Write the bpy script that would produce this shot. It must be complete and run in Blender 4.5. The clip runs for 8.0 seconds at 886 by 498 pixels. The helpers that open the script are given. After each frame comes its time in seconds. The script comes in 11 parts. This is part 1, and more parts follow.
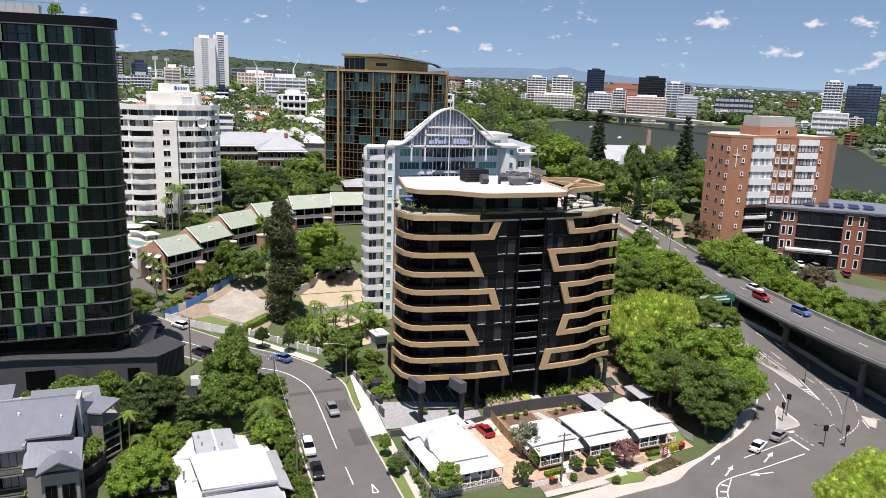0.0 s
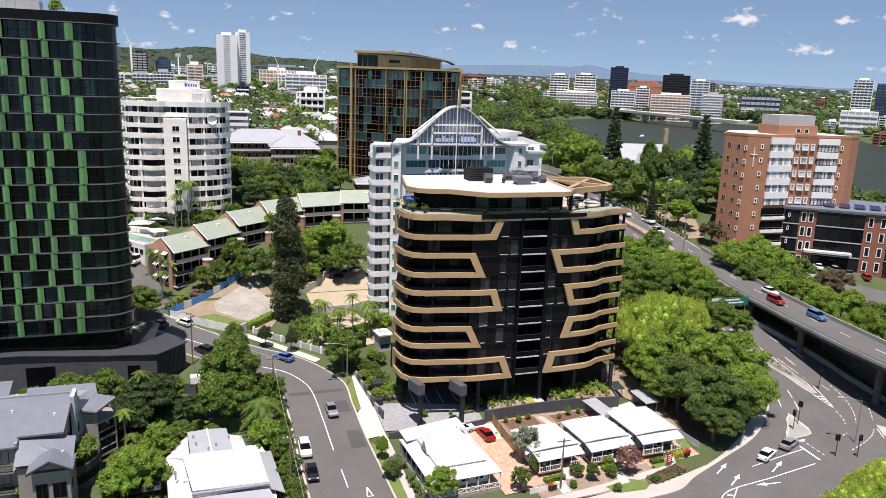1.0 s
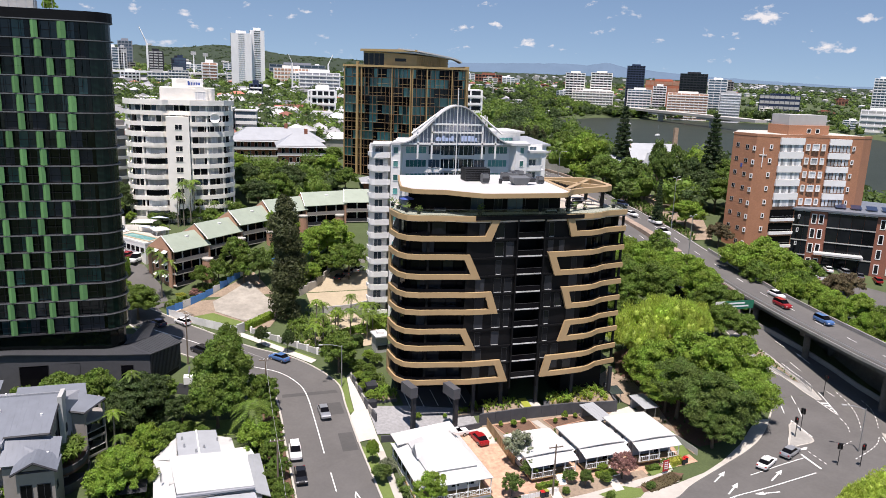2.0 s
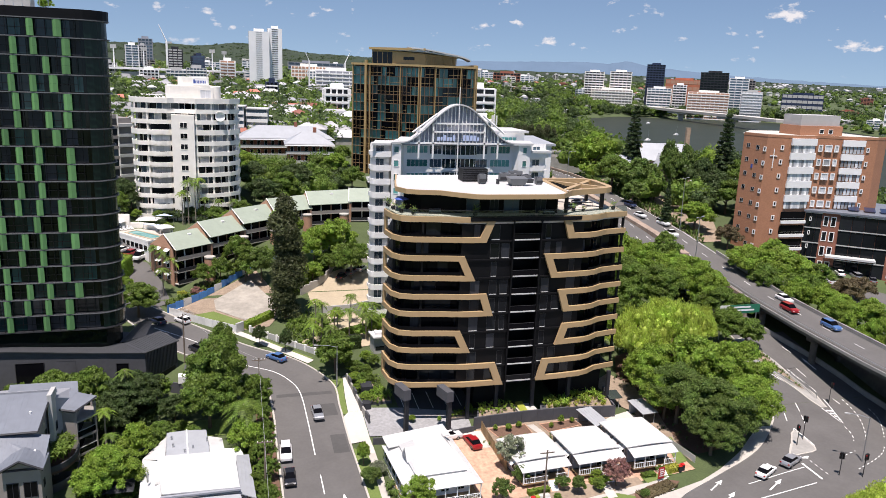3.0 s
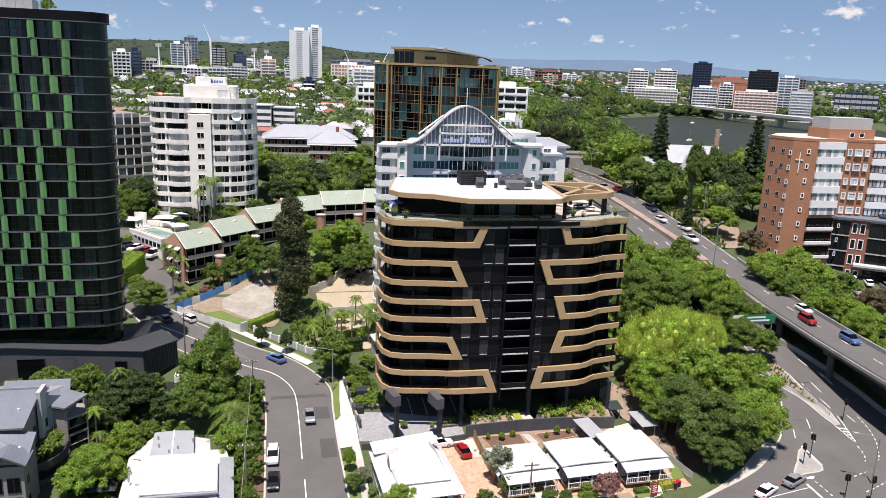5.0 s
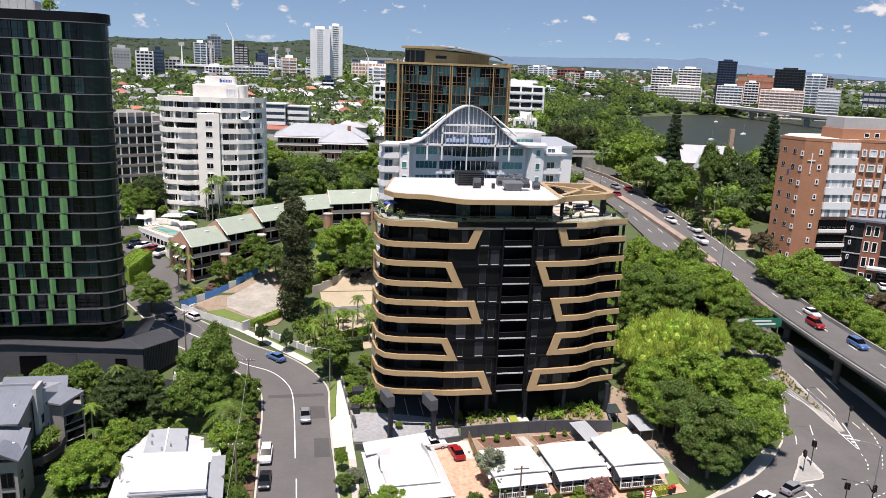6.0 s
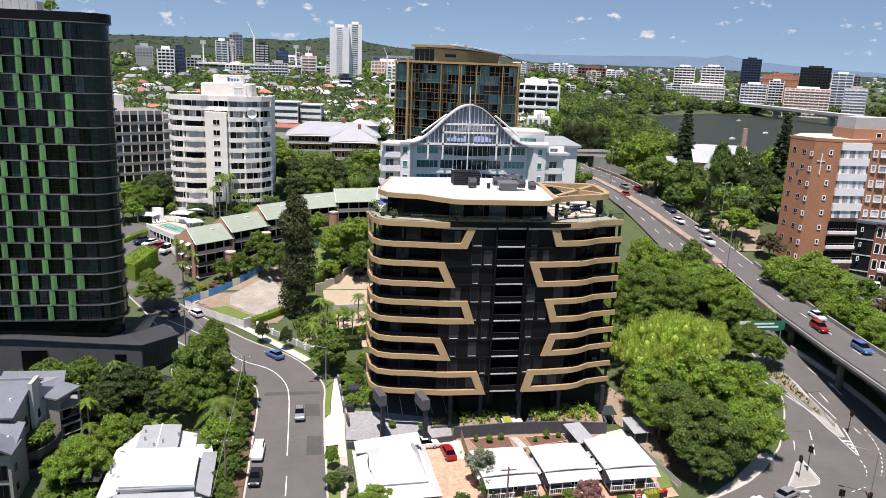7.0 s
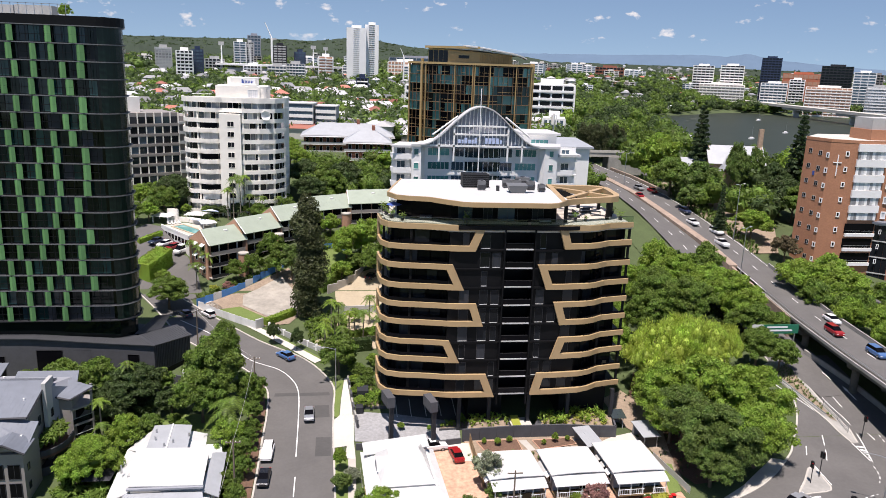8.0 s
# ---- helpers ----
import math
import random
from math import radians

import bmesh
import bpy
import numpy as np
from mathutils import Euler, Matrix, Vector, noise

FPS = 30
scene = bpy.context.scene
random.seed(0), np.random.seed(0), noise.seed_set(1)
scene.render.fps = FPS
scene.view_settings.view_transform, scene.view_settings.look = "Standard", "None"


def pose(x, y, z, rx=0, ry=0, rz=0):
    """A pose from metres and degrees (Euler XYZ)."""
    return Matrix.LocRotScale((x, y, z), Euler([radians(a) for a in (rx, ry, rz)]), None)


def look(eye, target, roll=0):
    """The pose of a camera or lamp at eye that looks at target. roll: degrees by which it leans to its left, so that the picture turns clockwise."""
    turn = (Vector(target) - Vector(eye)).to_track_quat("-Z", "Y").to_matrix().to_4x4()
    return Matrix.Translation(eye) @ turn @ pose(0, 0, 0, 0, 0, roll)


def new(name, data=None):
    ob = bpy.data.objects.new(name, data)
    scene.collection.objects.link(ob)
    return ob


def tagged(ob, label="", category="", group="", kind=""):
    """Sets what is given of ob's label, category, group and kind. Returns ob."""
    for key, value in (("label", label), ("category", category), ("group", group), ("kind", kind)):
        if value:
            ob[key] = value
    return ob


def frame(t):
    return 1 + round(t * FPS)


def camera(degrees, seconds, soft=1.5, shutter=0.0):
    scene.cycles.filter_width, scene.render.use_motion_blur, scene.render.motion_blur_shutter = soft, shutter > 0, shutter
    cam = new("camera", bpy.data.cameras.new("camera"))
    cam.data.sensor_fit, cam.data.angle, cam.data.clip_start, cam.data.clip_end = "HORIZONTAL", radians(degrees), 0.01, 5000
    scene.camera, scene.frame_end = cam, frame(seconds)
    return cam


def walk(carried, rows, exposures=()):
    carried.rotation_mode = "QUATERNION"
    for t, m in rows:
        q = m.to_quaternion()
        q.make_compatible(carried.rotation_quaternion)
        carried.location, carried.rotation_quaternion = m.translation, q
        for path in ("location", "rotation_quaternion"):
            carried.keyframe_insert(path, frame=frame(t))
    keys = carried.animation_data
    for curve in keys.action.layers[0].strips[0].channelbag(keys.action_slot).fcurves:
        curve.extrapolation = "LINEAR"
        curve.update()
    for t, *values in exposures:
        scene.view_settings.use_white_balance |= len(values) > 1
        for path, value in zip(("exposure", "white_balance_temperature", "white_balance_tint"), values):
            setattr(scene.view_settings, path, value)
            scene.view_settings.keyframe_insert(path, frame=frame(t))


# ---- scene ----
cam = camera(62, 8.0, 0.45)
PATH = [
    (0, look((-36.881, -112.988, 59.204), (-33.4020, -103.8718, 57.0168), 1.948)),
    (0.5, look((-34.843, -112.585, 59.212), (-31.5162, -103.4180, 57.0003), 1.977)),
    (1, look((-32.679, -112.152, 59.255), (-29.4893, -102.9401, 57.0253), 2.031)),
    (1.5, look((-30.688, -111.806, 59.375), (-27.6000, -102.5631, 57.1306), 2.046)),
    (3, look((-24.281, -111.352, 59.780), (-21.5485, -102.0097, 57.4890), 2.217)),
    (3.5, look((-22.213, -111.244, 59.984), (-19.6128, -101.8658, 57.6838), 2.250)),
    (4, look((-20.013, -111.179, 60.258), (-17.5577, -101.7651, 57.9434), 2.327)),
    (4.5, look((-17.933, -111.187, 60.474), (-15.6187, -101.7398, 58.1498), 2.329)),
    (6, look((-11.194, -111.573, 61.103), (-9.3347, -102.0375, 58.7318), 2.256)),
    (6.5, look((-8.845, -111.859, 61.313), (-7.1282, -102.3035, 58.9181), 2.268)),
    (7, look((-6.597, -112.198, 61.539), (-5.0288, -102.6202, 59.1300), 2.268)),
    (7.5, look((-5.539, -112.337, 61.842), (-4.0971, -102.7421, 59.4233), 2.097)),
    (8, look((-5.194, -112.399, 62.056), (-3.8591, -102.7885, 59.6347), 2.065)),
]
walk(cam, PATH)

# ---- light ----
SUN_ELEV, SUN_AZ = radians(73), radians(206)   # azimuth clockwise from +y
world = bpy.data.worlds.new("sky")
scene.world = world
world.use_nodes = True
wn, wl = world.node_tree.nodes, world.node_tree.links
wn.clear()


def wnode(kind, **inputs):
    n = wn.new(kind)
    for k, v in inputs.items():
        n.inputs[k].default_value = v
    return n


w_out = wn.new("ShaderNodeOutputWorld")
w_bg = wnode("ShaderNodeBackground", Strength=0.075)
w_sky = wn.new("ShaderNodeTexSky")
w_sky.sky_type, w_sky.sun_disc = "NISHITA", False
w_sky.sun_elevation, w_sky.sun_rotation = SUN_ELEV, SUN_AZ
w_sky.air_density, w_sky.dust_density, w_sky.ozone_density = 1.0, 0.0, 2.0
w_co = wn.new("ShaderNodeTexCoord")
# clear air: the horizon keeps the blue of the sky above it
w_up = wn.new("ShaderNodeVectorMath")
w_up.operation = "ADD"
w_up.inputs[1].default_value = (0, 0, 0.125)
wl.new(w_co.outputs["Generated"], w_up.inputs[0])
w_nrm = wn.new("ShaderNodeVectorMath")
w_nrm.operation = "NORMALIZE"
wl.new(w_up.outputs[0], w_nrm.inputs[0])
wl.new(w_nrm.outputs[0], w_sky.inputs[0])
# small cumulus: noise over the direction, squeezed in height
w_sep = wn.new("ShaderNodeSeparateXYZ")
wl.new(w_co.outputs["Generated"], w_sep.inputs[0])
w_z = wn.new("ShaderNodeMath")
w_z.operation = "MAXIMUM"
w_z.inputs[1].default_value = 0.02
wl.new(w_sep.outputs[2], w_z.inputs[0])
w_div = wn.new("ShaderNodeVectorMath")
w_div.operation = "MULTIPLY"
w_div.inputs[1].default_value = (10.0, 10.0, 19.0)
wl.new(w_co.outputs["Generated"], w_div.inputs[0])
w_noise = wnode("ShaderNodeTexNoise", Scale=2.7, Detail=8.0, Roughness=0.56)
wl.new(w_div.outputs[0], w_noise.inputs["Vector"])
w_ramp = wn.new("ShaderNodeValToRGB")
w_ramp.color_ramp.elements[0].position, w_ramp.color_ramp.elements[1].position = 0.605, 0.69
wl.new(w_noise.outputs[0], w_ramp.inputs[0])
w_low = wn.new("ShaderNodeMapRange")
w_low.inputs[1].default_value, w_low.inputs[2].default_value = 0.012, 0.04
wl.new(w_sep.outputs[2], w_low.inputs[0])
w_fac = wn.new("ShaderNodeMath")
w_fac.operation = "MULTIPLY"
wl.new(w_ramp.outputs[0], w_fac.inputs[0])
wl.new(w_low.outputs[0], w_fac.inputs[1])
w_mix = wn.new("ShaderNodeMix")
w_mix.data_type = "RGBA"
wl.new(w_fac.outputs[0], w_mix.inputs[0])
wl.new(w_sky.outputs[0], w_mix.inputs[6])
w_mix.inputs[7].default_value = (8.0, 7.95, 8.0, 1)
wl.new(w_mix.outputs[2], w_bg.inputs[0])
wl.new(w_bg.outputs[0], w_out.inputs[0])

sun = new("sun", bpy.data.lights.new("sun", "SUN"))
sun.data.energy, sun.data.angle, sun.data.color = 5.0, radians(0.53), (1.0, 0.935, 0.865)
sun.matrix_world = look((0, 0, 0), (-math.sin(SUN_AZ) * math.cos(SUN_ELEV), -math.cos(SUN_AZ) * math.cos(SUN_ELEV), -math.sin(SUN_ELEV)))
scene.view_settings.exposure = 0.52
scene.view_settings.use_white_balance = True
scene.view_settings.white_balance_temperature, scene.view_settings.white_balance_tint = 6500, 16

# ---- materials ----
def mat(name, color, rough=0.7, metal=0.0, grain=0.0, scale=3.0, stain=0.0, stain_scale=0.15, bump=0.0, spec=0.5, random=0.0, island=0.0, stretch=(1, 1, 1)):
    """A surface: base colour with fine grain and large stains, both by value, a little bump, and a shift from piece to piece."""
    m = bpy.data.materials.new(name)
    m.use_nodes = True
    n, l = m.node_tree.nodes, m.node_tree.links
    b = n["Principled BSDF"]
    b.inputs["Roughness"].default_value, b.inputs["Metallic"].default_value = rough, metal
    b.inputs["Specular IOR Level"].default_value = spec
    b.inputs["Base Color"].default_value = (*color, 1)
    geo = n.new("ShaderNodeNewGeometry")
    mapping = n.new("ShaderNodeMapping")
    mapping.inputs["Scale"].default_value = stretch
    l.new(geo.outputs["Position"], mapping.inputs["Vector"])
    value = None

    def add(socket, amount, centre=0.5):
        nonlocal value
        r = n.new("ShaderNodeMath")
        r.operation = "MULTIPLY_ADD"
        l.new(socket, r.inputs[0])
        r.inputs[1].default_value, r.inputs[2].default_value = 2 * amount, (1.0 - 2 * amount * centre)
        if value is None:
            value = r.outputs[0]
        else:
            x = n.new("ShaderNodeMath")
            x.operation = "MULTIPLY"
            l.new(value, x.inputs[0]), l.new(r.outputs[0], x.inputs[1])
            value = x.outputs[0]

    fine = None
    if grain or bump:
        fine = n.new("ShaderNodeTexNoise")
        fine.inputs["Scale"].default_value, fine.inputs["Detail"].default_value = scale, 4
        l.new(mapping.outputs[0], fine.inputs["Vector"])
        if grain:
            add(fine.outputs[0], grain)
    if stain:
        big = n.new("ShaderNodeTexNoise")
        big.inputs["Scale"].default_value, big.inputs["Detail"].default_value = stain_scale, 5
        big.inputs["Roughness"].default_value = 0.65
        l.new(mapping.outputs[0], big.inputs["Vector"])
        add(big.outputs[0], stain)
    if random:
        o = n.new("ShaderNodeObjectInfo")
        add(o.outputs["Random"], random)
    if island:
        add(geo.outputs["Random Per Island"], island)
    if value is not None:
        h = n.new("ShaderNodeHueSaturation")
        h.inputs["Color"].default_value = (*color, 1)
        l.new(value, h.inputs["Value"])
        l.new(h.outputs[0], b.inputs["Base Color"])
    if bump:
        u = n.new("ShaderNodeBump")
        u.inputs["Strength"].default_value, u.inputs["Distance"].default_value = bump, 0.05
        l.new(fine.outputs[0], u.inputs["Height"])
        l.new(u.outputs[0], b.inputs["Normal"])
    return m


def leaf_mat(name, color, spread=0.35, hue=0.03):
    """Leaves: colour shifts leaf by leaf, a little light passes through."""
    m = bpy.data.materials.new(name)
    m.use_nodes = True
    n, l = m.node_tree.nodes, m.node_tree.links
    b = n["Principled BSDF"]
    b.inputs["Roughness"].default_value = 0.55
    b.inputs["Specular IOR Level"].default_value = 0.35
    geo = n.new("ShaderNodeNewGeometry")
    big = n.new("ShaderNodeTexNoise")
    big.inputs["Scale"].default_value, big.inputs["Detail"].default_value = 0.35, 3
    l.new(geo.outputs["Position"], big.inputs["Vector"])
    a = n.new("ShaderNodeMath")
    a.operation = "MULTIPLY_ADD"
    a.inputs[1].default_value, a.inputs[2].default_value = 2 * spread, 1 - spread
    l.new(geo.outputs["Random Per Island"], a.inputs[0])
    c = n.new("ShaderNodeMath")
    c.operation = "MULTIPLY_ADD"
    c.inputs[1].default_value, c.inputs[2].default_value = 1.0, 0.5
    l.new(big.outputs[0], c.inputs[0])
    v = n.new("ShaderNodeMath")
    v.operation = "MULTIPLY"
    l.new(a.outputs[0], v.inputs[0]), l.new(c.outputs[0], v.inputs[1])
    hu = n.new("ShaderNodeMath")
    hu.operation = "MULTIPLY_ADD"
    hu.inputs[1].default_value, hu.inputs[2].default_value = 2 * hue, 0.5 - hue
    l.new(big.outputs[0], hu.inputs[0])
    h = n.new("ShaderNodeHueSaturation")
    h.inputs["Color"].default_value = (*color, 1)
    l.new(v.outputs[0], h.inputs["Value"]), l.new(hu.outputs[0], h.inputs["Hue"])
    l.new(h.outputs[0], b.inputs["Base Color"])
    t = n.new("ShaderNodeBsdfTranslucent")
    l.new(h.outputs[0], t.inputs["Color"])
    x = n.new("ShaderNodeMixShader")
    x.inputs[0].default_value = 0.42
    l.new(b.outputs[0], x.inputs[1]), l.new(t.outputs[0], x.inputs[2])
    l.new(x.outputs[0], n["Material Output"].inputs[0])
    return m


M = {
    "asphalt": mat("asphalt", (0.105, 0.1, 0.096), 0.9, grain=0.12, scale=2.0, stain=0.35, stain_scale=0.12, bump=0.15),
    "asphalt_patch": mat("asphalt_patch", (0.07, 0.068, 0.066), 0.9, grain=0.15, scale=2.5, stain=0.3),
    "concrete": mat("concrete", (0.42, 0.395, 0.355), 0.85, grain=0.1, scale=1.5, stain=0.3, stain_scale=0.2, bump=0.1),
    "concrete_pale": mat("concrete_pale", (0.5, 0.47, 0.42), 0.85, grain=0.1, scale=1.5, stain=0.25),
    "concrete_old": mat("concrete_old", (0.30, 0.29, 0.27), 0.9, grain=0.15, scale=1.5, stain=0.5, stain_scale=0.3),
    "paint_line": mat("paint_line", (0.78, 0.78, 0.76), 0.6, grain=0.15, scale=6, stain=0.25, stain_scale=0.8),
    "grass": mat("grass", (0.062, 0.085, 0.03), 0.95, grain=0.3, scale=3.0, stain=0.45, stain_scale=0.12, bump=0.5),
    "grass_green": mat("grass_green", (0.12, 0.165, 0.04), 0.95, grain=0.3, scale=5.0, stain=0.25, stain_scale=0.4, bump=0.5),
    "earth": mat("earth", (0.26, 0.2, 0.145), 0.95, grain=0.35, scale=2.5, stain=0.4, stain_scale=0.5, bump=0.5),
    "mulch": mat("mulch", (0.13, 0.075, 0.05), 0.95, grain=0.4, scale=4.0, stain=0.3, stain_scale=0.8, bump=0.6),
    "site_slab": mat("site_slab", (0.31, 0.285, 0.245), 0.9, grain=0.12, scale=1.0, stain=0.55, stain_scale=0.25),
    "paver_tan": mat("paver_tan", (0.36, 0.3, 0.21), 0.85, grain=0.15, scale=1.5, stain=0.25, random=0.06),
    "paver_red": mat("paver_red", (0.46, 0.295, 0.205), 0.85, grain=0.6, scale=1.5, stain=0.3, random=0.18),
    "paver_grey": mat("paver_grey", (0.29, 0.29, 0.295), 0.85, grain=0.4, scale=1.8, stain=0.2, random=0.12),
    "black_clad": mat("black_clad", (0.006, 0.006, 0.007), 0.5, spec=0.15, grain=0.2, scale=1.0, stain=0.3),
    "charcoal": mat("charcoal", (0.03, 0.031, 0.036), 0.6, grain=0.12, scale=1.5, stain=0.3, stain_scale=0.3, spec=0.25),
    "charcoal_wall": mat("charcoal_wall", (0.066, 0.067, 0.075), 0.8, grain=0.12, scale=1.5, stain=0.35, stain_scale=0.4),
    "black_glass": mat("black_glass", (0.005, 0.005, 0.0065), 0.06, spec=0.09, stain=0.5, stain_scale=0.35),
    "dark_glass": mat("dark_glass", (0.012, 0.014, 0.017), 0.08, spec=0.25, random=0.5, stain=0.4, stain_scale=0.4),
    "blue_glass": mat("blue_glass", (0.06, 0.09, 0.12), 0.08, spec=0.7, random=0.4, stain=0.3, stain_scale=0.5),
    "green_glass": mat("green_glass", (0.005, 0.01, 0.008), 0.06, spec=0.25, random=0.5, stain=0.5, stain_scale=0.3),
    "teal_dark": mat("teal_dark", (0.018, 0.055, 0.055), 0.08, spec=0.4, random=0.5, stain=0.4, stain_scale=0.4),
    "blue_dark": mat("blue_dark", (0.012, 0.025, 0.03), 0.08, spec=0.4, random=0.5, stain=0.4, stain_scale=0.4),
    "teal_glass": mat("teal_glass", (0.08, 0.25, 0.24), 0.1, spec=0.6, random=0.5, stain=0.4, stain_scale=0.3),
    "rail_glass": mat("rail_glass", (0.035, 0.045, 0.045), 0.08, spec=0.6, stain=0.3, stain_scale=0.5),
    "curtain": mat("curtain", (0.42, 0.43, 0.44), 0.7, grain=0.4, scale=3.0, stretch=(1, 1, 0.05), random=0.6),
    "curtain_dark": mat("curtain_dark", (0.018, 0.02, 0.026), 0.6, grain=0.4, scale=3.0, stretch=(1, 1, 0.05), random=0.6),
    "bronze": mat("bronze", (0.41, 0.285, 0.15), 0.45, metal=0.0, grain=0.06, scale=1.5, stain=0.12, stain_scale=0.3),
    "bronze_gold": mat("bronze_gold", (0.4, 0.28, 0.125), 0.45, metal=0.1, grain=0.1, scale=1.0, stain=0.25, stain_scale=0.2),
    "bronze_dark": mat("bronze_dark", (0.16, 0.1, 0.05), 0.5, metal=0.1, grain=0.1, scale=1.0, stain=0.3, stain_scale=0.3),
    "louvre_green": mat("louvre_green", (0.115, 0.265, 0.095), 0.5, grain=0.1, scale=1.0, stain=0.2, random=0.2),
    "screen_green": mat("screen_green", (0.006, 0.017, 0.013), 0.25, grain=0.4, scale=2.0, stretch=(3, 3, 0.1), spec=0.3, stain=0.5, stain_scale=0.5),
    "white": mat("white", (0.83, 0.82, 0.80), 0.55, grain=0.04, scale=1.0, stain=0.10, stain_scale=0.3),
    "white_roof": mat("white_roof", (0.52, 0.52, 0.515), 0.5, grain=0.05, scale=1.0, stain=0.2, stain_scale=0.35),
    "cream": mat("cream", (0.87, 0.835, 0.77), 0.7, grain=0.05, scale=1.0, stain=0.15, stain_scale=0.2),
    "far_white": mat("far_white", (0.78, 0.78, 0.77), 0.7, grain=0.05, scale=0.3, stain=0.12, stain_scale=0.05),
    "slab_grey": mat("slab_grey", (0.13, 0.135, 0.14), 0.5, grain=0.1, scale=1.0, stain=0.3, stain_scale=0.3),
    # zinc roofs; also the greyer, less lit slopes of the white-roofed house
    "roof_zinc_and_shade": mat("roof_zinc_and_shade", (0.36, 0.375, 0.395), 0.45, grain=0.06, scale=1.0, stain=0.2, stain_scale=0.3, metal=0.1),
    "grey_paint": mat("grey_paint", (0.27, 0.28, 0.31), 0.65, grain=0.06, scale=1.0, stain=0.15),
    "grey_pale": mat("grey_pale", (0.42, 0.42, 0.41), 0.7, grain=0.08, scale=1.0, stain=0.2),
    "taupe": mat("taupe", (0.25, 0.23, 0.215), 0.75, grain=0.08, scale=1.5, stain=0.2),
    "arch_grey": mat("arch_grey", (0.25, 0.265, 0.315), 0.6, grain=0.05, scale=1.0, stain=0.12),
    "roof_grey": mat("roof_grey", (0.15, 0.165, 0.195), 0.5, grain=0.08, scale=1.0, stain=0.2, stain_scale=0.4),
    "roof_slate": mat("roof_slate", (0.045, 0.047, 0.052), 0.55, grain=0.1, scale=1.5, stain=0.25, stain_scale=0.4),
    "roof_green": mat("roof_green", (0.29, 0.335, 0.27), 0.6, grain=0.06, scale=1.0, stain=0.2, stain_scale=0.3),
    "roof_tile_red": mat("roof_tile_red", (0.42, 0.14, 0.075), 0.7, grain=0.2, scale=1.0, stain=0.3, island=0.4),
    "brick_orange": mat("brick_orange", (0.38, 0.18, 0.1), 0.85, grain=0.2, scale=2.5, stain=0.18, stain_scale=0.25),
    "brick_red": mat("brick_red", (0.27, 0.11, 0.07), 0.85, grain=0.2, scale=3.0, stain=0.25, stain_scale=0.3),
    "brick_pink": mat("brick_pink", (0.42, 0.24, 0.16), 0.85, grain=0.2, scale=3.0, stain=0.25, stain_scale=0.3),
    "sandstone": mat("sandstone", (0.36, 0.26, 0.18), 0.9, grain=0.25, scale=1.2, stain=0.35, stain_scale=0.3),
    "timber": mat("timber", (0.30, 0.20, 0.10), 0.7, grain=0.2, scale=2.0, stretch=(1, 1, 0.1), random=0.2),
    "bark": mat("bark", (0.13, 0.095, 0.065), 0.95, grain=0.3, scale=4.0, stain=0.3, bump=0.6),
    "palm_bark": mat("palm_bark", (0.24, 0.21, 0.17), 0.95, grain=0.25, scale=4.0, bump=0.4),
    "pole_wood": mat("pole_wood", (0.16, 0.125, 0.095), 0.9, grain=0.25, scale=4.0, stretch=(1, 1, 0.1)),
    "steel": mat("steel", (0.45, 0.46, 0.47), 0.4, metal=0.8, grain=0.08),
    "steel_dark": mat("steel_dark", (0.035, 0.035, 0.038), 0.45, metal=0.2, grain=0.1),
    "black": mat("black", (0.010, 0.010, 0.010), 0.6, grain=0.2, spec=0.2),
    "rubber": mat("rubber", (0.02, 0.02, 0.02), 0.85, grain=0.2),
    "red_paint": mat("red_paint", (0.27, 0.01, 0.013), 0.3, grain=0.03, spec=0.7),
    "blue_paint": mat("blue_paint", (0.09, 0.19, 0.42), 0.3, metal=0.3, grain=0.03, spec=0.7),
    "navy_paint": mat("navy_paint", (0.02, 0.03, 0.07), 0.3, grain=0.03, spec=0.7),
    "white_paint": mat("white_paint", (0.78, 0.78, 0.78), 0.3, grain=0.03, spec=0.7),
    "silver_paint": mat("silver_paint", (0.38, 0.39, 0.41), 0.3, metal=0.5, grain=0.03, spec=0.7),
    "grey_car_paint": mat("grey_car_paint", (0.12, 0.12, 0.14), 0.3, metal=0.4, grain=0.03, spec=0.7),
    "black_car_paint": mat("black_car_paint", (0.012, 0.012, 0.014), 0.25, grain=0.03, spec=0.7),
    "lamp_red": mat("lamp_red", (0.5, 0.02, 0.02), 0.3),
    "lamp_clear": mat("lamp_clear", (0.7, 0.7, 0.7), 0.15),
    "sign_red": mat("sign_red", (0.42, 0.03, 0.03), 0.5, grain=0.05),
    "sign_green": mat("sign_green", (0.02, 0.16, 0.09), 0.5, grain=0.05),
    "sign_blue": mat("sign_blue", (0.05, 0.09, 0.32), 0.5, grain=0.05),
    "sign_pale": mat("sign_pale", (0.5, 0.58, 0.8), 0.5, grain=0.05),
    "hoarding_blue": mat("hoarding_blue", (0.07, 0.22, 0.52), 0.6, grain=0.15, scale=0.8, stain=0.3, stain_scale=0.5, random=0.25),
    "hoarding_white": mat("hoarding_white", (0.70, 0.70, 0.69), 0.6, grain=0.1, scale=0.8, stain=0.2, stain_scale=0.6, random=0.06),
    "pool_water": mat("pool_water", (0.11, 0.3, 0.29), 0.05, grain=0.15, scale=1.5, bump=0.1),
    "river_water": mat("river_water", (0.033, 0.04, 0.03), 0.4, grain=0.2, scale=0.25, stain=0.25, stain_scale=0.01, bump=0.8, spec=0.02, stretch=(1, 3, 1)),
    "far_green": mat("far_green", (0.07, 0.1, 0.05), 0.95, grain=0.5, scale=0.05, stain=0.4, stain_scale=0.006),
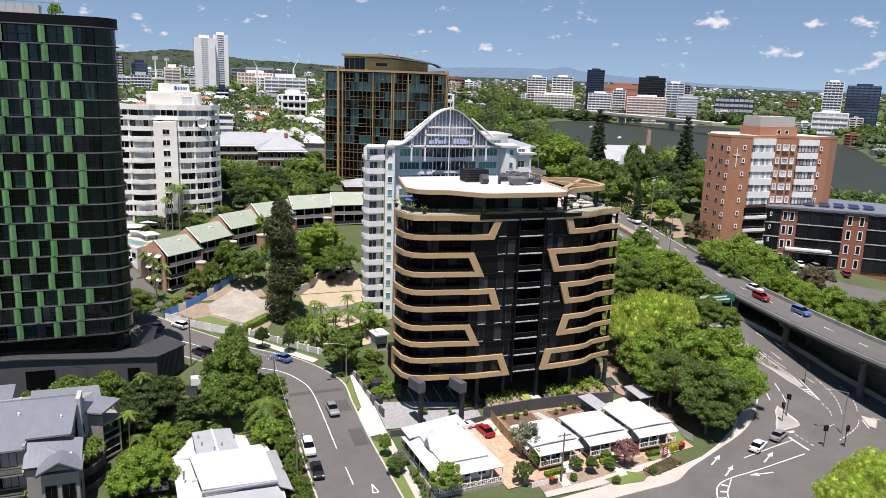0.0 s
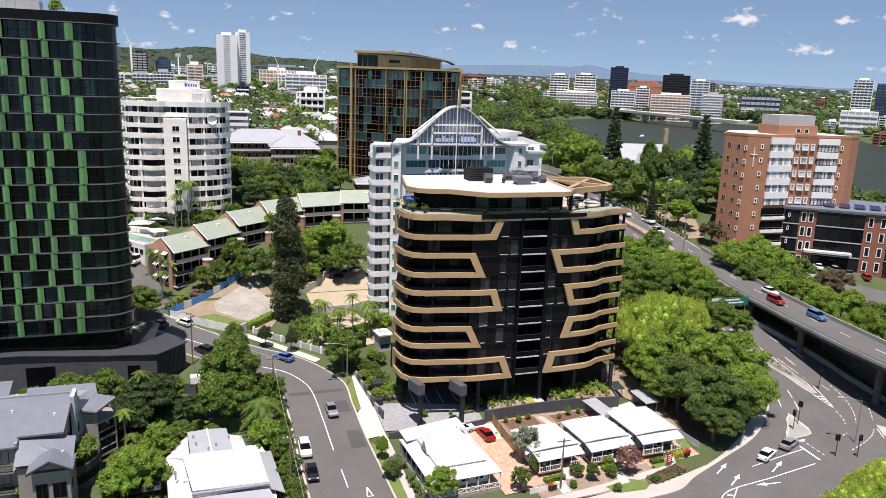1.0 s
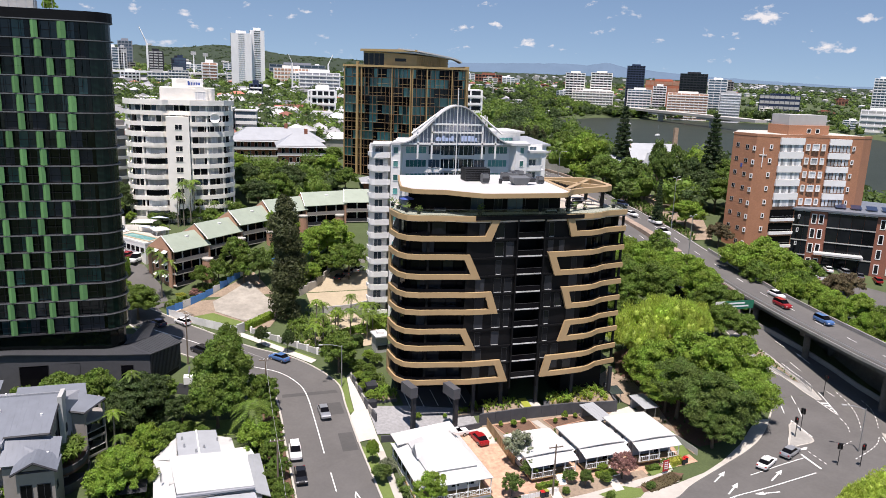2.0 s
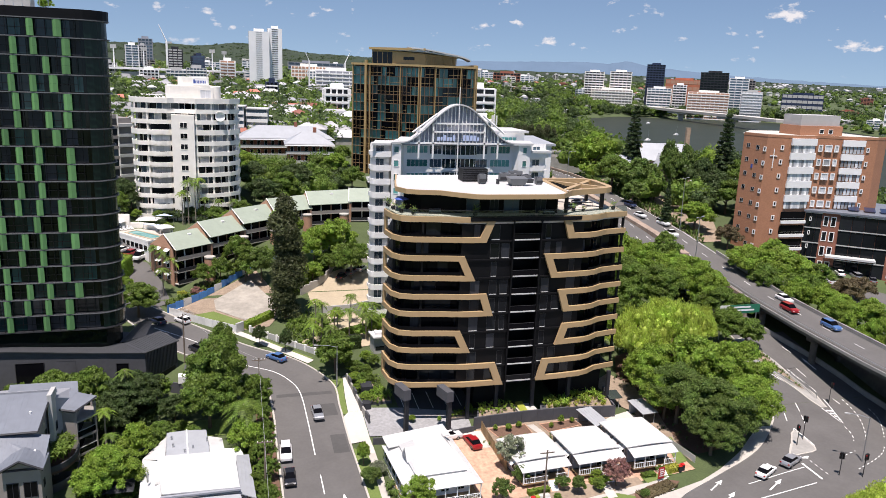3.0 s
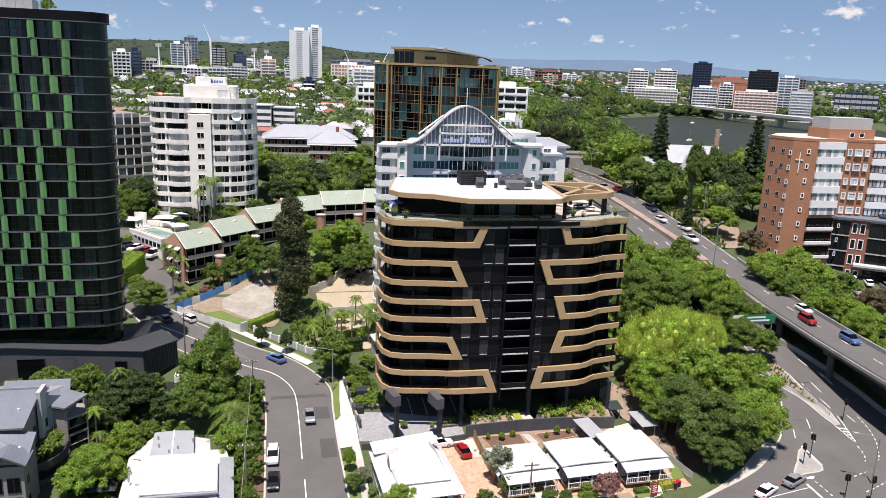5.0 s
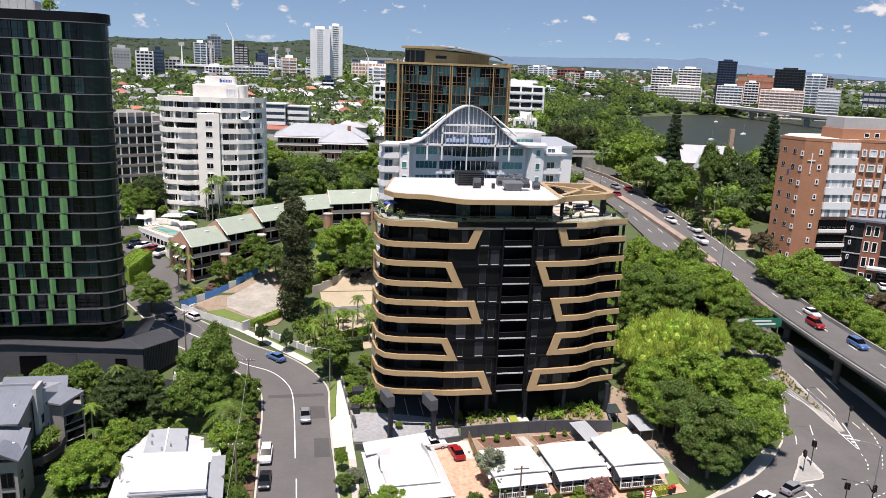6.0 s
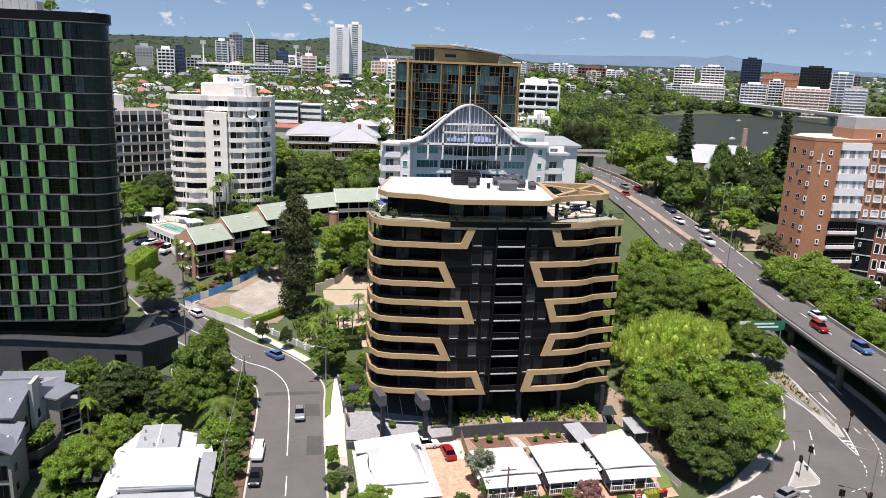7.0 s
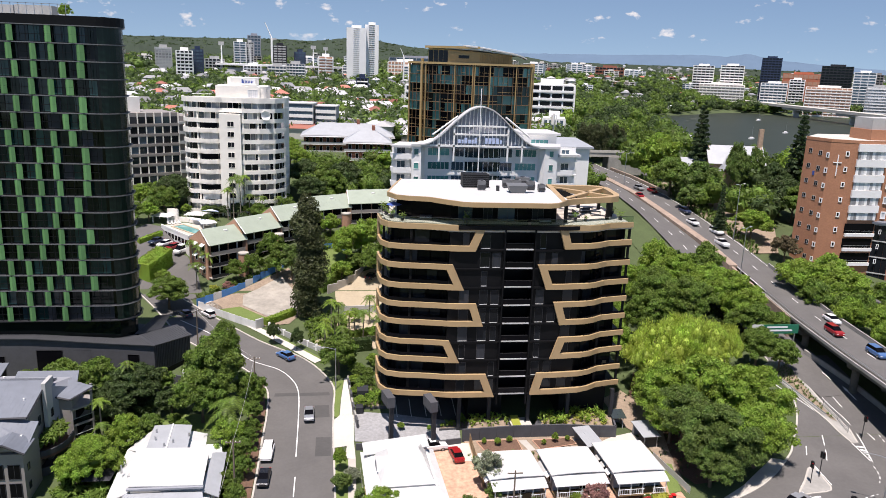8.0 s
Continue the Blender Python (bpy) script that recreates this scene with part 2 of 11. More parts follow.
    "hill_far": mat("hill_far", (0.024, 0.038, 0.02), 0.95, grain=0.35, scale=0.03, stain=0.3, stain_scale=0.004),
    # far mountains: blue of the distant air mixed into the base colour
    "hill_haze": mat("hill_haze", (0.11, 0.16, 0.225), 1.0, grain=0.1, scale=0.01, spec=0.0),
    "far_wall": mat("far_wall", (0.52, 0.50, 0.46), 0.8, island=0.4),
    "far_roof": mat("far_roof", (0.36, 0.36, 0.365), 0.6, island=0.6),
    "far_roof_red": mat("far_roof_red", (0.36, 0.13, 0.09), 0.7, island=0.45),
    "far_roof_dark": mat("far_roof_dark", (0.2, 0.205, 0.215), 0.6, island=0.5),
    # stained concrete, darkened so the shade below the viaduct sits in the colour
    "concrete_stain_shade": mat("concrete_stain_shade", (0.1, 0.096, 0.088), 0.95, grain=0.2, scale=1.0, stain=0.6, stain_scale=0.25),
    "stone_cut": mat("stone_cut", (0.30, 0.23, 0.18), 0.95, grain=0.4, scale=0.8, stain=0.4, stain_scale=0.3, bump=0.8),
    "terrace_tile": mat("terrace_tile", (0.5, 0.45, 0.39), 0.7, grain=0.1, scale=1.5, stain=0.15),
    "pink_flower": mat("pink_flower", (0.42, 0.16, 0.17), 0.8, island=0.4),
    "L_mid": leaf_mat("leaf_mid", (0.14, 0.215, 0.037)),
    "L_dark": leaf_mat("leaf_dark", (0.075, 0.115, 0.036)),
    "L_deep": leaf_mat("leaf_deep", (0.065, 0.1, 0.04)),
    "L_cypress": leaf_mat("leaf_cypress", (0.085, 0.1, 0.04)),
    "L_lime": leaf_mat("leaf_lime", (0.42, 0.525, 0.09)),
    "L_bright": leaf_mat("leaf_bright", (0.215, 0.32, 0.044)),
    "L_olive": leaf_mat("leaf_olive", (0.125, 0.19, 0.042)),
    "L_brown": leaf_mat("leaf_brown", (0.15, 0.12, 0.065)),
    "L_grey": leaf_mat("leaf_grey", (0.26, 0.29, 0.19)),
    "L_yellow": leaf_mat("leaf_yellow", (0.40, 0.42, 0.07)),
    "L_pink": leaf_mat("leaf_pink", (0.36, 0.2, 0.17)),
}


def clear_glass(name, tint, gloss):
    """Thin clear glass: mostly lets light through, with a faint mirror."""
    m = bpy.data.materials.new(name)
    m.use_nodes = True
    n, l = m.node_tree.nodes, m.node_tree.links
    n.remove(n["Principled BSDF"])
    a, b, x = n.new("ShaderNodeBsdfTransparent"), n.new("ShaderNodeBsdfGlossy"), n.new("ShaderNodeMixShader")
    a.inputs[0].default_value = (*tint, 1)
    b.inputs["Roughness"].default_value = 0.05
    x.inputs[0].default_value = gloss
    l.new(a.outputs[0], x.inputs[1]), l.new(b.outputs[0], x.inputs[2])
    l.new(x.outputs[0], n["Material Output"].inputs[0])
    return m


M["clear_glass"] = clear_glass("clear_glass", (0.80, 0.86, 0.84), 0.04)
M["smoke_glass"] = clear_glass("smoke_glass", (0.45, 0.5, 0.48), 0.025)


# ---- mesh helpers ----
class Mb:
    """Collects vertices and faces of one mesh."""

    def __init__(self):
        self.v, self.f = [], []

    def add(self, verts, faces):
        n = len(self.v)
        self.v += [tuple(p) for p in verts]
        self.f += [tuple(n + i for i in q) for q in faces]
        return self

    def box(self, x0, y0, z0, x1, y1, z1, m=None):
        p = [(x0, y0, z0), (x1, y0, z0), (x1, y1, z0), (x0, y1, z0), (x0, y0, z1), (x1, y0, z1), (x1, y1, z1), (x0, y1, z1)]
        if m is not None:
            p = [m @ Vector(q) for q in p]
        return self.add(p, [(3, 2, 1, 0), (4, 5, 6, 7), (0, 1, 5, 4), (1, 2, 6, 5), (2, 3, 7, 6), (3, 0, 4, 7)])

    def prism(self, poly, z0, z1, bottom=True):
        """poly: counter-clockwise plan. z0 and z1: a height, or one for each corner."""
        n = len(poly)
        a = z0 if isinstance(z0, (list, tuple)) else [z0] * n
        b = z1 if isinstance(z1, (list, tuple)) else [z1] * n
        p = [(x, y, h) for (x, y), h in zip(poly, a)] + [(x, y, h) for (x, y), h in zip(poly, b)]
        f = [(i, (i + 1) % n, n + (i + 1) % n, n + i) for i in range(n)] + [tuple(range(n, 2 * n))]
        if bottom:
            f.append(tuple(reversed(range(n))))
        return self.add(p, f)

    def ring(self, outer, inner, z0, z1):
        """A closed band between two plans with as many corners each."""
        n = len(outer)
        p = [(x, y, z) for z in (z0, z1) for plan in (outer, inner) for x, y in plan]
        f = []
        for i in range(n):
            j = (i + 1) % n
            f += [(i, j, 2 * n + j, 2 * n + i), (n + j, n + i, 3 * n + i, 3 * n + j), (2 * n + i, 2 * n + j, 3 * n + j, 3 * n + i), (j, i, n + i, n + j)]
        return self.add(p, f)

    def tube(self, path, r, sides=6, r1=None, cap=True):
        """A round bar along a path; r1: the radius at its end."""
        pts = [Vector(p) for p in path]
        rings = []
        for i, p in enumerate(pts):
            d = (pts[min(i + 1, len(pts) - 1)] - pts[max(i - 1, 0)]).normalized()
            side = d.cross(Vector((0, 0, 1)) if abs(d.z) < 0.9 else Vector((1, 0, 0))).normalized()
            up = side.cross(d)
            rr = r if r1 is None else r + (r1 - r) * i / (len(pts) - 1)
            rings.append([p + rr * (math.cos(a) * side + math.sin(a) * up) for a in (2 * math.pi * k / sides for k in range(sides))])
        f = []
        for i in range(len(rings) - 1):
            for k in range(sides):
                j = (k + 1) % sides
                f.append((i * sides + k, i * sides + j, (i + 1) * sides + j, (i + 1) * sides + k))
        if cap:
            f += [tuple(reversed(range(sides))), tuple((len(rings) - 1) * sides + k for k in range(sides))]
        return self.add([q for ring in rings for q in ring], f)

    def mesh(self, name, material):
        me = bpy.data.meshes.new(name)
        index, keep, faces = {}, [], []
        for p in self.v:
            k = (round(p[0], 3), round(p[1], 3), round(p[2], 3))
            if k not in index:
                index[k] = len(index)
            keep.append(index[k])
        for f in self.f:
            q = tuple(dict.fromkeys(keep[i] for i in f))
            if len(q) > 2:
                faces.append(q)
        me.from_pydata(list(index), [], faces)
        me.materials.append(material)
        me.update()
        return me


def part(name, mb, material, parent=None, label="", m=None):
    """One mesh object under a thing or a part (or on top level)."""
    data = mb.mesh(name, M[material] if isinstance(material, str) else material) if isinstance(mb, Mb) else mb
    ob = new(name, data)
    if parent is not None:
        ob.parent = parent
    if m is not None:
        ob.matrix_basis = m
    return tagged(ob, label)


def thing(name, m, label, category, group="", kind=""):
    ob = new(name)
    ob.matrix_basis = m
    return tagged(ob, label, category, group, kind)


def single(name, mb, material, label, category, m=None, group="", kind=""):
    return tagged(part(name, mb, material, None, label, m), "", category, group, kind)


def lerp(a, b, t):
    return a + (b - a) * t


def bump_mod(ob, width=0.05, segments=2):
    b = ob.modifiers.new("bevel", "BEVEL")
    b.width, b.segments, b.limit_method = width, segments, "ANGLE"
    return ob

# ---- ground ----
YL = [(-400, 0), (-60, -1.5), (-20, -0.8), (-5, 0.2), (0, 0.8), (15, 2.8), (30, 3.8), (50, 5.0), (62, 7), (75, 12), (90, 17), (110, 20), (140, 24), (180, 28), (250, 29), (500, 34), (800, 44), (1200, 50), (2000, 58), (5000, 60)]
YR = [(-400, 0), (-60, 0), (-20, 0.4), (-5, 2.0), (17, 6.6), (30, 9.0), (45, 12.6), (60, 16.6), (80, 20.6), (110, 25), (140, 26), (170, 18), (200, 8), (230, 1), (1080, 1), (1250, 20), (1800, 45), (2500, 52), (5000, 60)]
X0 = [(-400, 45), (150, 45), (200, 140), (300, 165), (480, 190), (620, 180), (850, 190), (920, 240), (1060, 380), (1300, 450), (5000, 1200)]
X1 = [(-400, 70), (150, 70), (200, 190), (300, 225), (480, 295), (620, 335), (850, 415), (920, 500), (1060, 690), (1300, 900), (5000, 2400)]
XF = [(-400, 330), (60, 400), (200, 425), (265, 440), (330, 520), (600, 760), (900, 850), (1080, 900), (5000, 900)]


def terr(x, y):
    """Height of the ground: two profiles along y, the second dropping to the river bed, and the far bank."""
    a = float(np.interp(y, *zip(*YL)))
    b = float(np.interp(y, *zip(*YR)))
    x0, x1 = float(np.interp(y, *zip(*X0))), float(np.interp(y, *zip(*X1)))
    s = min(max((x - x0) / (x1 - x0), 0), 1)
    s = s * s * (3 - 2 * s)
    z = a * (1 - s) + b * s
    if y > 30:
        g = min(max((x - 185) / 50, 0), 1) if y < 235 else 0
        z = z + (min(z, 1.0) - z) * g
        f = min(max((x - float(np.interp(y, *zip(*XF)))) / 40, 0), 1)
        z = max(z, 9 * f)
        if x > 400:
            z = max(z, 7 * min(max((y + 0.43 * (x - 581) - 1037) / 40, 0), 1))
    return z


def sheet(name, xs, ys, material, label, category, dz=0.0):
    mb = Mb()
    mb.v = [(x, y, terr(x, y) + dz) for y in ys for x in xs]
    n = len(xs)
    mb.f = [(j * n + i, j * n + i + 1, (j + 1) * n + i + 1, (j + 1) * n + i) for j in range(len(ys) - 1) for i in range(n - 1)]
    return single(name, mb, material, label, category, kind="structure")


xs = sorted(set([*range(-150, 130, 4), *range(130, 520, 15), *range(-1400, -150, 50), *range(520, 1800, 40), -5000, -3000, 3000, 5000]))
ys = sorted(set([*range(-160, 160, 4), *range(160, 380, 10), *range(-600, -160, 40), *range(380, 1500, 40), 2000, 3000, 4900]))
sheet("ground", xs, ys, "grass", "sloping ground of grass and planted earth between streets", "ground")


def strip(name, line, width, material, label, category, dz=0.06, step=2.5, kerb=None, z=None):
    """A ribbon along a line of plan points, laid on the ground: width (or one for each point)."""
    pts, acc = [], []
    ws = width if isinstance(width, (list, tuple)) else [width] * len(line)
    for (a, b, wa, wb) in zip(line, line[1:], ws, ws[1:]):
        d = math.dist(a[:2], b[:2])
        k = max(1, int(d / step))
        for i in range(k):
            t = i / k
            pts.append([lerp(a[j], b[j], t) for j in range(len(a))] + [lerp(wa, wb, t)])
    pts.append([*line[-1], ws[-1]])
    mb = Mb()
    for i, p in enumerate(pts):
        q, r = pts[max(i - 1, 0)], pts[min(i + 1, len(pts) - 1)]
        d = Vector((r[0] - q[0], r[1] - q[1])).normalized()
        nx, ny, w = -d.y, d.x, p[-1] / 2
        for s in (-1, -0.34, 0.34, 1):
            x, y = p[0] + s * w * nx, p[1] + s * w * ny
            mb.v.append((x, y, (p[2] if len(p) > 3 else terr(x, y)) + dz))
    mb.f = [(4 * i + k + 1, 4 * i + k, 4 * i + 4 + k, 4 * i + 5 + k) for i in range(len(pts) - 1) for k in range(3)]
    mb.f = [tuple(reversed(f)) for f in mb.f]
    return single(name, mb, material, label, category, kind="structure")


single("river", Mb().box(180, 40, 2.0, 1000, 1180, 3.0), "river_water", "wide brown-green river with small ripples", "river", kind="structure")

# ---- shared building tools ----
PIECES = {}


def face(p0, p1, z=0.0):
    """Frame of a facade: x along it from p0 to p1 (plan points, seen from outside left to right), y into the building, z up."""
    a = math.degrees(math.atan2(p1[1] - p0[1], p1[0] - p0[0]))
    return pose(p0[0], p0[1], z, 0, 0, a)


def window(parent, m, w, h, frame_mat="white", glass_mat="dark_glass", fw=0.08, proud=0.07, name="window", bars=0):
    """A window: frame with its pane as a child. m: centre of the sill line on the facade."""
    key = ("win", round(w, 2), round(h, 2), frame_mat, fw, bars)
    if key not in PIECES:
        f = Mb()
        f.box(-w / 2 - fw, -proud, -fw, w / 2 + fw, 0.02, 0).box(-w / 2 - fw, -proud, h, w / 2 + fw, 0.02, h + fw)
        f.box(-w / 2 - fw, -proud, 0, -w / 2, 0.02, h).box(w / 2, -proud, 0, w / 2 + fw, 0.02, h)
        for b in range(bars):
            x = -w / 2 + w * (b + 1) / (bars + 1)
            f.box(x - 0.03, -proud * 0.8, 0, x + 0.03, 0.02, h)
        PIECES[key] = f.mesh(name, M[frame_mat])
    gkey = ("pane", round(w, 2), round(h, 2), glass_mat)
    if gkey not in PIECES:
        PIECES[gkey] = Mb().box(-w / 2, -0.02, 0, w / 2, 0.01, h).mesh("pane", M[glass_mat])
    ob = part(name, PIECES[key], None, parent, "", m)
    part("pane", PIECES[gkey], None, ob)
    return ob


def pane(parent, m, w, h, material="dark_glass", name="pane", d=0.04):
    key = (name, round(w, 2), round(h, 2), material, d)
    if key not in PIECES:
        PIECES[key] = Mb().box(-w / 2, -d, 0, w / 2, 0.0, h).mesh(name, M[material])
    return part(name, PIECES[key], None, parent, "", m)


def wrap(mb, path, cells, depth, outset=0.0):
    """Boxes bent along a plan path: each cell is four (s, z), s the length along the path; depth goes to its left side (inward)."""
    P = [Vector(p) for p in path]
    S = [0.0]
    for a, b in zip(P, P[1:]):
        S.append(S[-1] + (b - a).length)

    def at(s):
        i = max(0, min(len(P) - 2, int(np.searchsorted(S, s)) - 1))
        t = (s - S[i]) / (S[i + 1] - S[i])
        p = P[i].lerp(P[i + 1], t)
        d = (P[i + 1] - P[i]).normalized()
        j = i + 1 if t > 0.999 and i + 2 < len(P) else i - 1 if t < 0.001 and i > 0 else i
        d = (d + (P[j + 1] - P[j]).normalized()).normalized()
        return p, Vector((-d.y, d.x))

    for cell in cells:
        v = []
        for k in (0, 1):
            for s, z in cell:
                p, n = at(s)
                q = p + n * (-outset + k * depth)
                v.append((q.x, q.y, z))
        mb.add(v, [(0, 1, 2, 3), (7, 6, 5, 4), (0, 4, 5, 1), (1, 5, 6, 2), (2, 6, 7, 3), (3, 7, 4, 0)])
    return mb


def lengths(path):
    S = [0.0]
    for a, b in zip(path, path[1:]):
        S.append(S[-1] + math.dist(a, b))
    return S


def offset(path, d):
    """The plan path moved to its left by d."""
    out = []
    for i, p in enumerate(path):
        a, b = Vector(path[max(i - 1, 0)]), Vector(path[min(i + 1, len(path) - 1)])
        t = (b - a).normalized()
        out.append((p[0] - t.y * d, p[1] + t.x * d))
    return out


def smooth(line, n=6):
    """A rounded line through plan points."""
    P = [Vector(p) for p in line]
    out = []
    for i in range(len(P) - 1):
        p0, p1, p2, p3 = P[max(i - 1, 0)], P[i], P[i + 1], P[min(i + 2, len(P) - 1)]
        for k in range(n):
            t = k / n
            out.append(tuple(0.5 * ((2 * p1) + (p2 - p0) * t + (2 * p0 - 5 * p1 + 4 * p2 - p3) * t * t + (3 * p1 - p0 - 3 * p2 + p3) * t ** 3)))
    return out + [tuple(P[-1])]


def cuts(S, s0, s1):
    return [s0] + [s for s in S if s0 + 0.05 < s < s1 - 0.05] + [s1]


def band_cells(S, s0, s1, z0, z1):
    k = cuts(S, s0, s1)
    return [((a, z0), (b, z0), (b, z1), (a, z1)) for a, b in zip(k, k[1:])]


# ---- dark apartment building with bronze loops ----
dark = thing("apartment_building", pose(0, 0, 0), "black glass apartment building wrapped in bronze ribbon loops", "building")
LEFT = [(0.35, 9.6), (0.42, 7.4), (0.7, 4.6), (1.8, 2.6), (4.0, 1.65), (7.3, 1.15), (9.5, 0.75), (11.5, 0.3), (13, 0.05), (16, 0), (22, -0.1)]
RIGHT = [(24, -0.2), (30, -0.1), (34.5, 0.3), (36.5, 1.0), (38.5, 2.3), (41, 2.9), (43.0, 3.3)]
SL, SR = lengths(LEFT), lengths(RIGHT)
sL = lambda x: SL[8] + (x - 13)
sR = lambda x: x - 24.0
T = 0.88   # height of a ribbon
loops_left = [(17.4, 15.7, 37.55, 33.3), (12.1, 14.1, 31.05, 26.8), (16.2, 17.5, 24.5, 20.6), (11.9, 13.8, 18.1, 14.2), (18.4, 20.0, 12.1, 8.0)]
loops_right = [(29.2, 30.4, 37.6, 33.7), (26.1, 27.7, 31.1, 26.9), (29.1, 30.4, 24.7, 20.7), (30.5, 29.2, 18.5, 14.7), (27.1, 26.1, 12.2, 8.3)]
for xt, xb, zt, zb in loops_left:
    st, sb = sL(xt), sL(xb)
    mb = Mb()
    k = (sb - st) / (zt - zb)               # slant of the closing end
    w = 1.35                                # width of the closing end
    wrap(mb, LEFT, band_cells(SL, 0.3, st - w + k * T, zt - T, zt), 0.5)
    wrap(mb, LEFT, band_cells(SL, 0.3, sb - w - k * T, zb, zb + T), 0.5)
    wrap(mb, LEFT, [((sb - w - k * T, zb), (sb, zb), (sb - k * T, zb + T), (sb - w - k * T, zb + T)), ((st - w + k * T, zt - T), (st + k * T, zt - T), (st, zt), (st - w + k * T, zt)),
                    ((sb - w - k * T, zb + T), (sb - k * T, zb + T), (st + k * T, zt - T), (st - w + k * T, zt - T))], 0.5)
    wrap(mb, LEFT, [((0.3, zb + T), (1.1, zb + T), (1.1, zt - T), (0.3, zt - T))], 0.5)
    part("ribbon_loop", mb, "bronze", dark, "bronze metal ribbon loop with slanted end")
for xt, xb, zt, zb in loops_right:
    st, sb = sR(xt), sR(xb)
    mb = Mb()
    k = (sb - st) / (zt - zb)
    w, e = 1.35, SR[-1]
    wrap(mb, RIGHT, band_cells(SR, st + w + k * T, e, zt - T, zt), 0.5)
    wrap(mb, RIGHT, band_cells(SR, sb + w - k * T, e, zb, zb + T), 0.5)
    wrap(mb, RIGHT, [((sb, zb), (sb + w - k * T, zb), (sb + w - k * T, zb + T), (sb - k * T, zb + T)), ((st + k * T, zt - T), (st + w + k * T, zt - T), (st + w + k * T, zt), (st, zt)),
                     ((sb - k * T, zb + T), (sb + w - k * T, zb + T), (st + w + k * T, zt - T), (st + k * T, zt - T))], 0.5)
    part("ribbon_loop", mb, "bronze", dark, "bronze metal ribbon loop with slanted end")

FLOORS = [8.35 + 3.15 * k for k in range(10)]
INL, INR = offset(LEFT, 1.7), offset(RIGHT, 1.7)
SIL, SIR = lengths(INL), lengths(INR)
core = [(5.4, 22.5), (2.5, 9.7), (2.8, 6.4), (3.6, 5.0), (4.6, 4.5), (8.0, 4.2), (10.6, 3.2), (13, 2.1), (20.4, 1.9), (20.4, 3.6), (25.6, 3.6), (25.6, 1.9), (34, 2.3), (36, 3.2), (38, 4.4), (41.2, 5.0), (42.0, 22.5)]
part("core_wall", Mb().prism(core, 8.1, 37.3), "black_clad", dark)
outer = [(5.0, 22.8), (0.8, 9.4), (1.1, 5.4), (2.2, 3.5), (4.1, 2.8), (7.4, 2.5), (9.6, 1.7), (11.6, 0.65), (13.1, 0.35), (20.6, 0.3), (20.6, 0.5), (25.4, 0.5), (25.4, 0.2), (34.4, 0.6), (36.3, 1.3), (38.3, 2.6), (40.9, 3.2), (43.0, 3.7), (43.3, 22.8)]
for k, z in enumerate(FLOORS):
    part("floor_slab", Mb().prism(outer, z - 0.28, z), "black_clad" if k < 9 else "terrace_tile", dark)
    if k < 9:
        # a pale slab edge and rail in the middle bay
        part("balcony_edge", Mb().box(20.75, 0.25, z - 0.05 , 25.25, 0.5, z + 0.16), "white_roof" if k % 3 else "grey_pale", dark)
        part("balustrade", Mb().box(20.75, 0.34, z + 0.16, 25.25, 0.38, z + 1.05), "black_glass", dark)
        part("handrail", Mb().box(20.7, 0.3, z + 1.05, 25.3, 0.42, z + 1.1), "steel_dark", dark)
rng = random.Random(4)
for k, z in enumerate(FLOORS[:9]):
    top = FLOORS[k + 1] - 0.3
    # full-height panes on the set-back wall
    for path, S, s_end in ((INL, SIL, SIL[-1] - 2.2), (INR, SIR, SIR[-1])):
        s = 0.6 if path is INL else 1.8
        while s < s_end - 2.0:
            w = rng.choice((1.7, 2.0, 2.4))
            mb = wrap(Mb(), path, band_cells(S, s, min(s + w, s_end), z + 0.05, top), 0.08)
            part("pane", mb, "curtain_dark" if rng.random() < 0.05 else "black_glass" if rng.random() < 0.72 else "dark_glass", dark)
            s += w + 0.12
    # glass balustrades behind the outer line
    ol, orr = offset(LEFT, 0.3), offset(RIGHT, 0.3)
    Lo, Ro = lengths(ol), lengths(orr)
    part("balustrade", wrap(Mb(), ol, band_cells(Lo, 1, Lo[7], z, z + 1.0), 0.03), "black_glass", dark)
    part("balustrade", wrap(Mb(), orr, band_cells(Ro, 11.0, Ro[-1], z, z + 1.0), 0.03), "black_glass", dark)
    # black cladding fields with windows on both sides of the middle bay
    for x0, x1 in ((11.6, 20.5), (25.5, 33.5)):
        part("cladding", Mb().box(x0, 0.62 if x0 < 20 else 0.7, z, x1, 1.9, top + 0.02), "black_clad", dark)
    for x in (14.2, 17.4, 19.3, 26.9, 29.0, 31.6):
        if rng.random() < 0.8:
            w = rng.choice((0.9, 1.3, 1.5))
            y = 0.62 if x < 21 else 0.7
            window(dark, pose(x, y, z + 0.25), w, 2.3, "steel_dark", "curtain_dark" if rng.random() < 0.22 else "dark_glass", 0.06, 0.05)
            part("sill", Mb().box(x - w / 2, y - 0.16, z + 0.1, x + w / 2, y, z + 0.19), "grey_pale", dark)
    # a few things left on the balconies
    for x in (rng.uniform(3, 8), rng.uniform(38.5, 41.5)):
        if rng.random() < 0.65:
            y = 3.6 if x < 10 else 4.0
            mb = Mb()
            mb.box(x, y, z + 0.4, x + 0.9, y + 0.5, z + 0.46)
            for a, b in ((0.05, 0.05), (0.8, 0.05), (0.05, 0.4), (0.8, 0.4)):
                mb.box(x + a, y + b, z, x + a + 0.05, y + b + 0.05, z + 0.4)
            mb.box(x, y + 0.44, z + 0.46, x + 0.9, y + 0.5, z + 0.9)
            single("balcony_chair", mb, rng.choice(("grey_pale", "white", "timber")), "outdoor chair standing on an apartment balcony", "chair", group="balcony chairs")
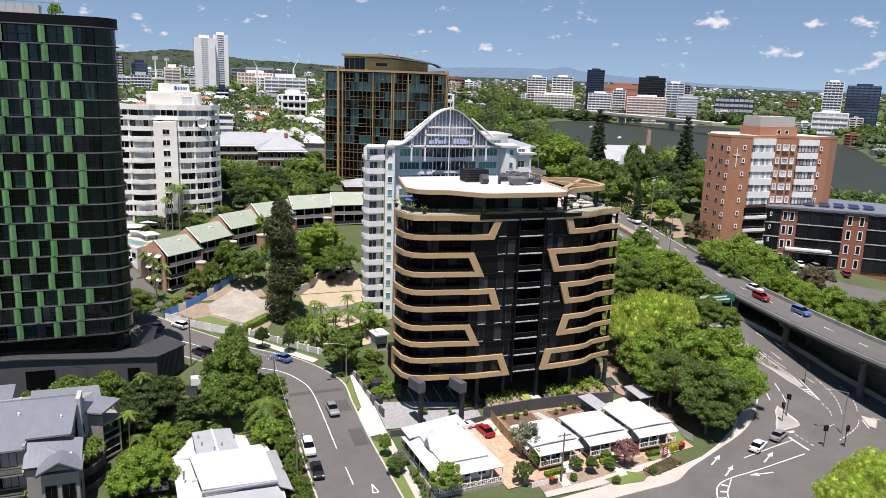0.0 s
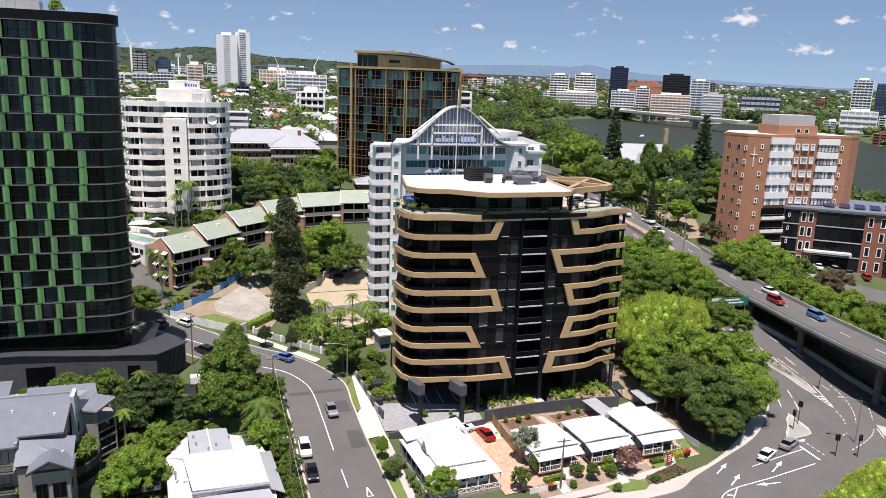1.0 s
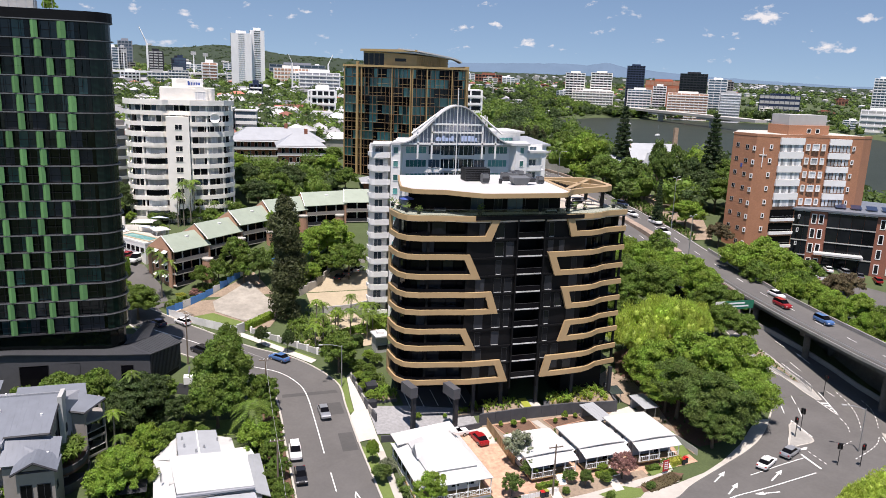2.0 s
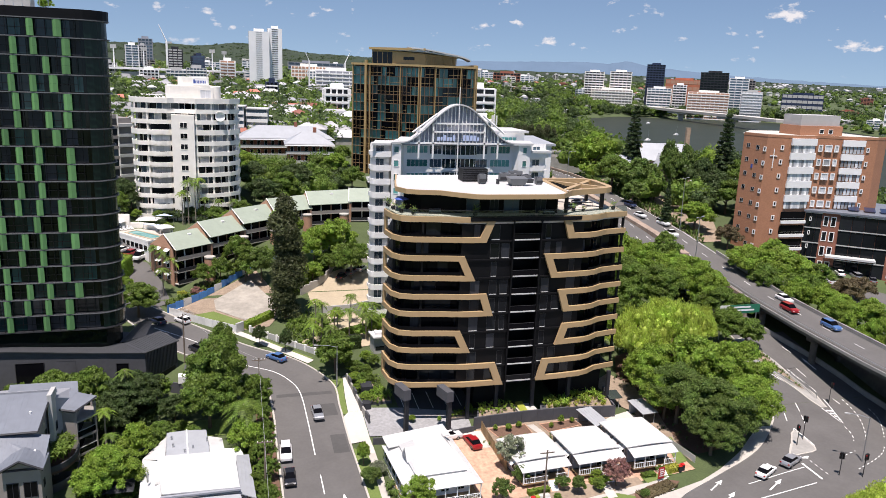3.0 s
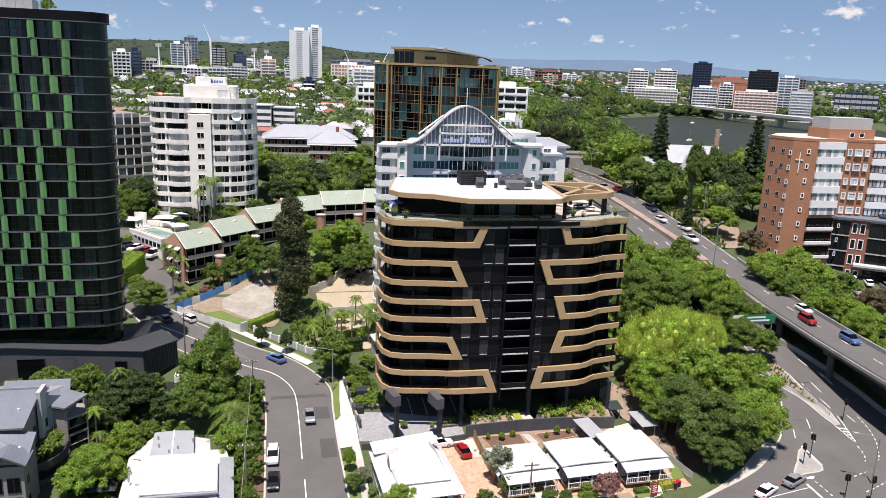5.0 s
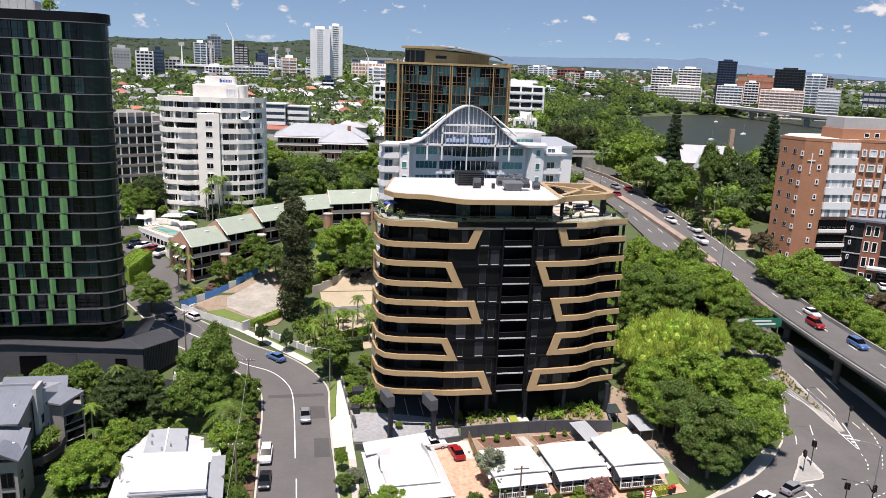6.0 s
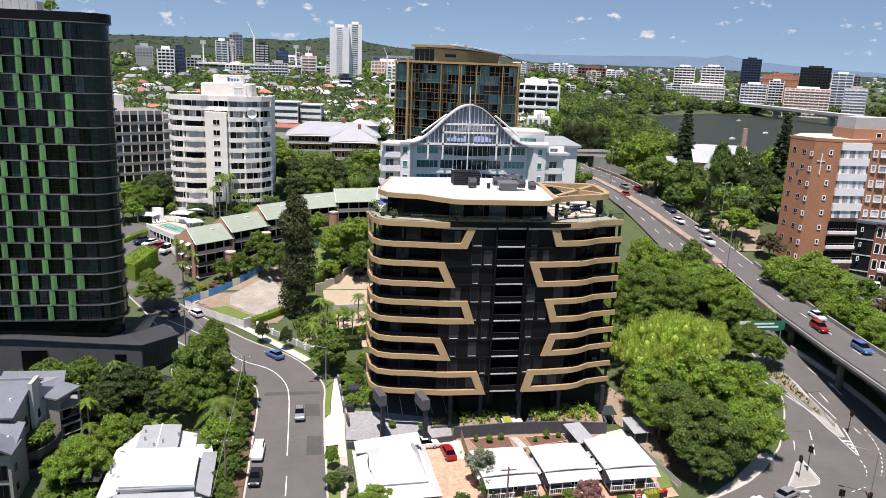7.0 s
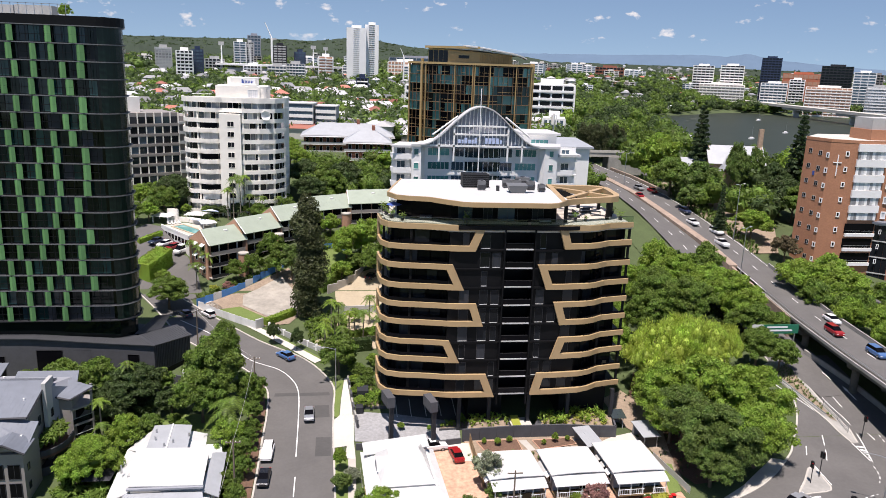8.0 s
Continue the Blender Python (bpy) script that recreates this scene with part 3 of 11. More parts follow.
for x, y in ((42.6, 3.8), (38.2, 3.0), (1.3, 5.2), (5.6, 3.0)):
    part("column", Mb().box(x - 0.18, y - 0.18, 8, x + 0.18, y + 0.18, 37.3), "black", dark)
for x in (20.5, 25.5):
    part("fin", Mb().box(x - 0.12, 0.1, 6.5, x + 0.12, 0.7, 37.3), "black_clad", dark)
# terrace rail, tall wall and roof
for path in (LEFT, RIGHT):
    S = lengths(path)
    mb = Mb()
    wrap(mb, path, band_cells(S, 0.5, S[-1], 37.6, 38.6), 0.03, -0.2)
    part("terrace_rail", mb, "clear_glass", dark, "clear glass terrace balustrade")
    part("rail_cap", wrap(Mb(), path, band_cells(S, 0.5, S[-1], 38.6, 38.66), 0.06, -0.17), "steel_dark", dark)
part("terrace_rail", Mb().box(22, 0.1, 37.6, 24, 0.14, 38.6), "clear_glass", dark)
part("terrace_edge", Mb().prism([(12.8, -0.1), (30.5, -0.3), (34, 0.4), (34, 1.2), (12.8, 1.2)], 36.9, 37.55), "black_clad", dark)
part("terrace_floor", Mb().prism(offset(outer, 0.5)[:-1] + [(42.6, 22)], 37.3, 37.42), "terrace_tile", dark)
pent = [(6.2, 21.5), (3.6, 9), (6, 6.2), (12.2, 4.6), (29.6, 3.6), (29.6, 21.5)]
part("penthouse_wall", Mb().prism(pent, 37.4, 40.5), "black_glass", dark)
for i, (x, w) in enumerate(((14.5, 2.2), (18.2, 1.4), (21.5, 3.2), (26.5, 1.8))):
    y = 4.55 - (x - 12.2) * 0.057
    window(dark, pose(x, y, 37.5), w, 2.6, "steel_dark", "blue_glass" if i in (0, 2) else "dark_glass", 0.07, 0.06, bars=1)
roof = [(5.2, 22.5), (3.2, 14), (2.0, 8), (3.2, 5.2), (5.0, 4.2), (8.4, 3.4), (11.0, 1.0), (13.4, -0.8), (15, -1.1), (27, -1.4), (28.6, -0.9), (30.2, 1.2), (31.2, 2.2), (30.6, 22.5)]
part("roof", Mb().prism(roof, 40.75, 41.42), "white_roof", dark, "white membrane roof")
closed = roof + roof[:1]
So = lengths(closed)
part("roof_fascia", wrap(Mb(), closed, band_cells(So, 0, So[12], 40.72, 41.5), 0.3, 0.12), "bronze", dark, "curving bronze fascia")
perg = [(29.6, 0.6), (31.4, 2.4), (34, 3.6), (39.5, 5.2), (41.2, 6.4), (41.9, 8.2), (42.4, 15), (41.6, 17.0), (39.6, 17.6), (31.5, 18.0)]
pi_ = [(30.6, 2.2), (32, 3.4), (34.3, 4.5), (39.2, 6.0), (40.4, 7.0), (40.9, 8.5), (41.3, 14.8), (40.8, 16.0), (39.4, 16.5), (32.3, 17.0)]
part("pergola_ring", Mb().ring(perg, pi_, 40.55, 41.5), "bronze", dark, "rounded bronze pergola frame")
mb = Mb()
for a, b in (((32.0, 16.8), (40.6, 7.2)), ((31.6, 5.0), (41.2, 15.5))):
    d = Vector((b[0] - a[0], b[1] - a[1])).normalized() * 0.45
    n = Vector((-d.y, d.x))
    mb.prism([(a[0] - n.x, a[1] - n.y), (b[0] - n.x, b[1] - n.y), (b[0] + n.x, b[1] + n.y), (a[0] + n.x, a[1] + n.y)], 40.7, 41.35)
part("pergola_beam", mb, "bronze", dark)
for i in range(9):
    y = 5.2 + i * 1.3
    part("pergola_slat", Mb().box(31.4, y, 40.75, 33.9, y + 0.14, 41.2), "black", dark)
for x, y in ((31.2, 3.6), (39.4, 6.4), (40.9, 9), (41.0, 15.5), (37.5, 16.6)):
    part("pergola_post", Mb().box(x - 0.25, y - 0.25, 37.4, x + 0.25, y + 0.25, 40.7), "black", dark)

# roof plant, each a thing on the roof
def plant_box(x, y, w, d, h, z=41.42, slats=6, mat_="black", label="black louvred air conditioning unit on white roof"):
    t = thing("roof_plant_unit", pose(x, y, z), label, "air conditioner", "roof plant units")
    part("casing", Mb().box(0, 0, 0.15, w, d, h), mat_, t)
    for i in range(slats):
        part("louvre", Mb().box(-0.04, -0.05, 0.3 + i * (h - 0.4) / slats, w + 0.04, 0.02, 0.3 + (i + 0.5) * (h - 0.4) / slats), "steel_dark", t)
    if slats < 3:
        part("fan_grille", Mb().tube([(w / 2, d / 2, h), (w / 2, d / 2, h + 0.08)], 0.36 * min(w, d), 12), "steel_dark", t)
    for a in (0.1, w - 0.2):
        part("foot", Mb().box(a, 0.1, 0, a + 0.1, d - 0.1, 0.15), "steel_dark", t)


plant_box(15.4, 13.4, 4.6, 3.0, 2.3, slats=6)
for x, y, w, d, h in ((17.6, 10.6, 1.2, 1.0, 1.7), (18.0, 12.2, 1.2, 0.9, 1.3), (22.6, 13.6, 1.6, 1.2, 1.5), (24.4, 13.9, 1.5, 1.1, 1.4), (26.6, 12.4, 1.4, 1.1, 1.4), (28.0, 9.6, 1.1, 1.1, 1.3), (25.6, 16.4, 2.4, 1.2, 1.5)):
    plant_box(x, y, w, d, h, slats=1, mat_="slab_grey", label="grey air conditioning unit on white roof")
t = thing("roof_duct", pose(22.3, 8.2, 41.42), "grey sheet metal duct with sloping sides on white roof", "duct")
part("casing", Mb().add([(0.5, 0, 0.1), (2.9, 0, 0.1), (2.9, 1.8, 0.1), (0.5, 1.8, 0.1), (0, -0.3, 1.3), (3.4, -0.3, 1.3), (3.4, 2.0, 1.5), (0, 2.0, 1.5)], [(3, 2, 1, 0), (4, 5, 6, 7), (0, 1, 5, 4), (1, 2, 6, 5), (2, 3, 7, 6), (3, 0, 4, 7)]), "slab_grey", t)
part("foot", Mb().box(0.6, 0.1, 0, 2.8, 1.7, 0.12), "steel_dark", t)
part("cowl", Mb().box(3.4, 0.2, 0.5, 4.6, 1.4, 1.2), "steel_dark", t)
single("roof_vent", Mb().tube([(21.0, 10.6, 41.42), (21.0, 10.6, 42.3)], 0.3, 10), "steel_dark", "round dark metal vent on white roof", "vent")

# terrace furniture
def terrace_pot(x, y, z=37.42, s=1.0):
    t = thing("potted_plant", pose(x, y, z), "green shrub in dark terrace pot", "plant", "terrace pots")
    part("pot", Mb().tube([(0, 0, 0), (0, 0, 0.5 * s)], 0.25 * s, 8, 0.33 * s), "charcoal", t)
    mb = Mb()
    r = random.Random(int(x * 31 + y * 7))
    for _ in range(60):
        p = Vector((r.gauss(0, 0.25), r.gauss(0, 0.25), 0.5 + abs(r.gauss(0.35, 0.25)))) * s
        u = Vector((r.uniform(-1, 1), r.uniform(-1, 1), r.uniform(-0.3, 0.8))).normalized() * 0.22 * s
        v = u.orthogonal().normalized() * 0.07 * s
        mb.add([p - v, p + u, p + v], [(0, 1, 2)])
    part("foliage", mb, "L_mid", t)


def lounge(x, y, rz, z=37.42, col="charcoal"):
    t = thing("outdoor_sofa", pose(x, y, z, 0, 0, rz), "low dark outdoor sofa on tiled roof terrace", "sofa", "terrace sofas")
    part("base", Mb().box(0, 0, 0.12, 2.0, 0.8, 0.4), col, t)
    part("backrest", Mb().box(0, 0.62, 0.4, 2.0, 0.8, 0.8), col, t)
    part("cushion", Mb().box(0.05, 0.05, 0.4, 0.97, 0.6, 0.52), "grey_paint", t)
    part("cushion", Mb().box(1.03, 0.05, 0.4, 1.95, 0.6, 0.52), "grey_paint", t)
    for a in (0.05, 1.87):
        part("leg", Mb().box(a, 0.05, 0, a + 0.08, 0.75, 0.12), "steel_dark", t)


def dining(x, y, z=37.42):
    t = thing("outdoor_table", pose(x, y, z), "dark slatted outdoor table on roof terrace", "table")
    part("tabletop", Mb().box(-0.9, -0.45, 0.7, 0.9, 0.45, 0.75), "charcoal", t)
    for a, b in ((-0.8, -0.35), (0.75, -0.35), (-0.8, 0.3), (0.75, 0.3)):
        part("leg", Mb().box(a, b, 0, a + 0.05, b + 0.05, 0.7), "steel_dark", t)


for x, y, s in ((1.9, 9.0, 1.2), (2.6, 6.0, 1.3), (4.2, 4.2, 1.0), (14.4, 2.6, 1.4), (33.4, 5.2, 1.1), (41.6, 6.0, 1.2), (41.9, 11.0, 1.2), (35, 4.6, 0.9), (1.6, 12, 1.2)):
    terrace_pot(x, y, s=s)
for x, y, r in ((33, 7.5, 0), (35.5, 9.5, 90), (36.5, 11.5, 10), (26.5, 2.2, 0), (7, 4.5, -8)):
    lounge(x, y, r)
dining(38.4, 9.5), dining(38.2, 13)
# folded blue shade by the corner of the terrace
t = thing("sun_umbrella", pose(3.0, 7.6, 37.42), "blue fabric sun umbrella on terrace corner", "umbrella")
part("pole", Mb().tube([(0, 0, 0), (0, 0, 2.4)], 0.04), "steel", t)
mb = Mb()
for i in range(8):
    a, b = i * math.pi / 4, (i + 1) * math.pi / 4
    mb.add([(0, 0, 2.5), (1.3 * math.cos(a), 1.3 * math.sin(a), 2.0), (1.3 * math.cos(b), 1.3 * math.sin(b), 2.0), (0, 0, 2.44)], [(0, 1, 2), (3, 2, 1)])
part("canopy", mb, "sign_blue", t, "faded blue canopy")

# undercroft and forecourt; black boxes put the open undercroft's shade into colour
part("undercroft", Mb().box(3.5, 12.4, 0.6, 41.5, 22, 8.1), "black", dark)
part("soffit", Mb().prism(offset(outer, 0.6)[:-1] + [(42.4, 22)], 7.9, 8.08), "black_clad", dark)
# further black fills in place of shaded open space behind the columns
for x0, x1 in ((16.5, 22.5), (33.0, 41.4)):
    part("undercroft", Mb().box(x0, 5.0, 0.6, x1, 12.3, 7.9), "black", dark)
for x in (14.4, 19.6, 26.5, 33.5, 41.5):
    part("column", Mb().box(x - 0.3, 1.6, 0.6, x + 0.3, 2.2, 8.1), "charcoal", dark)
for x, y in ((2.2, -0.4), (9.0, -2.4)):
    m = pose(x, y, 0, 0, 0, 14)
    part("portal_post", Mb().box(-0.1, -1.3, 0.6, 0.55, -0.6, 7.4, m), "charcoal", dark)
    part("portal_beam", Mb().box(-0.65, -1.6, 7.4, 0.65, 1.9, 9.2, m), "charcoal_wall", dark)

# ---- green louvred tower ----
GZ, GH, GN = 14.15, 2.9, 18
gt = thing("apartment_tower", pose(0, 0, 0), "dark glass residential tower with scattered green louvre panels", "building")
arc = [(-47.6 + 4.2 * math.sin(a), 27.4 - 4.2 * math.cos(a)) for a in (radians(d) for d in range(0, 91, 15))]
GPATH = [(-84, 23.2)] + arc + [(-43.9, 30.2), (-46.4, 33.6)]
GS = lengths(GPATH)
LOUVRES = [(-61.2, -55.6, -51.9), (-58.3, -55.1, -51.8), (-61.0, -57.7, -54.6, -50.1), (-61.0, -55.8, -51.9), (-58.4, -55.2, -51.8), (-61.0, -57.7, -55.0, -50.1), (-60.9, -55.7, -51.9), (-58.3, -55.1, -51.7), (-57.6, -54.5, -50.0), (-57.8, -54.9, -49.8), (-57.4, -54.5, -49.8), (-54.8, -51.7), (-57.2, -52.6, -49.8), (-57.2, -54.4, -49.6), (-54.5, -51.5), (-57.0, -52.4, -49.5), (-56.9, -54.0, -49.3), (-60.3, -54.3, -50.4)]   # x of the panels, floor by floor
gbody = [(-84, 24.0), (-47.6, 24.0)] + [(-47.6 + 3.4 * math.sin(a), 27.4 - 3.4 * math.cos(a)) for a in (radians(d) for d in (20, 45, 70, 90))] + [(-44.9, 30), (-47.0, 33.2), (-84, 33.6)]
part("core_wall", Mb().prism(gbody, 4, GZ + GN * GH), "green_glass", gt)
rng = random.Random(11)
for k in range(GN + 1):
    z = GZ + k * GH
    part("floor_slab", Mb().prism(offset(GPATH, 0.1) + [(-84, 33.6)], z - 0.22, z), "charcoal", gt)
    part("slab_edge", wrap(Mb(), GPATH, band_cells(GS, 0, GS[-1], z - 0.16, z - 0.02), 0.12, 0.14), "slab_grey" if k else "steel_dark", gt)
    if k == GN:
        break
    # louvre panels hang between the slabs, in shifted columns
    cols = sorted(LOUVRES[k], reverse=True)
    while cols[-1] > -79:
        cols.append(cols[-1] - (3.1, 4.4, 3.0, 3.8)[(len(cols) + k) % 4])
    for n, x in enumerate(cols):
        w = 1.2 if n == 0 else 0.95
        key = ("louvre", w)
        if key not in PIECES:
            # a panel folded along its height, each half of overlapping blades
            mb = Mb()
            fold_y, n_b = -0.3, 2
            for i in range(n_b):
                z0, z1 = 0.05 + i * (GH - 0.26) / n_b, 0.05 + (i + 0.99) * (GH - 0.26) / n_b
                for xa, ya, xb, yb in ((-w / 2, -0.02, -0.04, fold_y), (-0.04, fold_y, w / 2, -0.02)):
                    mb.add([(xa, ya, z0), (xb, yb, z0), (xb, yb, z1), (xa, ya, z1), (xa, ya + 0.05, z0), (xb, yb + 0.05, z0), (xb, yb + 0.05, z1), (xa, ya + 0.05, z1)],
                           [(0, 1, 2, 3), (3, 2, 6, 7), (1, 0, 4, 5)])
            mb.box(-w / 2 - 0.03, -0.08, 0.0, -w / 2, 0.02, GH - 0.15).box(w / 2, -0.08, 0.0, w / 2 + 0.03, 0.02, GH - 0.15)
            PIECES[key] = mb.mesh("louvre_panel", M["louvre_green"])
        part("louvre_panel", PIECES[key], None, gt, "", pose(x, 23.2, z))
    part("corner_screen", wrap(Mb(), GPATH[2:], band_cells(lengths(GPATH[2:]), 0, lengths(GPATH[2:])[-1], z + 0.05, z + GH - 0.2), 0.04, -0.3), "screen_green", gt)
    # mullions and lighter panes on the wall behind
    bars = Mb()
    for i in range(24):
        xx = -47.9 - i * 1.42
        bars.box(xx - 0.04, 23.3, z + 0.02, xx + 0.04, 23.36, z + GH - 0.15)
    bars.box(-81, 23.3, z + 1.25, -47.8, 23.35, z + 1.33)
    part("glazing_frame", bars, "black_clad", gt)
    x = -47.2
    while x > -82:
        w = rng.choice((1.4, 1.8, 2.2))
        pane(gt, pose(x - w / 2, 23.99, z + 0.1), w - 0.08, GH - 0.4, rng.choice(("teal_dark", "green_glass", "blue_dark") if k > 16 else ("green_glass", "green_glass", "green_glass", "teal_dark", "blue_dark", "screen_green", "curtain_dark")))
        x -= w
ztop = GZ + GN * GH
part("parapet", wrap(Mb(), GPATH, band_cells(GS, 0, GS[-1], ztop, ztop + 1.5), 0.4, 0.1), "black_clad", gt)
part("roof", Mb().prism(offset(GPATH, 0.3) + [(-84, 33.6)], ztop + 0.3, ztop + 0.6), "concrete_old", gt)
for x, y, s in ((-58, 30, 3), (-66, 32, 4), (-75, 30, 3)):
    part("roof_screen", Mb().box(x - s, y - 2, ztop + 0.6, x + s, y + 1.2, ztop + 3.2), "grey_pale", gt)
for i in range(26):
    part("roof_post", Mb().box(-83 + i * 1.25, 25.0, ztop + 1.4, -82.92 + i * 1.25, 25.08, ztop + 3.4), "steel", gt)
part("roof_rail", Mb().box(-83, 25.0, ztop + 3.3, -51, 25.1, ztop + 3.4), "steel", gt)
# dark podium with folded roofs beside the tower
pod = thing("podium_pavilion", pose(0, 0, 0), "charcoal podium pavilion with folded ribbed metal roofs", "building")
part("wall", Mb().prism([(-84, 23.0), (-61.3, 22.2), (-47.3, 21.9), (-39.9, 20.9), (-35.1, 29.0), (-37.2, 33.6), (-46, 33), (-84, 33)], 2.0, [11.1, 11.1, 10.0, 9.85, 8.7, 9.0, 10.0, 11.1]), "charcoal_wall", pod)
def fold(name, a, b, c, d, mat_="roof_slate", t=0.18, parent=None):
    """A sloping roof plane of four corners with thickness and standing seams along a-d."""
    A, B, C, D = (Vector(p) for p in (a, b, c, d))
    n = (B - A).cross(D - A).normalized()
    L = (B - A).length
    k = max(2, int(L / 0.6))
    prof = [(0.0, 0.0)]
    for i in range(1, k):
        u, s, seam = i / k, 0.02 / L, 0.045 if mat_ == "roof_slate" else 0.014
        prof += [(u - s, 0.0), (u - s, seam), (u + s, seam), (u + s, 0.0)]
    prof.append((1.0, 0.0))
    mb = Mb()
    mb.v = [tuple(A.lerp(B, u) + n * h) for u, h in prof] + [tuple(D.lerp(C, u) + n * h) for u, h in prof] + [tuple(p - n * t) for p in (A, B, C, D)]
    q = len(prof)
    mb.f = [(i, i + 1, q + i + 1, q + i) for i in range(q - 1)]
    mb.f += [(2 * q + 3, 2 * q + 2, 2 * q + 1, 2 * q), (2 * q, 2 * q + 1) + tuple(range(q - 1, -1, -1)), (2 * q + 2, 2 * q + 3) + tuple(range(q, 2 * q)), (2 * q + 1, 2 * q + 2, 2 * q - 1, q - 1), (2 * q + 3, 2 * q, 0, q)]
    return part(name, mb, mat_, parent)


fold("roof_plane", (-39.7, 20.5, 10.1), (-34.7, 29.1, 8.95), (-38.4, 33.4, 9.6), (-43.7, 25.1, 10.45), parent=pod)
fold("roof_plane", (-47.4, 21.6, 10.15), (-39.7, 20.5, 10.1), (-43.7, 25.1, 10.45), (-47.8, 25.4, 10.5), parent=pod)
fold("roof_plane", (-44.6, 25.3, 10.45), (-40.6, 29.9, 9.95), (-39.6, 33.4, 11.6), (-41.5, 30.6, 12.5), parent=pod)
fold("roof_plane", (-61.4, 21.8, 11.25), (-47.4, 21.6, 10.15), (-47.8, 25.4, 10.5), (-61.4, 25.6, 11.4), parent=pod)
fold("roof_plane", (-84, 22.6, 11.3), (-61.4, 21.8, 11.25), (-61.4, 25.6, 11.4), (-84, 25.6, 11.5), parent=pod)
for x, w, z in ((-74, 4, 3.4), (-68.5, 4, 3.4), (-58.6, 4.4, 4.6), (-53.6, 4.4, 4.6)):
    window(pod, pose(x, 22.1 + (0.35 if x < -61 else 0.0), z, 0, 0, -1.6), w, 4.2, "steel_dark", "black_glass", 0.08)
window(pod, face((-47.3, 21.9), (-39.9, 20.9), 4.6) @ pose(3.6, -0.02, 0), 2.0, 3.4, "steel_dark", "black_glass", 0.08)
# ribbed cladding on the street side
mcl = face((-39.9, 20.9), (-35.1, 29.0))
for i in range(22):
    part("cladding_rib", Mb().box(0.15 + i * 0.42, -0.06, 4.6, 0.25 + i * 0.42, 0.02, 9.75 - i * 0.048, mcl), "charcoal", pod)
part("garage_recess", Mb().box(0.6, -0.05, 2.6, 8.6, 0.0, 4.4, mcl), "black", pod)
for a, b in (((-37.8, 19.6), (-33.4, 17.4)), ((-33.4, 17.4), (-33.4, 26.4))):
    part("ramp_wall", Mb().box(0, 0, 1.6, math.dist(a, b), 0.28, 5.0, face(a, b)), "charcoal_wall", pod)
part("meter_box", Mb().box(-34.3, 17.6, 5.0, -32.7, 19.2, 6.3), "white", pod, "white metal service box")

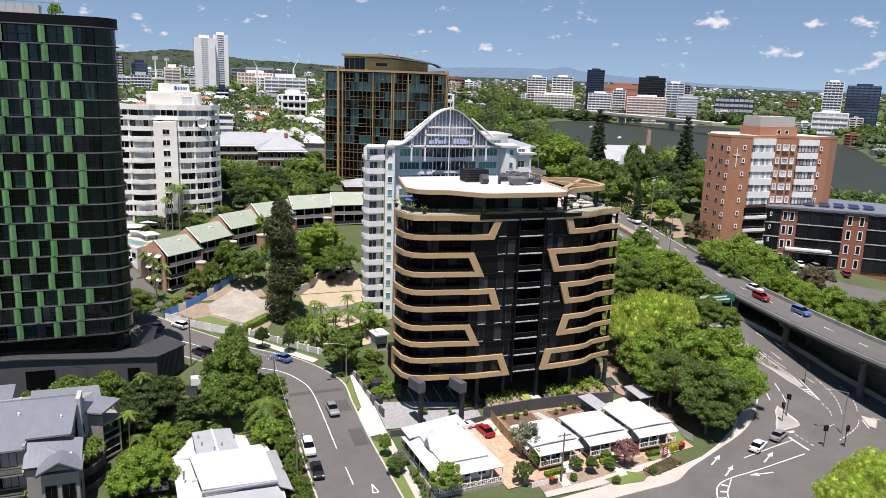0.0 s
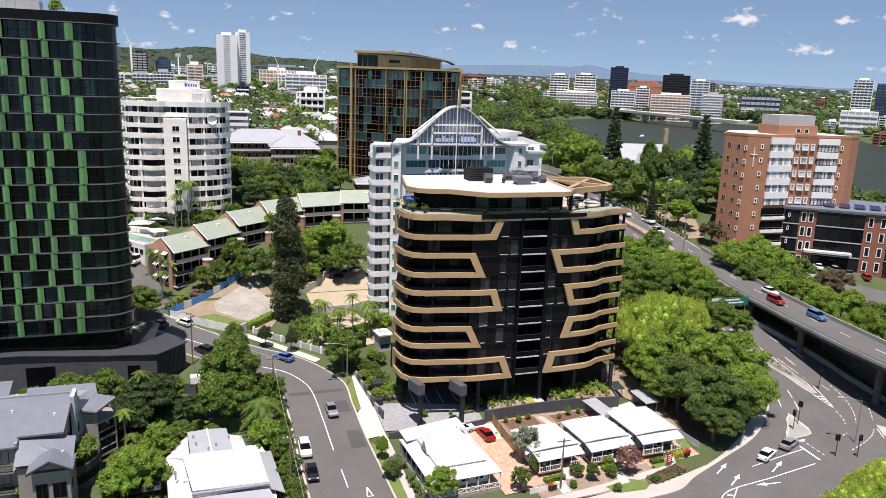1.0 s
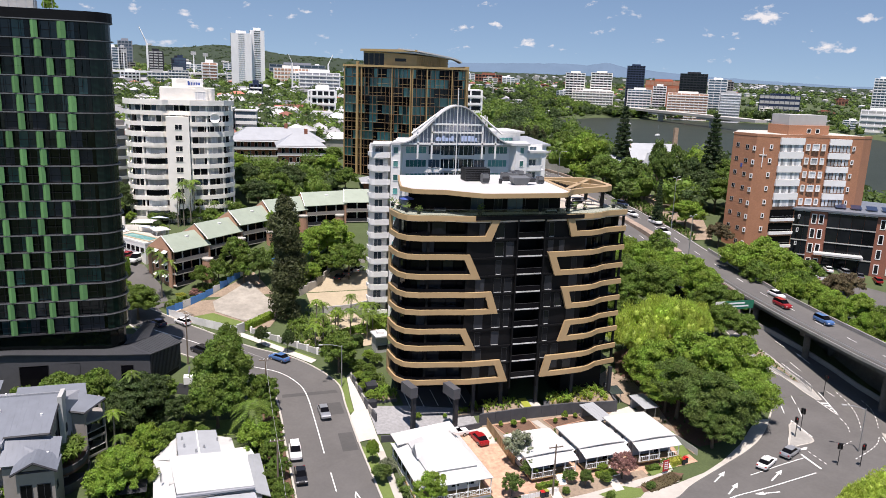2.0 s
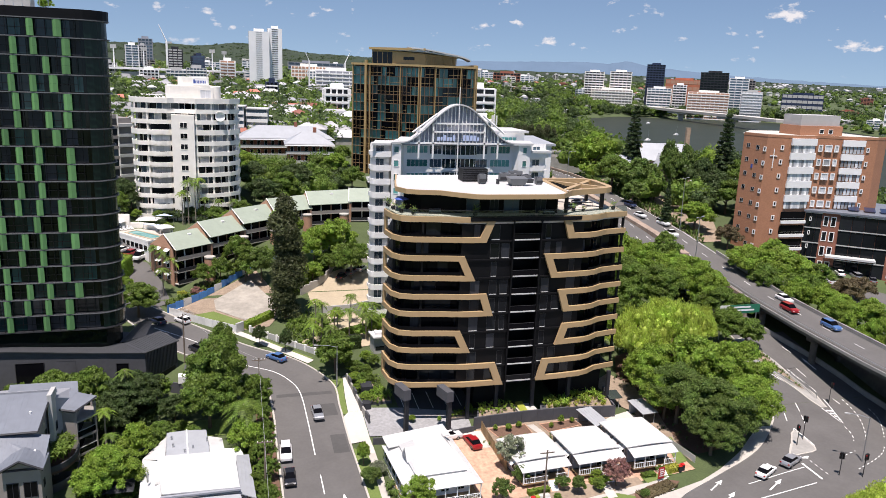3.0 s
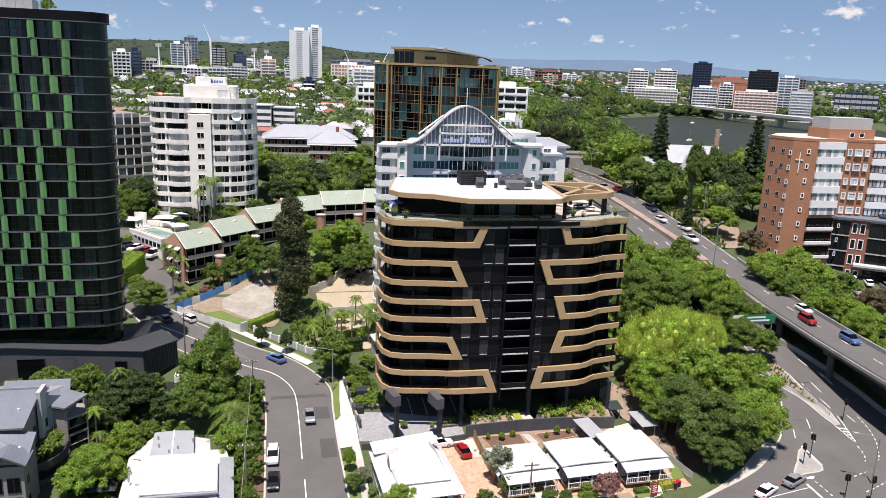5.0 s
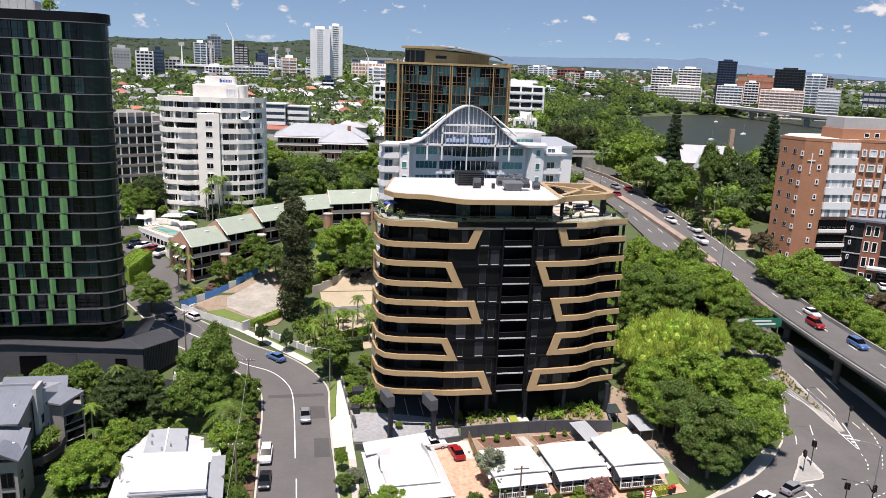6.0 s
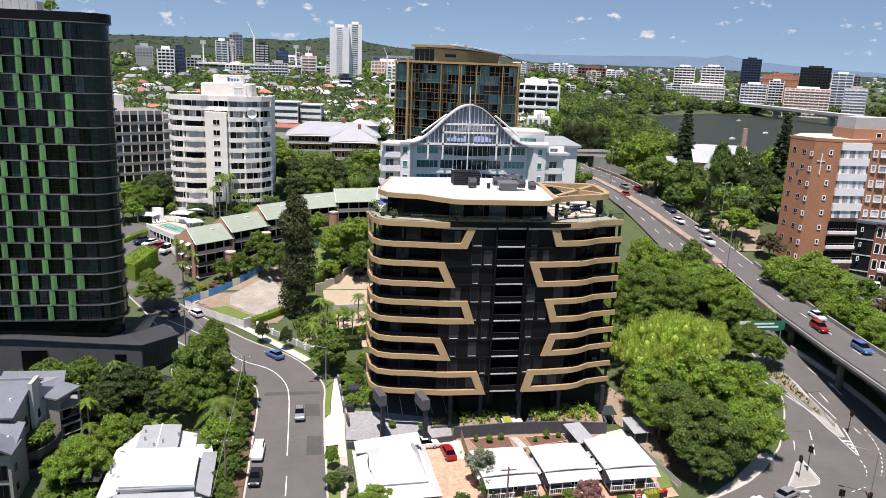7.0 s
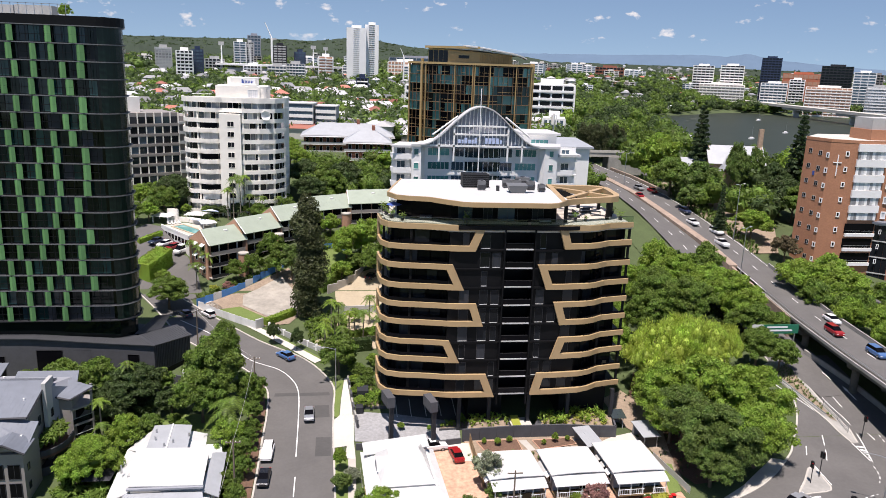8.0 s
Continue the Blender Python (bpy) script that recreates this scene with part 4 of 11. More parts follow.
# ---- white building with an arched gable ----
wh = thing("apartment_building", pose(0, 0, 0), "white apartment building with sweeping arched gable roof", "building")
part("wall", Mb().prism([(9.2, 45.5), (11.2, 45.0), (12.2, 46.8), (37.5, 46.8), (38.5, 45.0), (41.5, 45.5), (41.5, 64), (15.2, 64)], 5, 45.0), "white", wh)
part("side_wall", Mb().prism([(5.2, 49.5), (9.6, 49.5), (12.4, 58), (8.4, 58)], 5, 44.6), "white", wh)
part("side_wall", Mb().box(41.5, 49.5, 5, 46.6, 64, 43.2), "white", wh)
WS = 3.0
for k in range(13):
    z = 6.3 + WS * k
    for x0, x1 in ((5.0, 9.2), (41.5, 46.4)):
        part("balcony_slab", Mb().prism([(x0 + 0.1, 47.5), (x0 + 0.6, 46.6), (x1 - 0.6, 46.3), (x1, 46.5), (x1, 49.6), (x0 + 0.1, 49.6)], z - 0.2, z), "white", wh)
        bay = [(x0, 47.4), (x0 + 0.3, 46.7), (x0 + 1.0, 46.25), (x1 - 0.9, 46.1), (x1, 46.1)] if x0 < 9 else [(x0, 46.1), (x0 + 0.9, 46.1), (x1 - 1.0, 46.25), (x1 - 0.3, 46.7), (x1, 47.4)]
        SB = lengths(bay)
        part("balcony_parapet", wrap(Mb(), bay, band_cells(SB, 0, SB[-1], z - 0.25, z + 1.0), 0.15), "white", wh)
        part("recess_wall", Mb().box(x0 + 0.1, 48.0, z, x1 - 0.05, 48.3, z + WS - 0.2), "white", wh)
        window(wh, pose((x0 + x1) / 2, 47.98, z + 0.1), 1.7, 2.1, "white", "blue_glass", 0.08, bars=1)
    part("balcony_parapet", Mb().box(4.9, 47.4, z, 5.05, 49.6, z + 0.85), "white", wh)
    window(wh, pose(10.2, 45.24, z + 0.9, 0, 0, -14), 0.95, 1.25, "white", "teal_glass", 0.07)
    window(wh, pose(40.0, 45.24, z + 0.9, 0, 0, 9.5), 0.95, 1.25, "white", "teal_glass", 0.07)
    if k >= 8:
        window(wh, pose(15.2, 46.79, z + 0.7), 4.6, 1.5, "white", "teal_glass", 0.08, bars=4)
        window(wh, pose(34.6, 46.79, z + 0.7), 4.6, 1.5, "white", "teal_glass", 0.08, bars=4)
        window(wh, pose(19.4, 46.79, z + 0.5), 2.6, 1.8, "white", "blue_glass", 0.08, bars=2)
        window(wh, pose(30.2, 46.79, z + 0.5), 2.6, 1.8, "white", "blue_glass", 0.08, bars=2)
        # bowed balcony in the middle
        bow = [(20.5 + 9.0 * i / 8, 46.8 - 0.7 * math.sin(math.pi * i / 8)) for i in range(9)]
        BS = lengths(bow)
        part("balcony_slab", Mb().prism(bow, z - 0.25, z), "white", wh)
        part("balcony_parapet", wrap(Mb(), bow, band_cells(BS, 0, BS[-1], z, z + 0.35), 0.15), "white", wh)
        part("recess_glass", wrap(Mb(), bow, band_cells(BS, 0.3, BS[-1] - 0.3, z + 0.35, z + 2.4), 0.1, -0.12), "blue_dark", wh)
        for q in range(1, 8):
            part("window_mullion", Mb().box(bow[q][0] - 0.05, bow[q][1] - 0.02, z + 0.35, bow[q][0] + 0.05, bow[q][1] + 0.1, z + 2.45), "white", wh)
# arch: grey ribbed gable under a curved roof shell
def arch_z(x):
    u = (x - 24.0) / 13.0
    return 45.6 + 8.2 * (0.5 + 0.5 * math.cos(math.pi * max(-1, min(1, u))))


ax = [11 + 26.0 * i / 36 for i in range(37)]
mb = Mb()
for a, b in zip(ax, ax[1:]):
    za, zb = arch_z(a) - 0.25, arch_z(b) - 0.25
    mb.add([(a, 45.4, 44.8), (b, 45.4, 44.8), (b, 45.4, zb), (a, 45.4, za), (a, 46.4, 44.8), (b, 46.4, 44.8), (b, 46.4, zb), (a, 46.4, za)], [(0, 1, 2, 3), (7, 6, 5, 4)])
part("gable_wall", mb, "arch_grey", wh, "blue-grey ribbed gable wall")
for x in [13 + 0.85 * i for i in range(27)]:
    h = arch_z(x) - 0.35
    if 45.6 < h:
        part("gable_rib", Mb().box(x - 0.07, 45.15, max(45.2, 44.9), x + 0.07, 45.42, h), "white", wh)
mb = Mb()
for a, b in zip(ax, ax[1:]):
    za, zb = arch_z(a), arch_z(b)
    mb.add([(a, 44.3, za - 0.28), (b, 44.3, zb - 0.28), (b, 44.3, zb), (a, 44.3, za), (a, 47.2, za - 0.28), (b, 47.2, zb - 0.28), (b, 47.2, zb), (a, 47.2, za)], [(0, 1, 2, 3), (7, 6, 5, 4), (3, 2, 6, 7), (1, 0, 4, 5)])
part("arched_roof", mb, "white_roof", wh)
for s, x0, x1 in ((1, 9.0, 13.5), (-1, 34.5, 41.8)):
    part("flat_roof", Mb().prism([(x0, 44.7), (x1, 44.7), (x1 + 2, 52), (x0 + 2.6 * (s > 0), 52)], 45.0, 45.5), "white_roof", wh)
    part("flat_roof", Mb().prism([(4.9, 45.8), (9.0, 45.8), (11.0, 52), (7.2, 54)], 44.6, 45.05) if s > 0 else Mb().box(41.8, 45.8, 43.2, 47.0, 60, 43.7), "white_roof", wh)
for za, zb, x0, x1 in ((47.6, 47.95, 18.0, 30.0), (49.4, 49.75, 18.0, 30.0), (45.1, 45.5, 13.0, 35.0)):
    part("gable_beam", Mb().box(x0, 44.6, za, x1, 44.95, zb), "white", wh)
for x in (18.0, 29.8, 14.8, 33.0):
    part("gable_post", Mb().box(x, 44.6, 42.0, x + 0.35, 44.95, 49.75 if 17 < x < 31 else 47.8), "white", wh)
for a, b in (((13.5, 47.6), (18.8, 51.6)), ((34.5, 47.6), (29.2, 51.6))):
    mb = Mb().tube([(a[0], 44.5, a[1]), (b[0], 44.5, b[1])], 0.22, 6)
    part("gable_brace", mb, "white", wh)
mb = Mb()
rng = random.Random(2)
x = 19.0
while x < 28.6:
    w = rng.uniform(0.35, 0.7)
    if not 23.0 < x < 24.2:
        mb.box(x, 44.55, 45.9, x + w, 44.62, 45.9 + rng.choice((0.8, 0.8, 1.2)))
    x += w + 0.16
part("sign_bars", mb, "sign_pale", wh, "pale blue letter bars")
part("flagpole", Mb().tube([(23.4, 43.2, 34), (23.4, 43.2, 57.5)], 0.16, 8, 0.08), "white", wh)
part("plant_room", Mb().box(18, 52, 46, 30, 60, 47.5), "white_roof", wh)
part("rear_wall", Mb().box(36, 56, 30, 44, 66, 47.0), "white", wh), part("rear_roof", Mb().box(35.4, 55.2, 47.0, 44.8, 66.6, 47.5), "white_roof", wh)
part("rear_wall", Mb().box(43, 64, 20, 55, 78, 43.2), "white", wh), part("rear_roof", Mb().prism([(42.4, 63.2), (55.8, 63.2), (55.8, 78.6), (42.4, 78.6)], 43.2, [43.7, 43.7, 44.6, 44.6]), "roof_zinc_and_shade", wh)
window(wh, pose(40, 55.98, 44.2), 4.0, 1.7, "white", "teal_glass", 0.08, bars=3)

# ---- bronze tower ----
gb = thing("apartment_tower", pose(0, 0, 0), "bronze-framed apartment tower with teal curtained glazing", "building")
GA, GB_, GC = (17.5, 152.0), (37.5, 135.2), (57.5, 136.0)
part("core_wall", Mb().prism([(18.3, 152.4), (37.7, 136.3), (56.8, 137.0), (60, 162), (30, 172)], 22, 62.4), "black_clad", gb)
rng = random.Random(8)
for p0, p1 in ((GA, GB_), (GB_, GC)):
    L = math.dist(p0, p1)
    m = face(p0, p1)
    bays = int(L / 1.55)
    bw = L / bays
    # thin uprights run over several storeys between the slabs
    for i in range(bays + 1):
        x, k = i * bw, 0
        while k < 12:
            run = rng.choice((2, 3, 4, 5))
            if rng.random() < 0.78:
                part("frame_upright", Mb().box(x - 0.06, -0.32, 25.2 + 3.06 * k, x + 0.06, -0.1, 25.2 + 3.06 * min(12, k + run), m), "bronze_dark", gb)
            k += run
    for k in range(13):
        z = 25.2 + 3.06 * k
        part("floor_slab", Mb().box(0, -0.3, z - 0.08, L, 0.9, z + 0.06, m), "bronze_dark", gb)
        i = 0 if k < 12 else bays
        while i < bays:
            n = min(rng.choice((1, 1, 2, 3)), bays - i)
            kind = rng.random()
            lit = "teal_glass" if kind < (0.8 if k > 9 else 0.3) else "teal_dark" if kind < 0.5 else "dark_glass" if kind < 0.7 else "black_glass"
            pane(gb, m @ pose((i + n / 2) * bw, 0.55, z + 0.1), n * bw - 0.1, 2.85, lit)
            if kind > 0.55:
                part("balcony_rail", Mb().box(i * bw, -0.3, z + 1.0, (i + n) * bw, -0.24, z + 1.08, m), "bronze_gold", gb)
            i += n
    for x in [0.2, L * 0.27, L * 0.72, L - 0.3]:
        part("frame_column", Mb().box(x - 0.14, -0.45, 24.5, x + 0.14, 0.1, 62.5, m), "bronze_gold", gb)
m = face(GA, GB_)
part("frame_column", Mb().box(5.0, -0.6, 24, 5.8, 0.2, 64, m), "bronze_gold", gb)
part("cornice", Mb().box(-0.3, -0.6, 62.3, 26.3, 0.6, 63.0, m), "bronze_gold", gb)
part("cornice", Mb().box(-0.2, -0.6, 62.3, 20.2, 0.6, 63.0, face(GB_, GC)), "bronze_gold", gb)
part("side_wall", Mb().prism([(56.8, 136.4), (58.3, 136.6), (61, 161), (59, 161)], 23, 63.5), "bronze_gold", gb)
part("penthouse_wall", Mb().prism([(23.5, 148.2), (30, 142.8), (39.4, 136.6), (50.3, 137.0), (52, 158), (30, 164)], 62.4, [67.6, 67.2, 66.6, 65.9, 65, 67]), "bronze_gold", gb)
for x in (1.1, 3.1, 5.1, 7.0):
    pane(gb, face((23.5, 148.2), (30, 142.8)) @ pose(x, -0.02, 63.0), 1.75, 3.9, "dark_glass")
pane(gb, face((30, 142.8), (39.4, 136.6)) @ pose(5.5, -0.02, 64.4), 4.0, 1.0, "dark_glass")
for i in range(14):
    part("screen_blade", Mb().box(39.8 + i * 0.8, 136.2, 62.9, 39.95 + i * 0.8, 136.5, 66.2 - i * 0.05), "bronze_gold", gb)
for z in (63.9, 65.0):
    part("balcony_rail", Mb().box(39.6, 136.2, z, 50.6, 136.35, z + 0.12), "bronze_gold", gb)
fold("penthouse_roof", (22.3, 147.4, 68.1), (39.0, 134.6, 67.4), (44, 150, 67.0), (30, 166, 67.6), "white_roof", 0.4, gb)
fold("penthouse_roof", (39.0, 134.6, 67.4), (51.8, 135.2, 66.1), (53, 158, 65.6), (44, 150, 67.0), "white_roof", 0.4, gb)
part("roof_edge", Mb().box(0, -0.25, 67.55, math.dist((22.3, 147.4), (39.0, 134.6)), 0.2, 68.3, face((22.3, 147.4), (39.0, 134.6))), "bronze_gold", gb)
sweep = smooth([(34.0, 138.2), (39.0, 134.5), (45.0, 134.6), (51.8, 135.1), (55.4, 136.2)])
nsw = len(sweep)
mb = Mb()
for i in range(nsw - 1):
    za, zb = (lerp(68.6, 65.0, (j / (nsw - 1)) ** 1.5) for j in (i, i + 1))
    a, b = sweep[i], sweep[i + 1]
    mb.add([(a[0], a[1], za - 0.45), (b[0], b[1], zb - 0.45), (b[0], b[1], zb), (a[0], a[1], za), (a[0] + 1, a[1] + 7, za - 0.45), (b[0] + 1, b[1] + 7, zb - 0.45), (b[0] + 1, b[1] + 7, zb + 0.3), (a[0] + 1, a[1] + 7, za + 0.3)], [(0, 1, 2, 3), (3, 2, 6, 7), (1, 0, 4, 5), (4, 7, 6, 5)])
part("swept_roof", mb, "white_roof", gb, "white swept roof edge")

# ---- cream building ----
cr = thing("apartment_building", pose(0, 0, 0), "cream rendered apartment block with rounded balcony bands", "building")
CR = [(-50.2, 108), (-49.8, 104.5), (-48.0, 101.6), (-45.5, 101.0), (-43.0, 99.6), (-40.2, 99.6), (-38.6, 100.8), (-34.8, 100.3), (-33.0, 99.4), (-28.5, 100.2), (-24.5, 102.2), (-22.0, 105.8), (-21.6, 112)]
CSs = lengths(CR)
crin = offset(CR, 1.3)
part("core_wall", Mb().prism(crin + [(-22, 122), (-50, 122)], 15, 50.4), "cream", cr)
for k in range(12):
    z = 16.2 + 2.85 * k
    part("balcony_slab", Mb().prism(offset(CR, 0.05) + [(-22, 120), (-50, 120)], z - 0.25, z), "cream", cr)
    if k == 9:
        part("balcony_parapet", wrap(Mb(), CR, band_cells(CSs, 0, CSs[-1], z - 0.3, z + 1.1), 0.2, 0.15), "cream", cr)
    else:
        part("balcony_parapet", wrap(Mb(), CR, band_cells(CSs, 0, CSs[-1], z - 0.3, z + 0.85), 0.18), "cream", cr)
    if k < 12:
        Si = lengths(crin)
        s = 0.3
        r = random.Random(k)
        while s < Si[-1] - 1:
            w = r.choice((1.2, 1.6, 2.0))
            e = min(s + w, Si[-1])
            part("pane", wrap(Mb(), crin, band_cells(Si, s, e, z + 0.1, z + 2.45), 0.06, 0.06), r.choice(("dark_glass", "dark_glass", "black_glass", "curtain", "curtain", "curtain", "blue_glass")), cr)
            s = e + 0.25
        for x, y in ((-49.4, 104.6), (-45.4, 101.2), (-33.0, 99.7), (-29, 100.4), (-25, 102.4), (-22.2, 106)):
            part("pier", Mb().box(x - 0.22, y - 0.1, z, x + 0.22, y + 1.2, z + 2.85), "cream", cr)
part("stair_wall", Mb().prism([(-39.3, 99.0), (-33.5, 98.6), (-33.3, 102), (-39.4, 102)], 15, 46.9), "cream", cr)
# rounded balcony bay beside the stair wall
bay = [(-45.3 + 6.0 * i / 8, 100.6 - 1.5 * math.sin(math.pi * i / 8)) for i in range(9)]
for k in range(10):
    z = 16.2 + 2.85 * k
    part("bay_slab", Mb().prism(bay, z - 0.25, z), "cream", cr)
    part("bay_parapet", wrap(Mb(), bay, band_cells(lengths(bay), 0, lengths(bay)[-1], z - 0.3, z + 0.95), 0.18), "cream", cr)
    part("bay_glass", Mb().box(-44.6, 100.2, z + 0.95, -39.9, 100.3, z + 2.5), "curtain" if k % 3 else "dark_glass", cr)
for k in range(10):
    window(cr, pose(-36.2, 98.77, 17.9 + 2.85 * k, 0, 0, -3.6), 1.7, 1.3, "cream", "dark_glass", 0.08, bars=1)
part("crown_parapet", wrap(Mb(), CR, band_cells(CSs, 0, CSs[-1], 49.9, 51.3), 0.35, 0.3), "cream", cr)
part("roof", Mb().prism(offset(CR, 0.3) + [(-22, 121), (-50, 121)], 50.0, 50.5), "concrete_pale", cr)
drum = [(-40.8 + 1.6 - 1.6 * math.cos(a), 104.4 - 1.6 * math.sin(a)) for a in (radians(d) for d in range(0, 91, 18))] + [(-28.2 + 1.6 * math.sin(a), 104.4 - 1.6 * math.cos(a)) for a in (radians(d) for d in range(0, 91, 18))] + [(-26.6, 113), (-40.8, 113)]
part("lift_tower", Mb().prism(drum, 50.4, 54.4), "cream", cr)
part("lift_tower", Mb().prism([(-37.6, 105.2), (-36.4, 104.0), (-30.8, 104.0), (-29.6, 105.2), (-29.6, 111), (-37.6, 111)], 54.4, 56.7), "cream", cr)
part("gable_dormer", Mb().prism([(-32.3, 102.0), (-28.5, 102.0), (-28.5, 104), (-32.3, 104)], 50.4, [54.2, 54.2, 54.2, 54.2]).prism([(-31.6, 102.0), (-29.2, 102.0), (-29.2, 104), (-31.6, 104)], 54.2, 54.8), "cream", cr)
window(cr, pose(-30.4, 101.98, 51.4), 2.6, 2.0, "white", "curtain", 0.08, bars=3)
part("pipe_rail", Mb().tube([(-47, 103.4, 51.9), (-41.4, 102.6, 52.0)], 0.06, 5), "steel", cr)
part("sign_board", Mb().box(-33.8, 103.75, 54.7, -29.8, 103.95, 56.6), "white", cr)
mb = Mb()
for i, w in enumerate((0.4, 0.22, 0.26, 0.24, 0.24, 0.24, 0.3, 0.22)):
    mb.box(-33.5 + i * 0.42, 103.67, 55.2, -33.5 + i * 0.42 + w, 103.75, 56.2 if i == 0 else 55.9)
part("sign_bars", mb, "sign_blue", cr)
mb = Mb()
for i in range(6):
    a0, a1 = radians(90 * i / 6), radians(90 * (i + 1) / 6)
    for j in range(12):
        b0, b1 = radians(30 * j), radians(30 * (j + 1))
        q = lambda a, b: (-26.8 + 1.3 * math.sin(a) * math.cos(b), 101.0 - 0.9 * (1 - math.cos(a)) * 0.6, 46.6 + 1.3 * math.sin(a) * math.sin(b))
        mb.add([q(a0, b0), q(a1, b0), q(a1, b1), q(a0, b1)], [(0, 1, 2, 3)])
ob = single("satellite_dish", mb, "white", "round white satellite dish on balcony parapet", "satellite dish")
so = ob.modifiers.new("solid", "SOLIDIFY")
so.thickness = 0.06

# ---- brick hospital block ----
bk = thing("hospital_building", pose(0, 0, 0), "orange brick multi-storey block with white framed windows", "building")
BP = [(110.3, 61.0), (112.4, 54.2), (117.0, 51.6), (126.0, 51.4), (126.4, 52.6), (130.2, 52.0), (143.0, 48.4), (147.5, 50.0), (149, 72), (121, 72)]
part("wall", Mb().prism(BP, 14, 47.6), "brick_orange", bk)
part("parapet", wrap(Mb(), BP[:8], band_cells(lengths(BP[:8]), 0, lengths(BP[:8])[-1], 47.2, 47.9), 0.4, 0.06), "brick_orange", bk)
part("roof", Mb().prism([(p[0], p[1] + 0.6) for p in BP], 47.5, 47.64), "concrete_pale", bk)
mA, mB_, mC, mD = face(BP[0], BP[1]), face(BP[1], BP[2]), face(BP[2], BP[3]), face(BP[4], BP[6])
LB = math.dist(BP[2], BP[3])
for k in range(8):
    z = 16.6 + 3.75 * k
    for x in (1.7, 4.6):
        window(bk, mA @ pose(x, -0.02, z + 1.2 - (0.3 if x > 3 else 0)), 0.9, 1.0, "grey_pale", "dark_glass", 0.05, bars=1)
    window(bk, mA @ pose(6.75, -0.02, z + 0.7), 0.42, 0.85, "white", "dark_glass", 0.2, 0.14)
    window(bk, mB_ @ pose(3.9, -0.02, z + 1.3), 0.42, 0.85, "white", "dark_glass", 0.2, 0.14)
    # white balcony bay
    if k > 2:
        part("balcony_panel", Mb().box(0.8, -0.5, z + 2.45, LB - 0.4, -0.02, z + 4.25, mC), "white", bk)
        for i in range(10):
            pane(bk, mC @ pose(1.3 + i * (LB - 2.1) / 9.4, -0.22, z + 0.56), 0.72, 1.85, "curtain" if (i * 7 + k) % 3 else "white")
    else:
        part("balcony_panel", Mb().box(0.8, -0.5, z + 0.2, LB - 0.4, -0.02, z + 1.0, mC), "white", bk)
        pane(bk, mC @ pose(LB / 2, -0.05, z + 1.0), LB - 1.2, 2.4, "black_glass")
        part("handrail", Mb().box(0.8, -0.5, z + 1.6, LB - 0.4, -0.42, z + 1.66, mC), "steel", bk)
    window(bk, mC @ pose(LB + 0.35, -1.25, z + 1.2), 0.4, 0.85, "white", "dark_glass", 0.15) if k in (0, 1, 2) else None
    if k > 2:
        for x, w in ((1.6, 0.7), (3.8, 1.5), (6.0, 0.7)):
            window(bk, mD @ pose(x, -0.02, z + 1.0), w, 1.35, "white", "curtain", 0.26, 0.12)
        part("balcony_panel", Mb().box(7.4, -0.5, z + 2.45, 13.6, -0.02, z + 4.1, mD), "white", bk)
        for i in range(6):
            pane(bk, mD @ pose(8.0 + i * 1.0, -0.22, z + 0.56), 0.74, 1.85, "curtain")
        window(bk, mD @ pose(14.6, -0.02, z + 1.2), 0.42, 0.85, "white", "dark_glass", 0.2, 0.12)
part("rooftop_plant_room", Mb().box(124, 56, 47.6, 138, 64, 50.2), "brick_orange", bk)
part("rooftop_screen", Mb().box(124.5, 56.8, 50.2, 137.5, 63.5, 53.0), "grey_pale", bk)
for x in (131, 134):
    window(bk, pose(x, 55.98, 48.2), 1.2, 1.0, "white", "dark_glass", 0.12)
part("wall_cross", Mb().box(1.9, -0.18, 39.0, 2.12, -0.04, 44.2, mB_).box(1.1, -0.18, 42.2, 2.9, -0.05, 42.42, mB_), "white", bk)
part("wall_emblem", Mb().box(3.2, -0.12, 38.6, 3.7, 0.0, 39.6, mA), "sign_blue", bk)
# annex with glazed floors
an = thing("office_annex", pose(4, 4.5, -1.0), "brick and dark glass office annex with flat roof", "building")
AP = [(121.5, 47.2), (128, 42), (150, 24), (168, 34), (150, 58), (128, 52)]
part("wall", Mb().prism(AP, 8, 28.6), "brick_red", an)
part("roof", Mb().prism([(120.8, 46.8), (128, 41.2), (150.2, 23.0), (169, 34), (150, 59), (127, 53)], 28.6, 29.1), "roof_grey", an)
m1, L1 = face(AP[0], AP[1]), math.dist(AP[0], AP[1])
m2, L2 = face(AP[1], AP[2]), math.dist(AP[1], AP[2])
for k in range(4):
    z = 12.2 + 4.1 * k
    for p in range(3):
        part("glass_band", Mb().box(0.4 + 1.35 * p, -0.2, z, 1.7 + 1.35 * p, -0.03, z + 3.7, m1), "dark_glass", an)
    part("spandrel", Mb().box(0.2, -0.36, z + 3.75, 4.5, -0.03, z + 4.0, m1), "grey_pale", an)
    for x0 in (5.5, 7.3):
        window(an, m1 @ pose(x0, -0.02, z + 0.7), 0.9, 2.3, "white", "dark_glass", 0.2)
    for p in range(9):
        if p in (4, 5):
            window(an, m2 @ pose(1.9 + 3.0 * p, -0.02, z + 0.7), 0.9, 2.3, "white", "dark_glass", 0.2)
        else:
            part("glass_band", Mb().box(0.5 + 3.0 * p, -0.25, z, 3.4 + 3.0 * p, -0.03, z + 3.7, m2), "dark_glass", an)
    for a, b in ((0.4, 12.4), (18.4, L2 - 0.2)):
        part("spandrel", Mb().box(a, -0.4, z + 3.75, b, -0.03, z + 4.0, m2), "grey_pale", an)
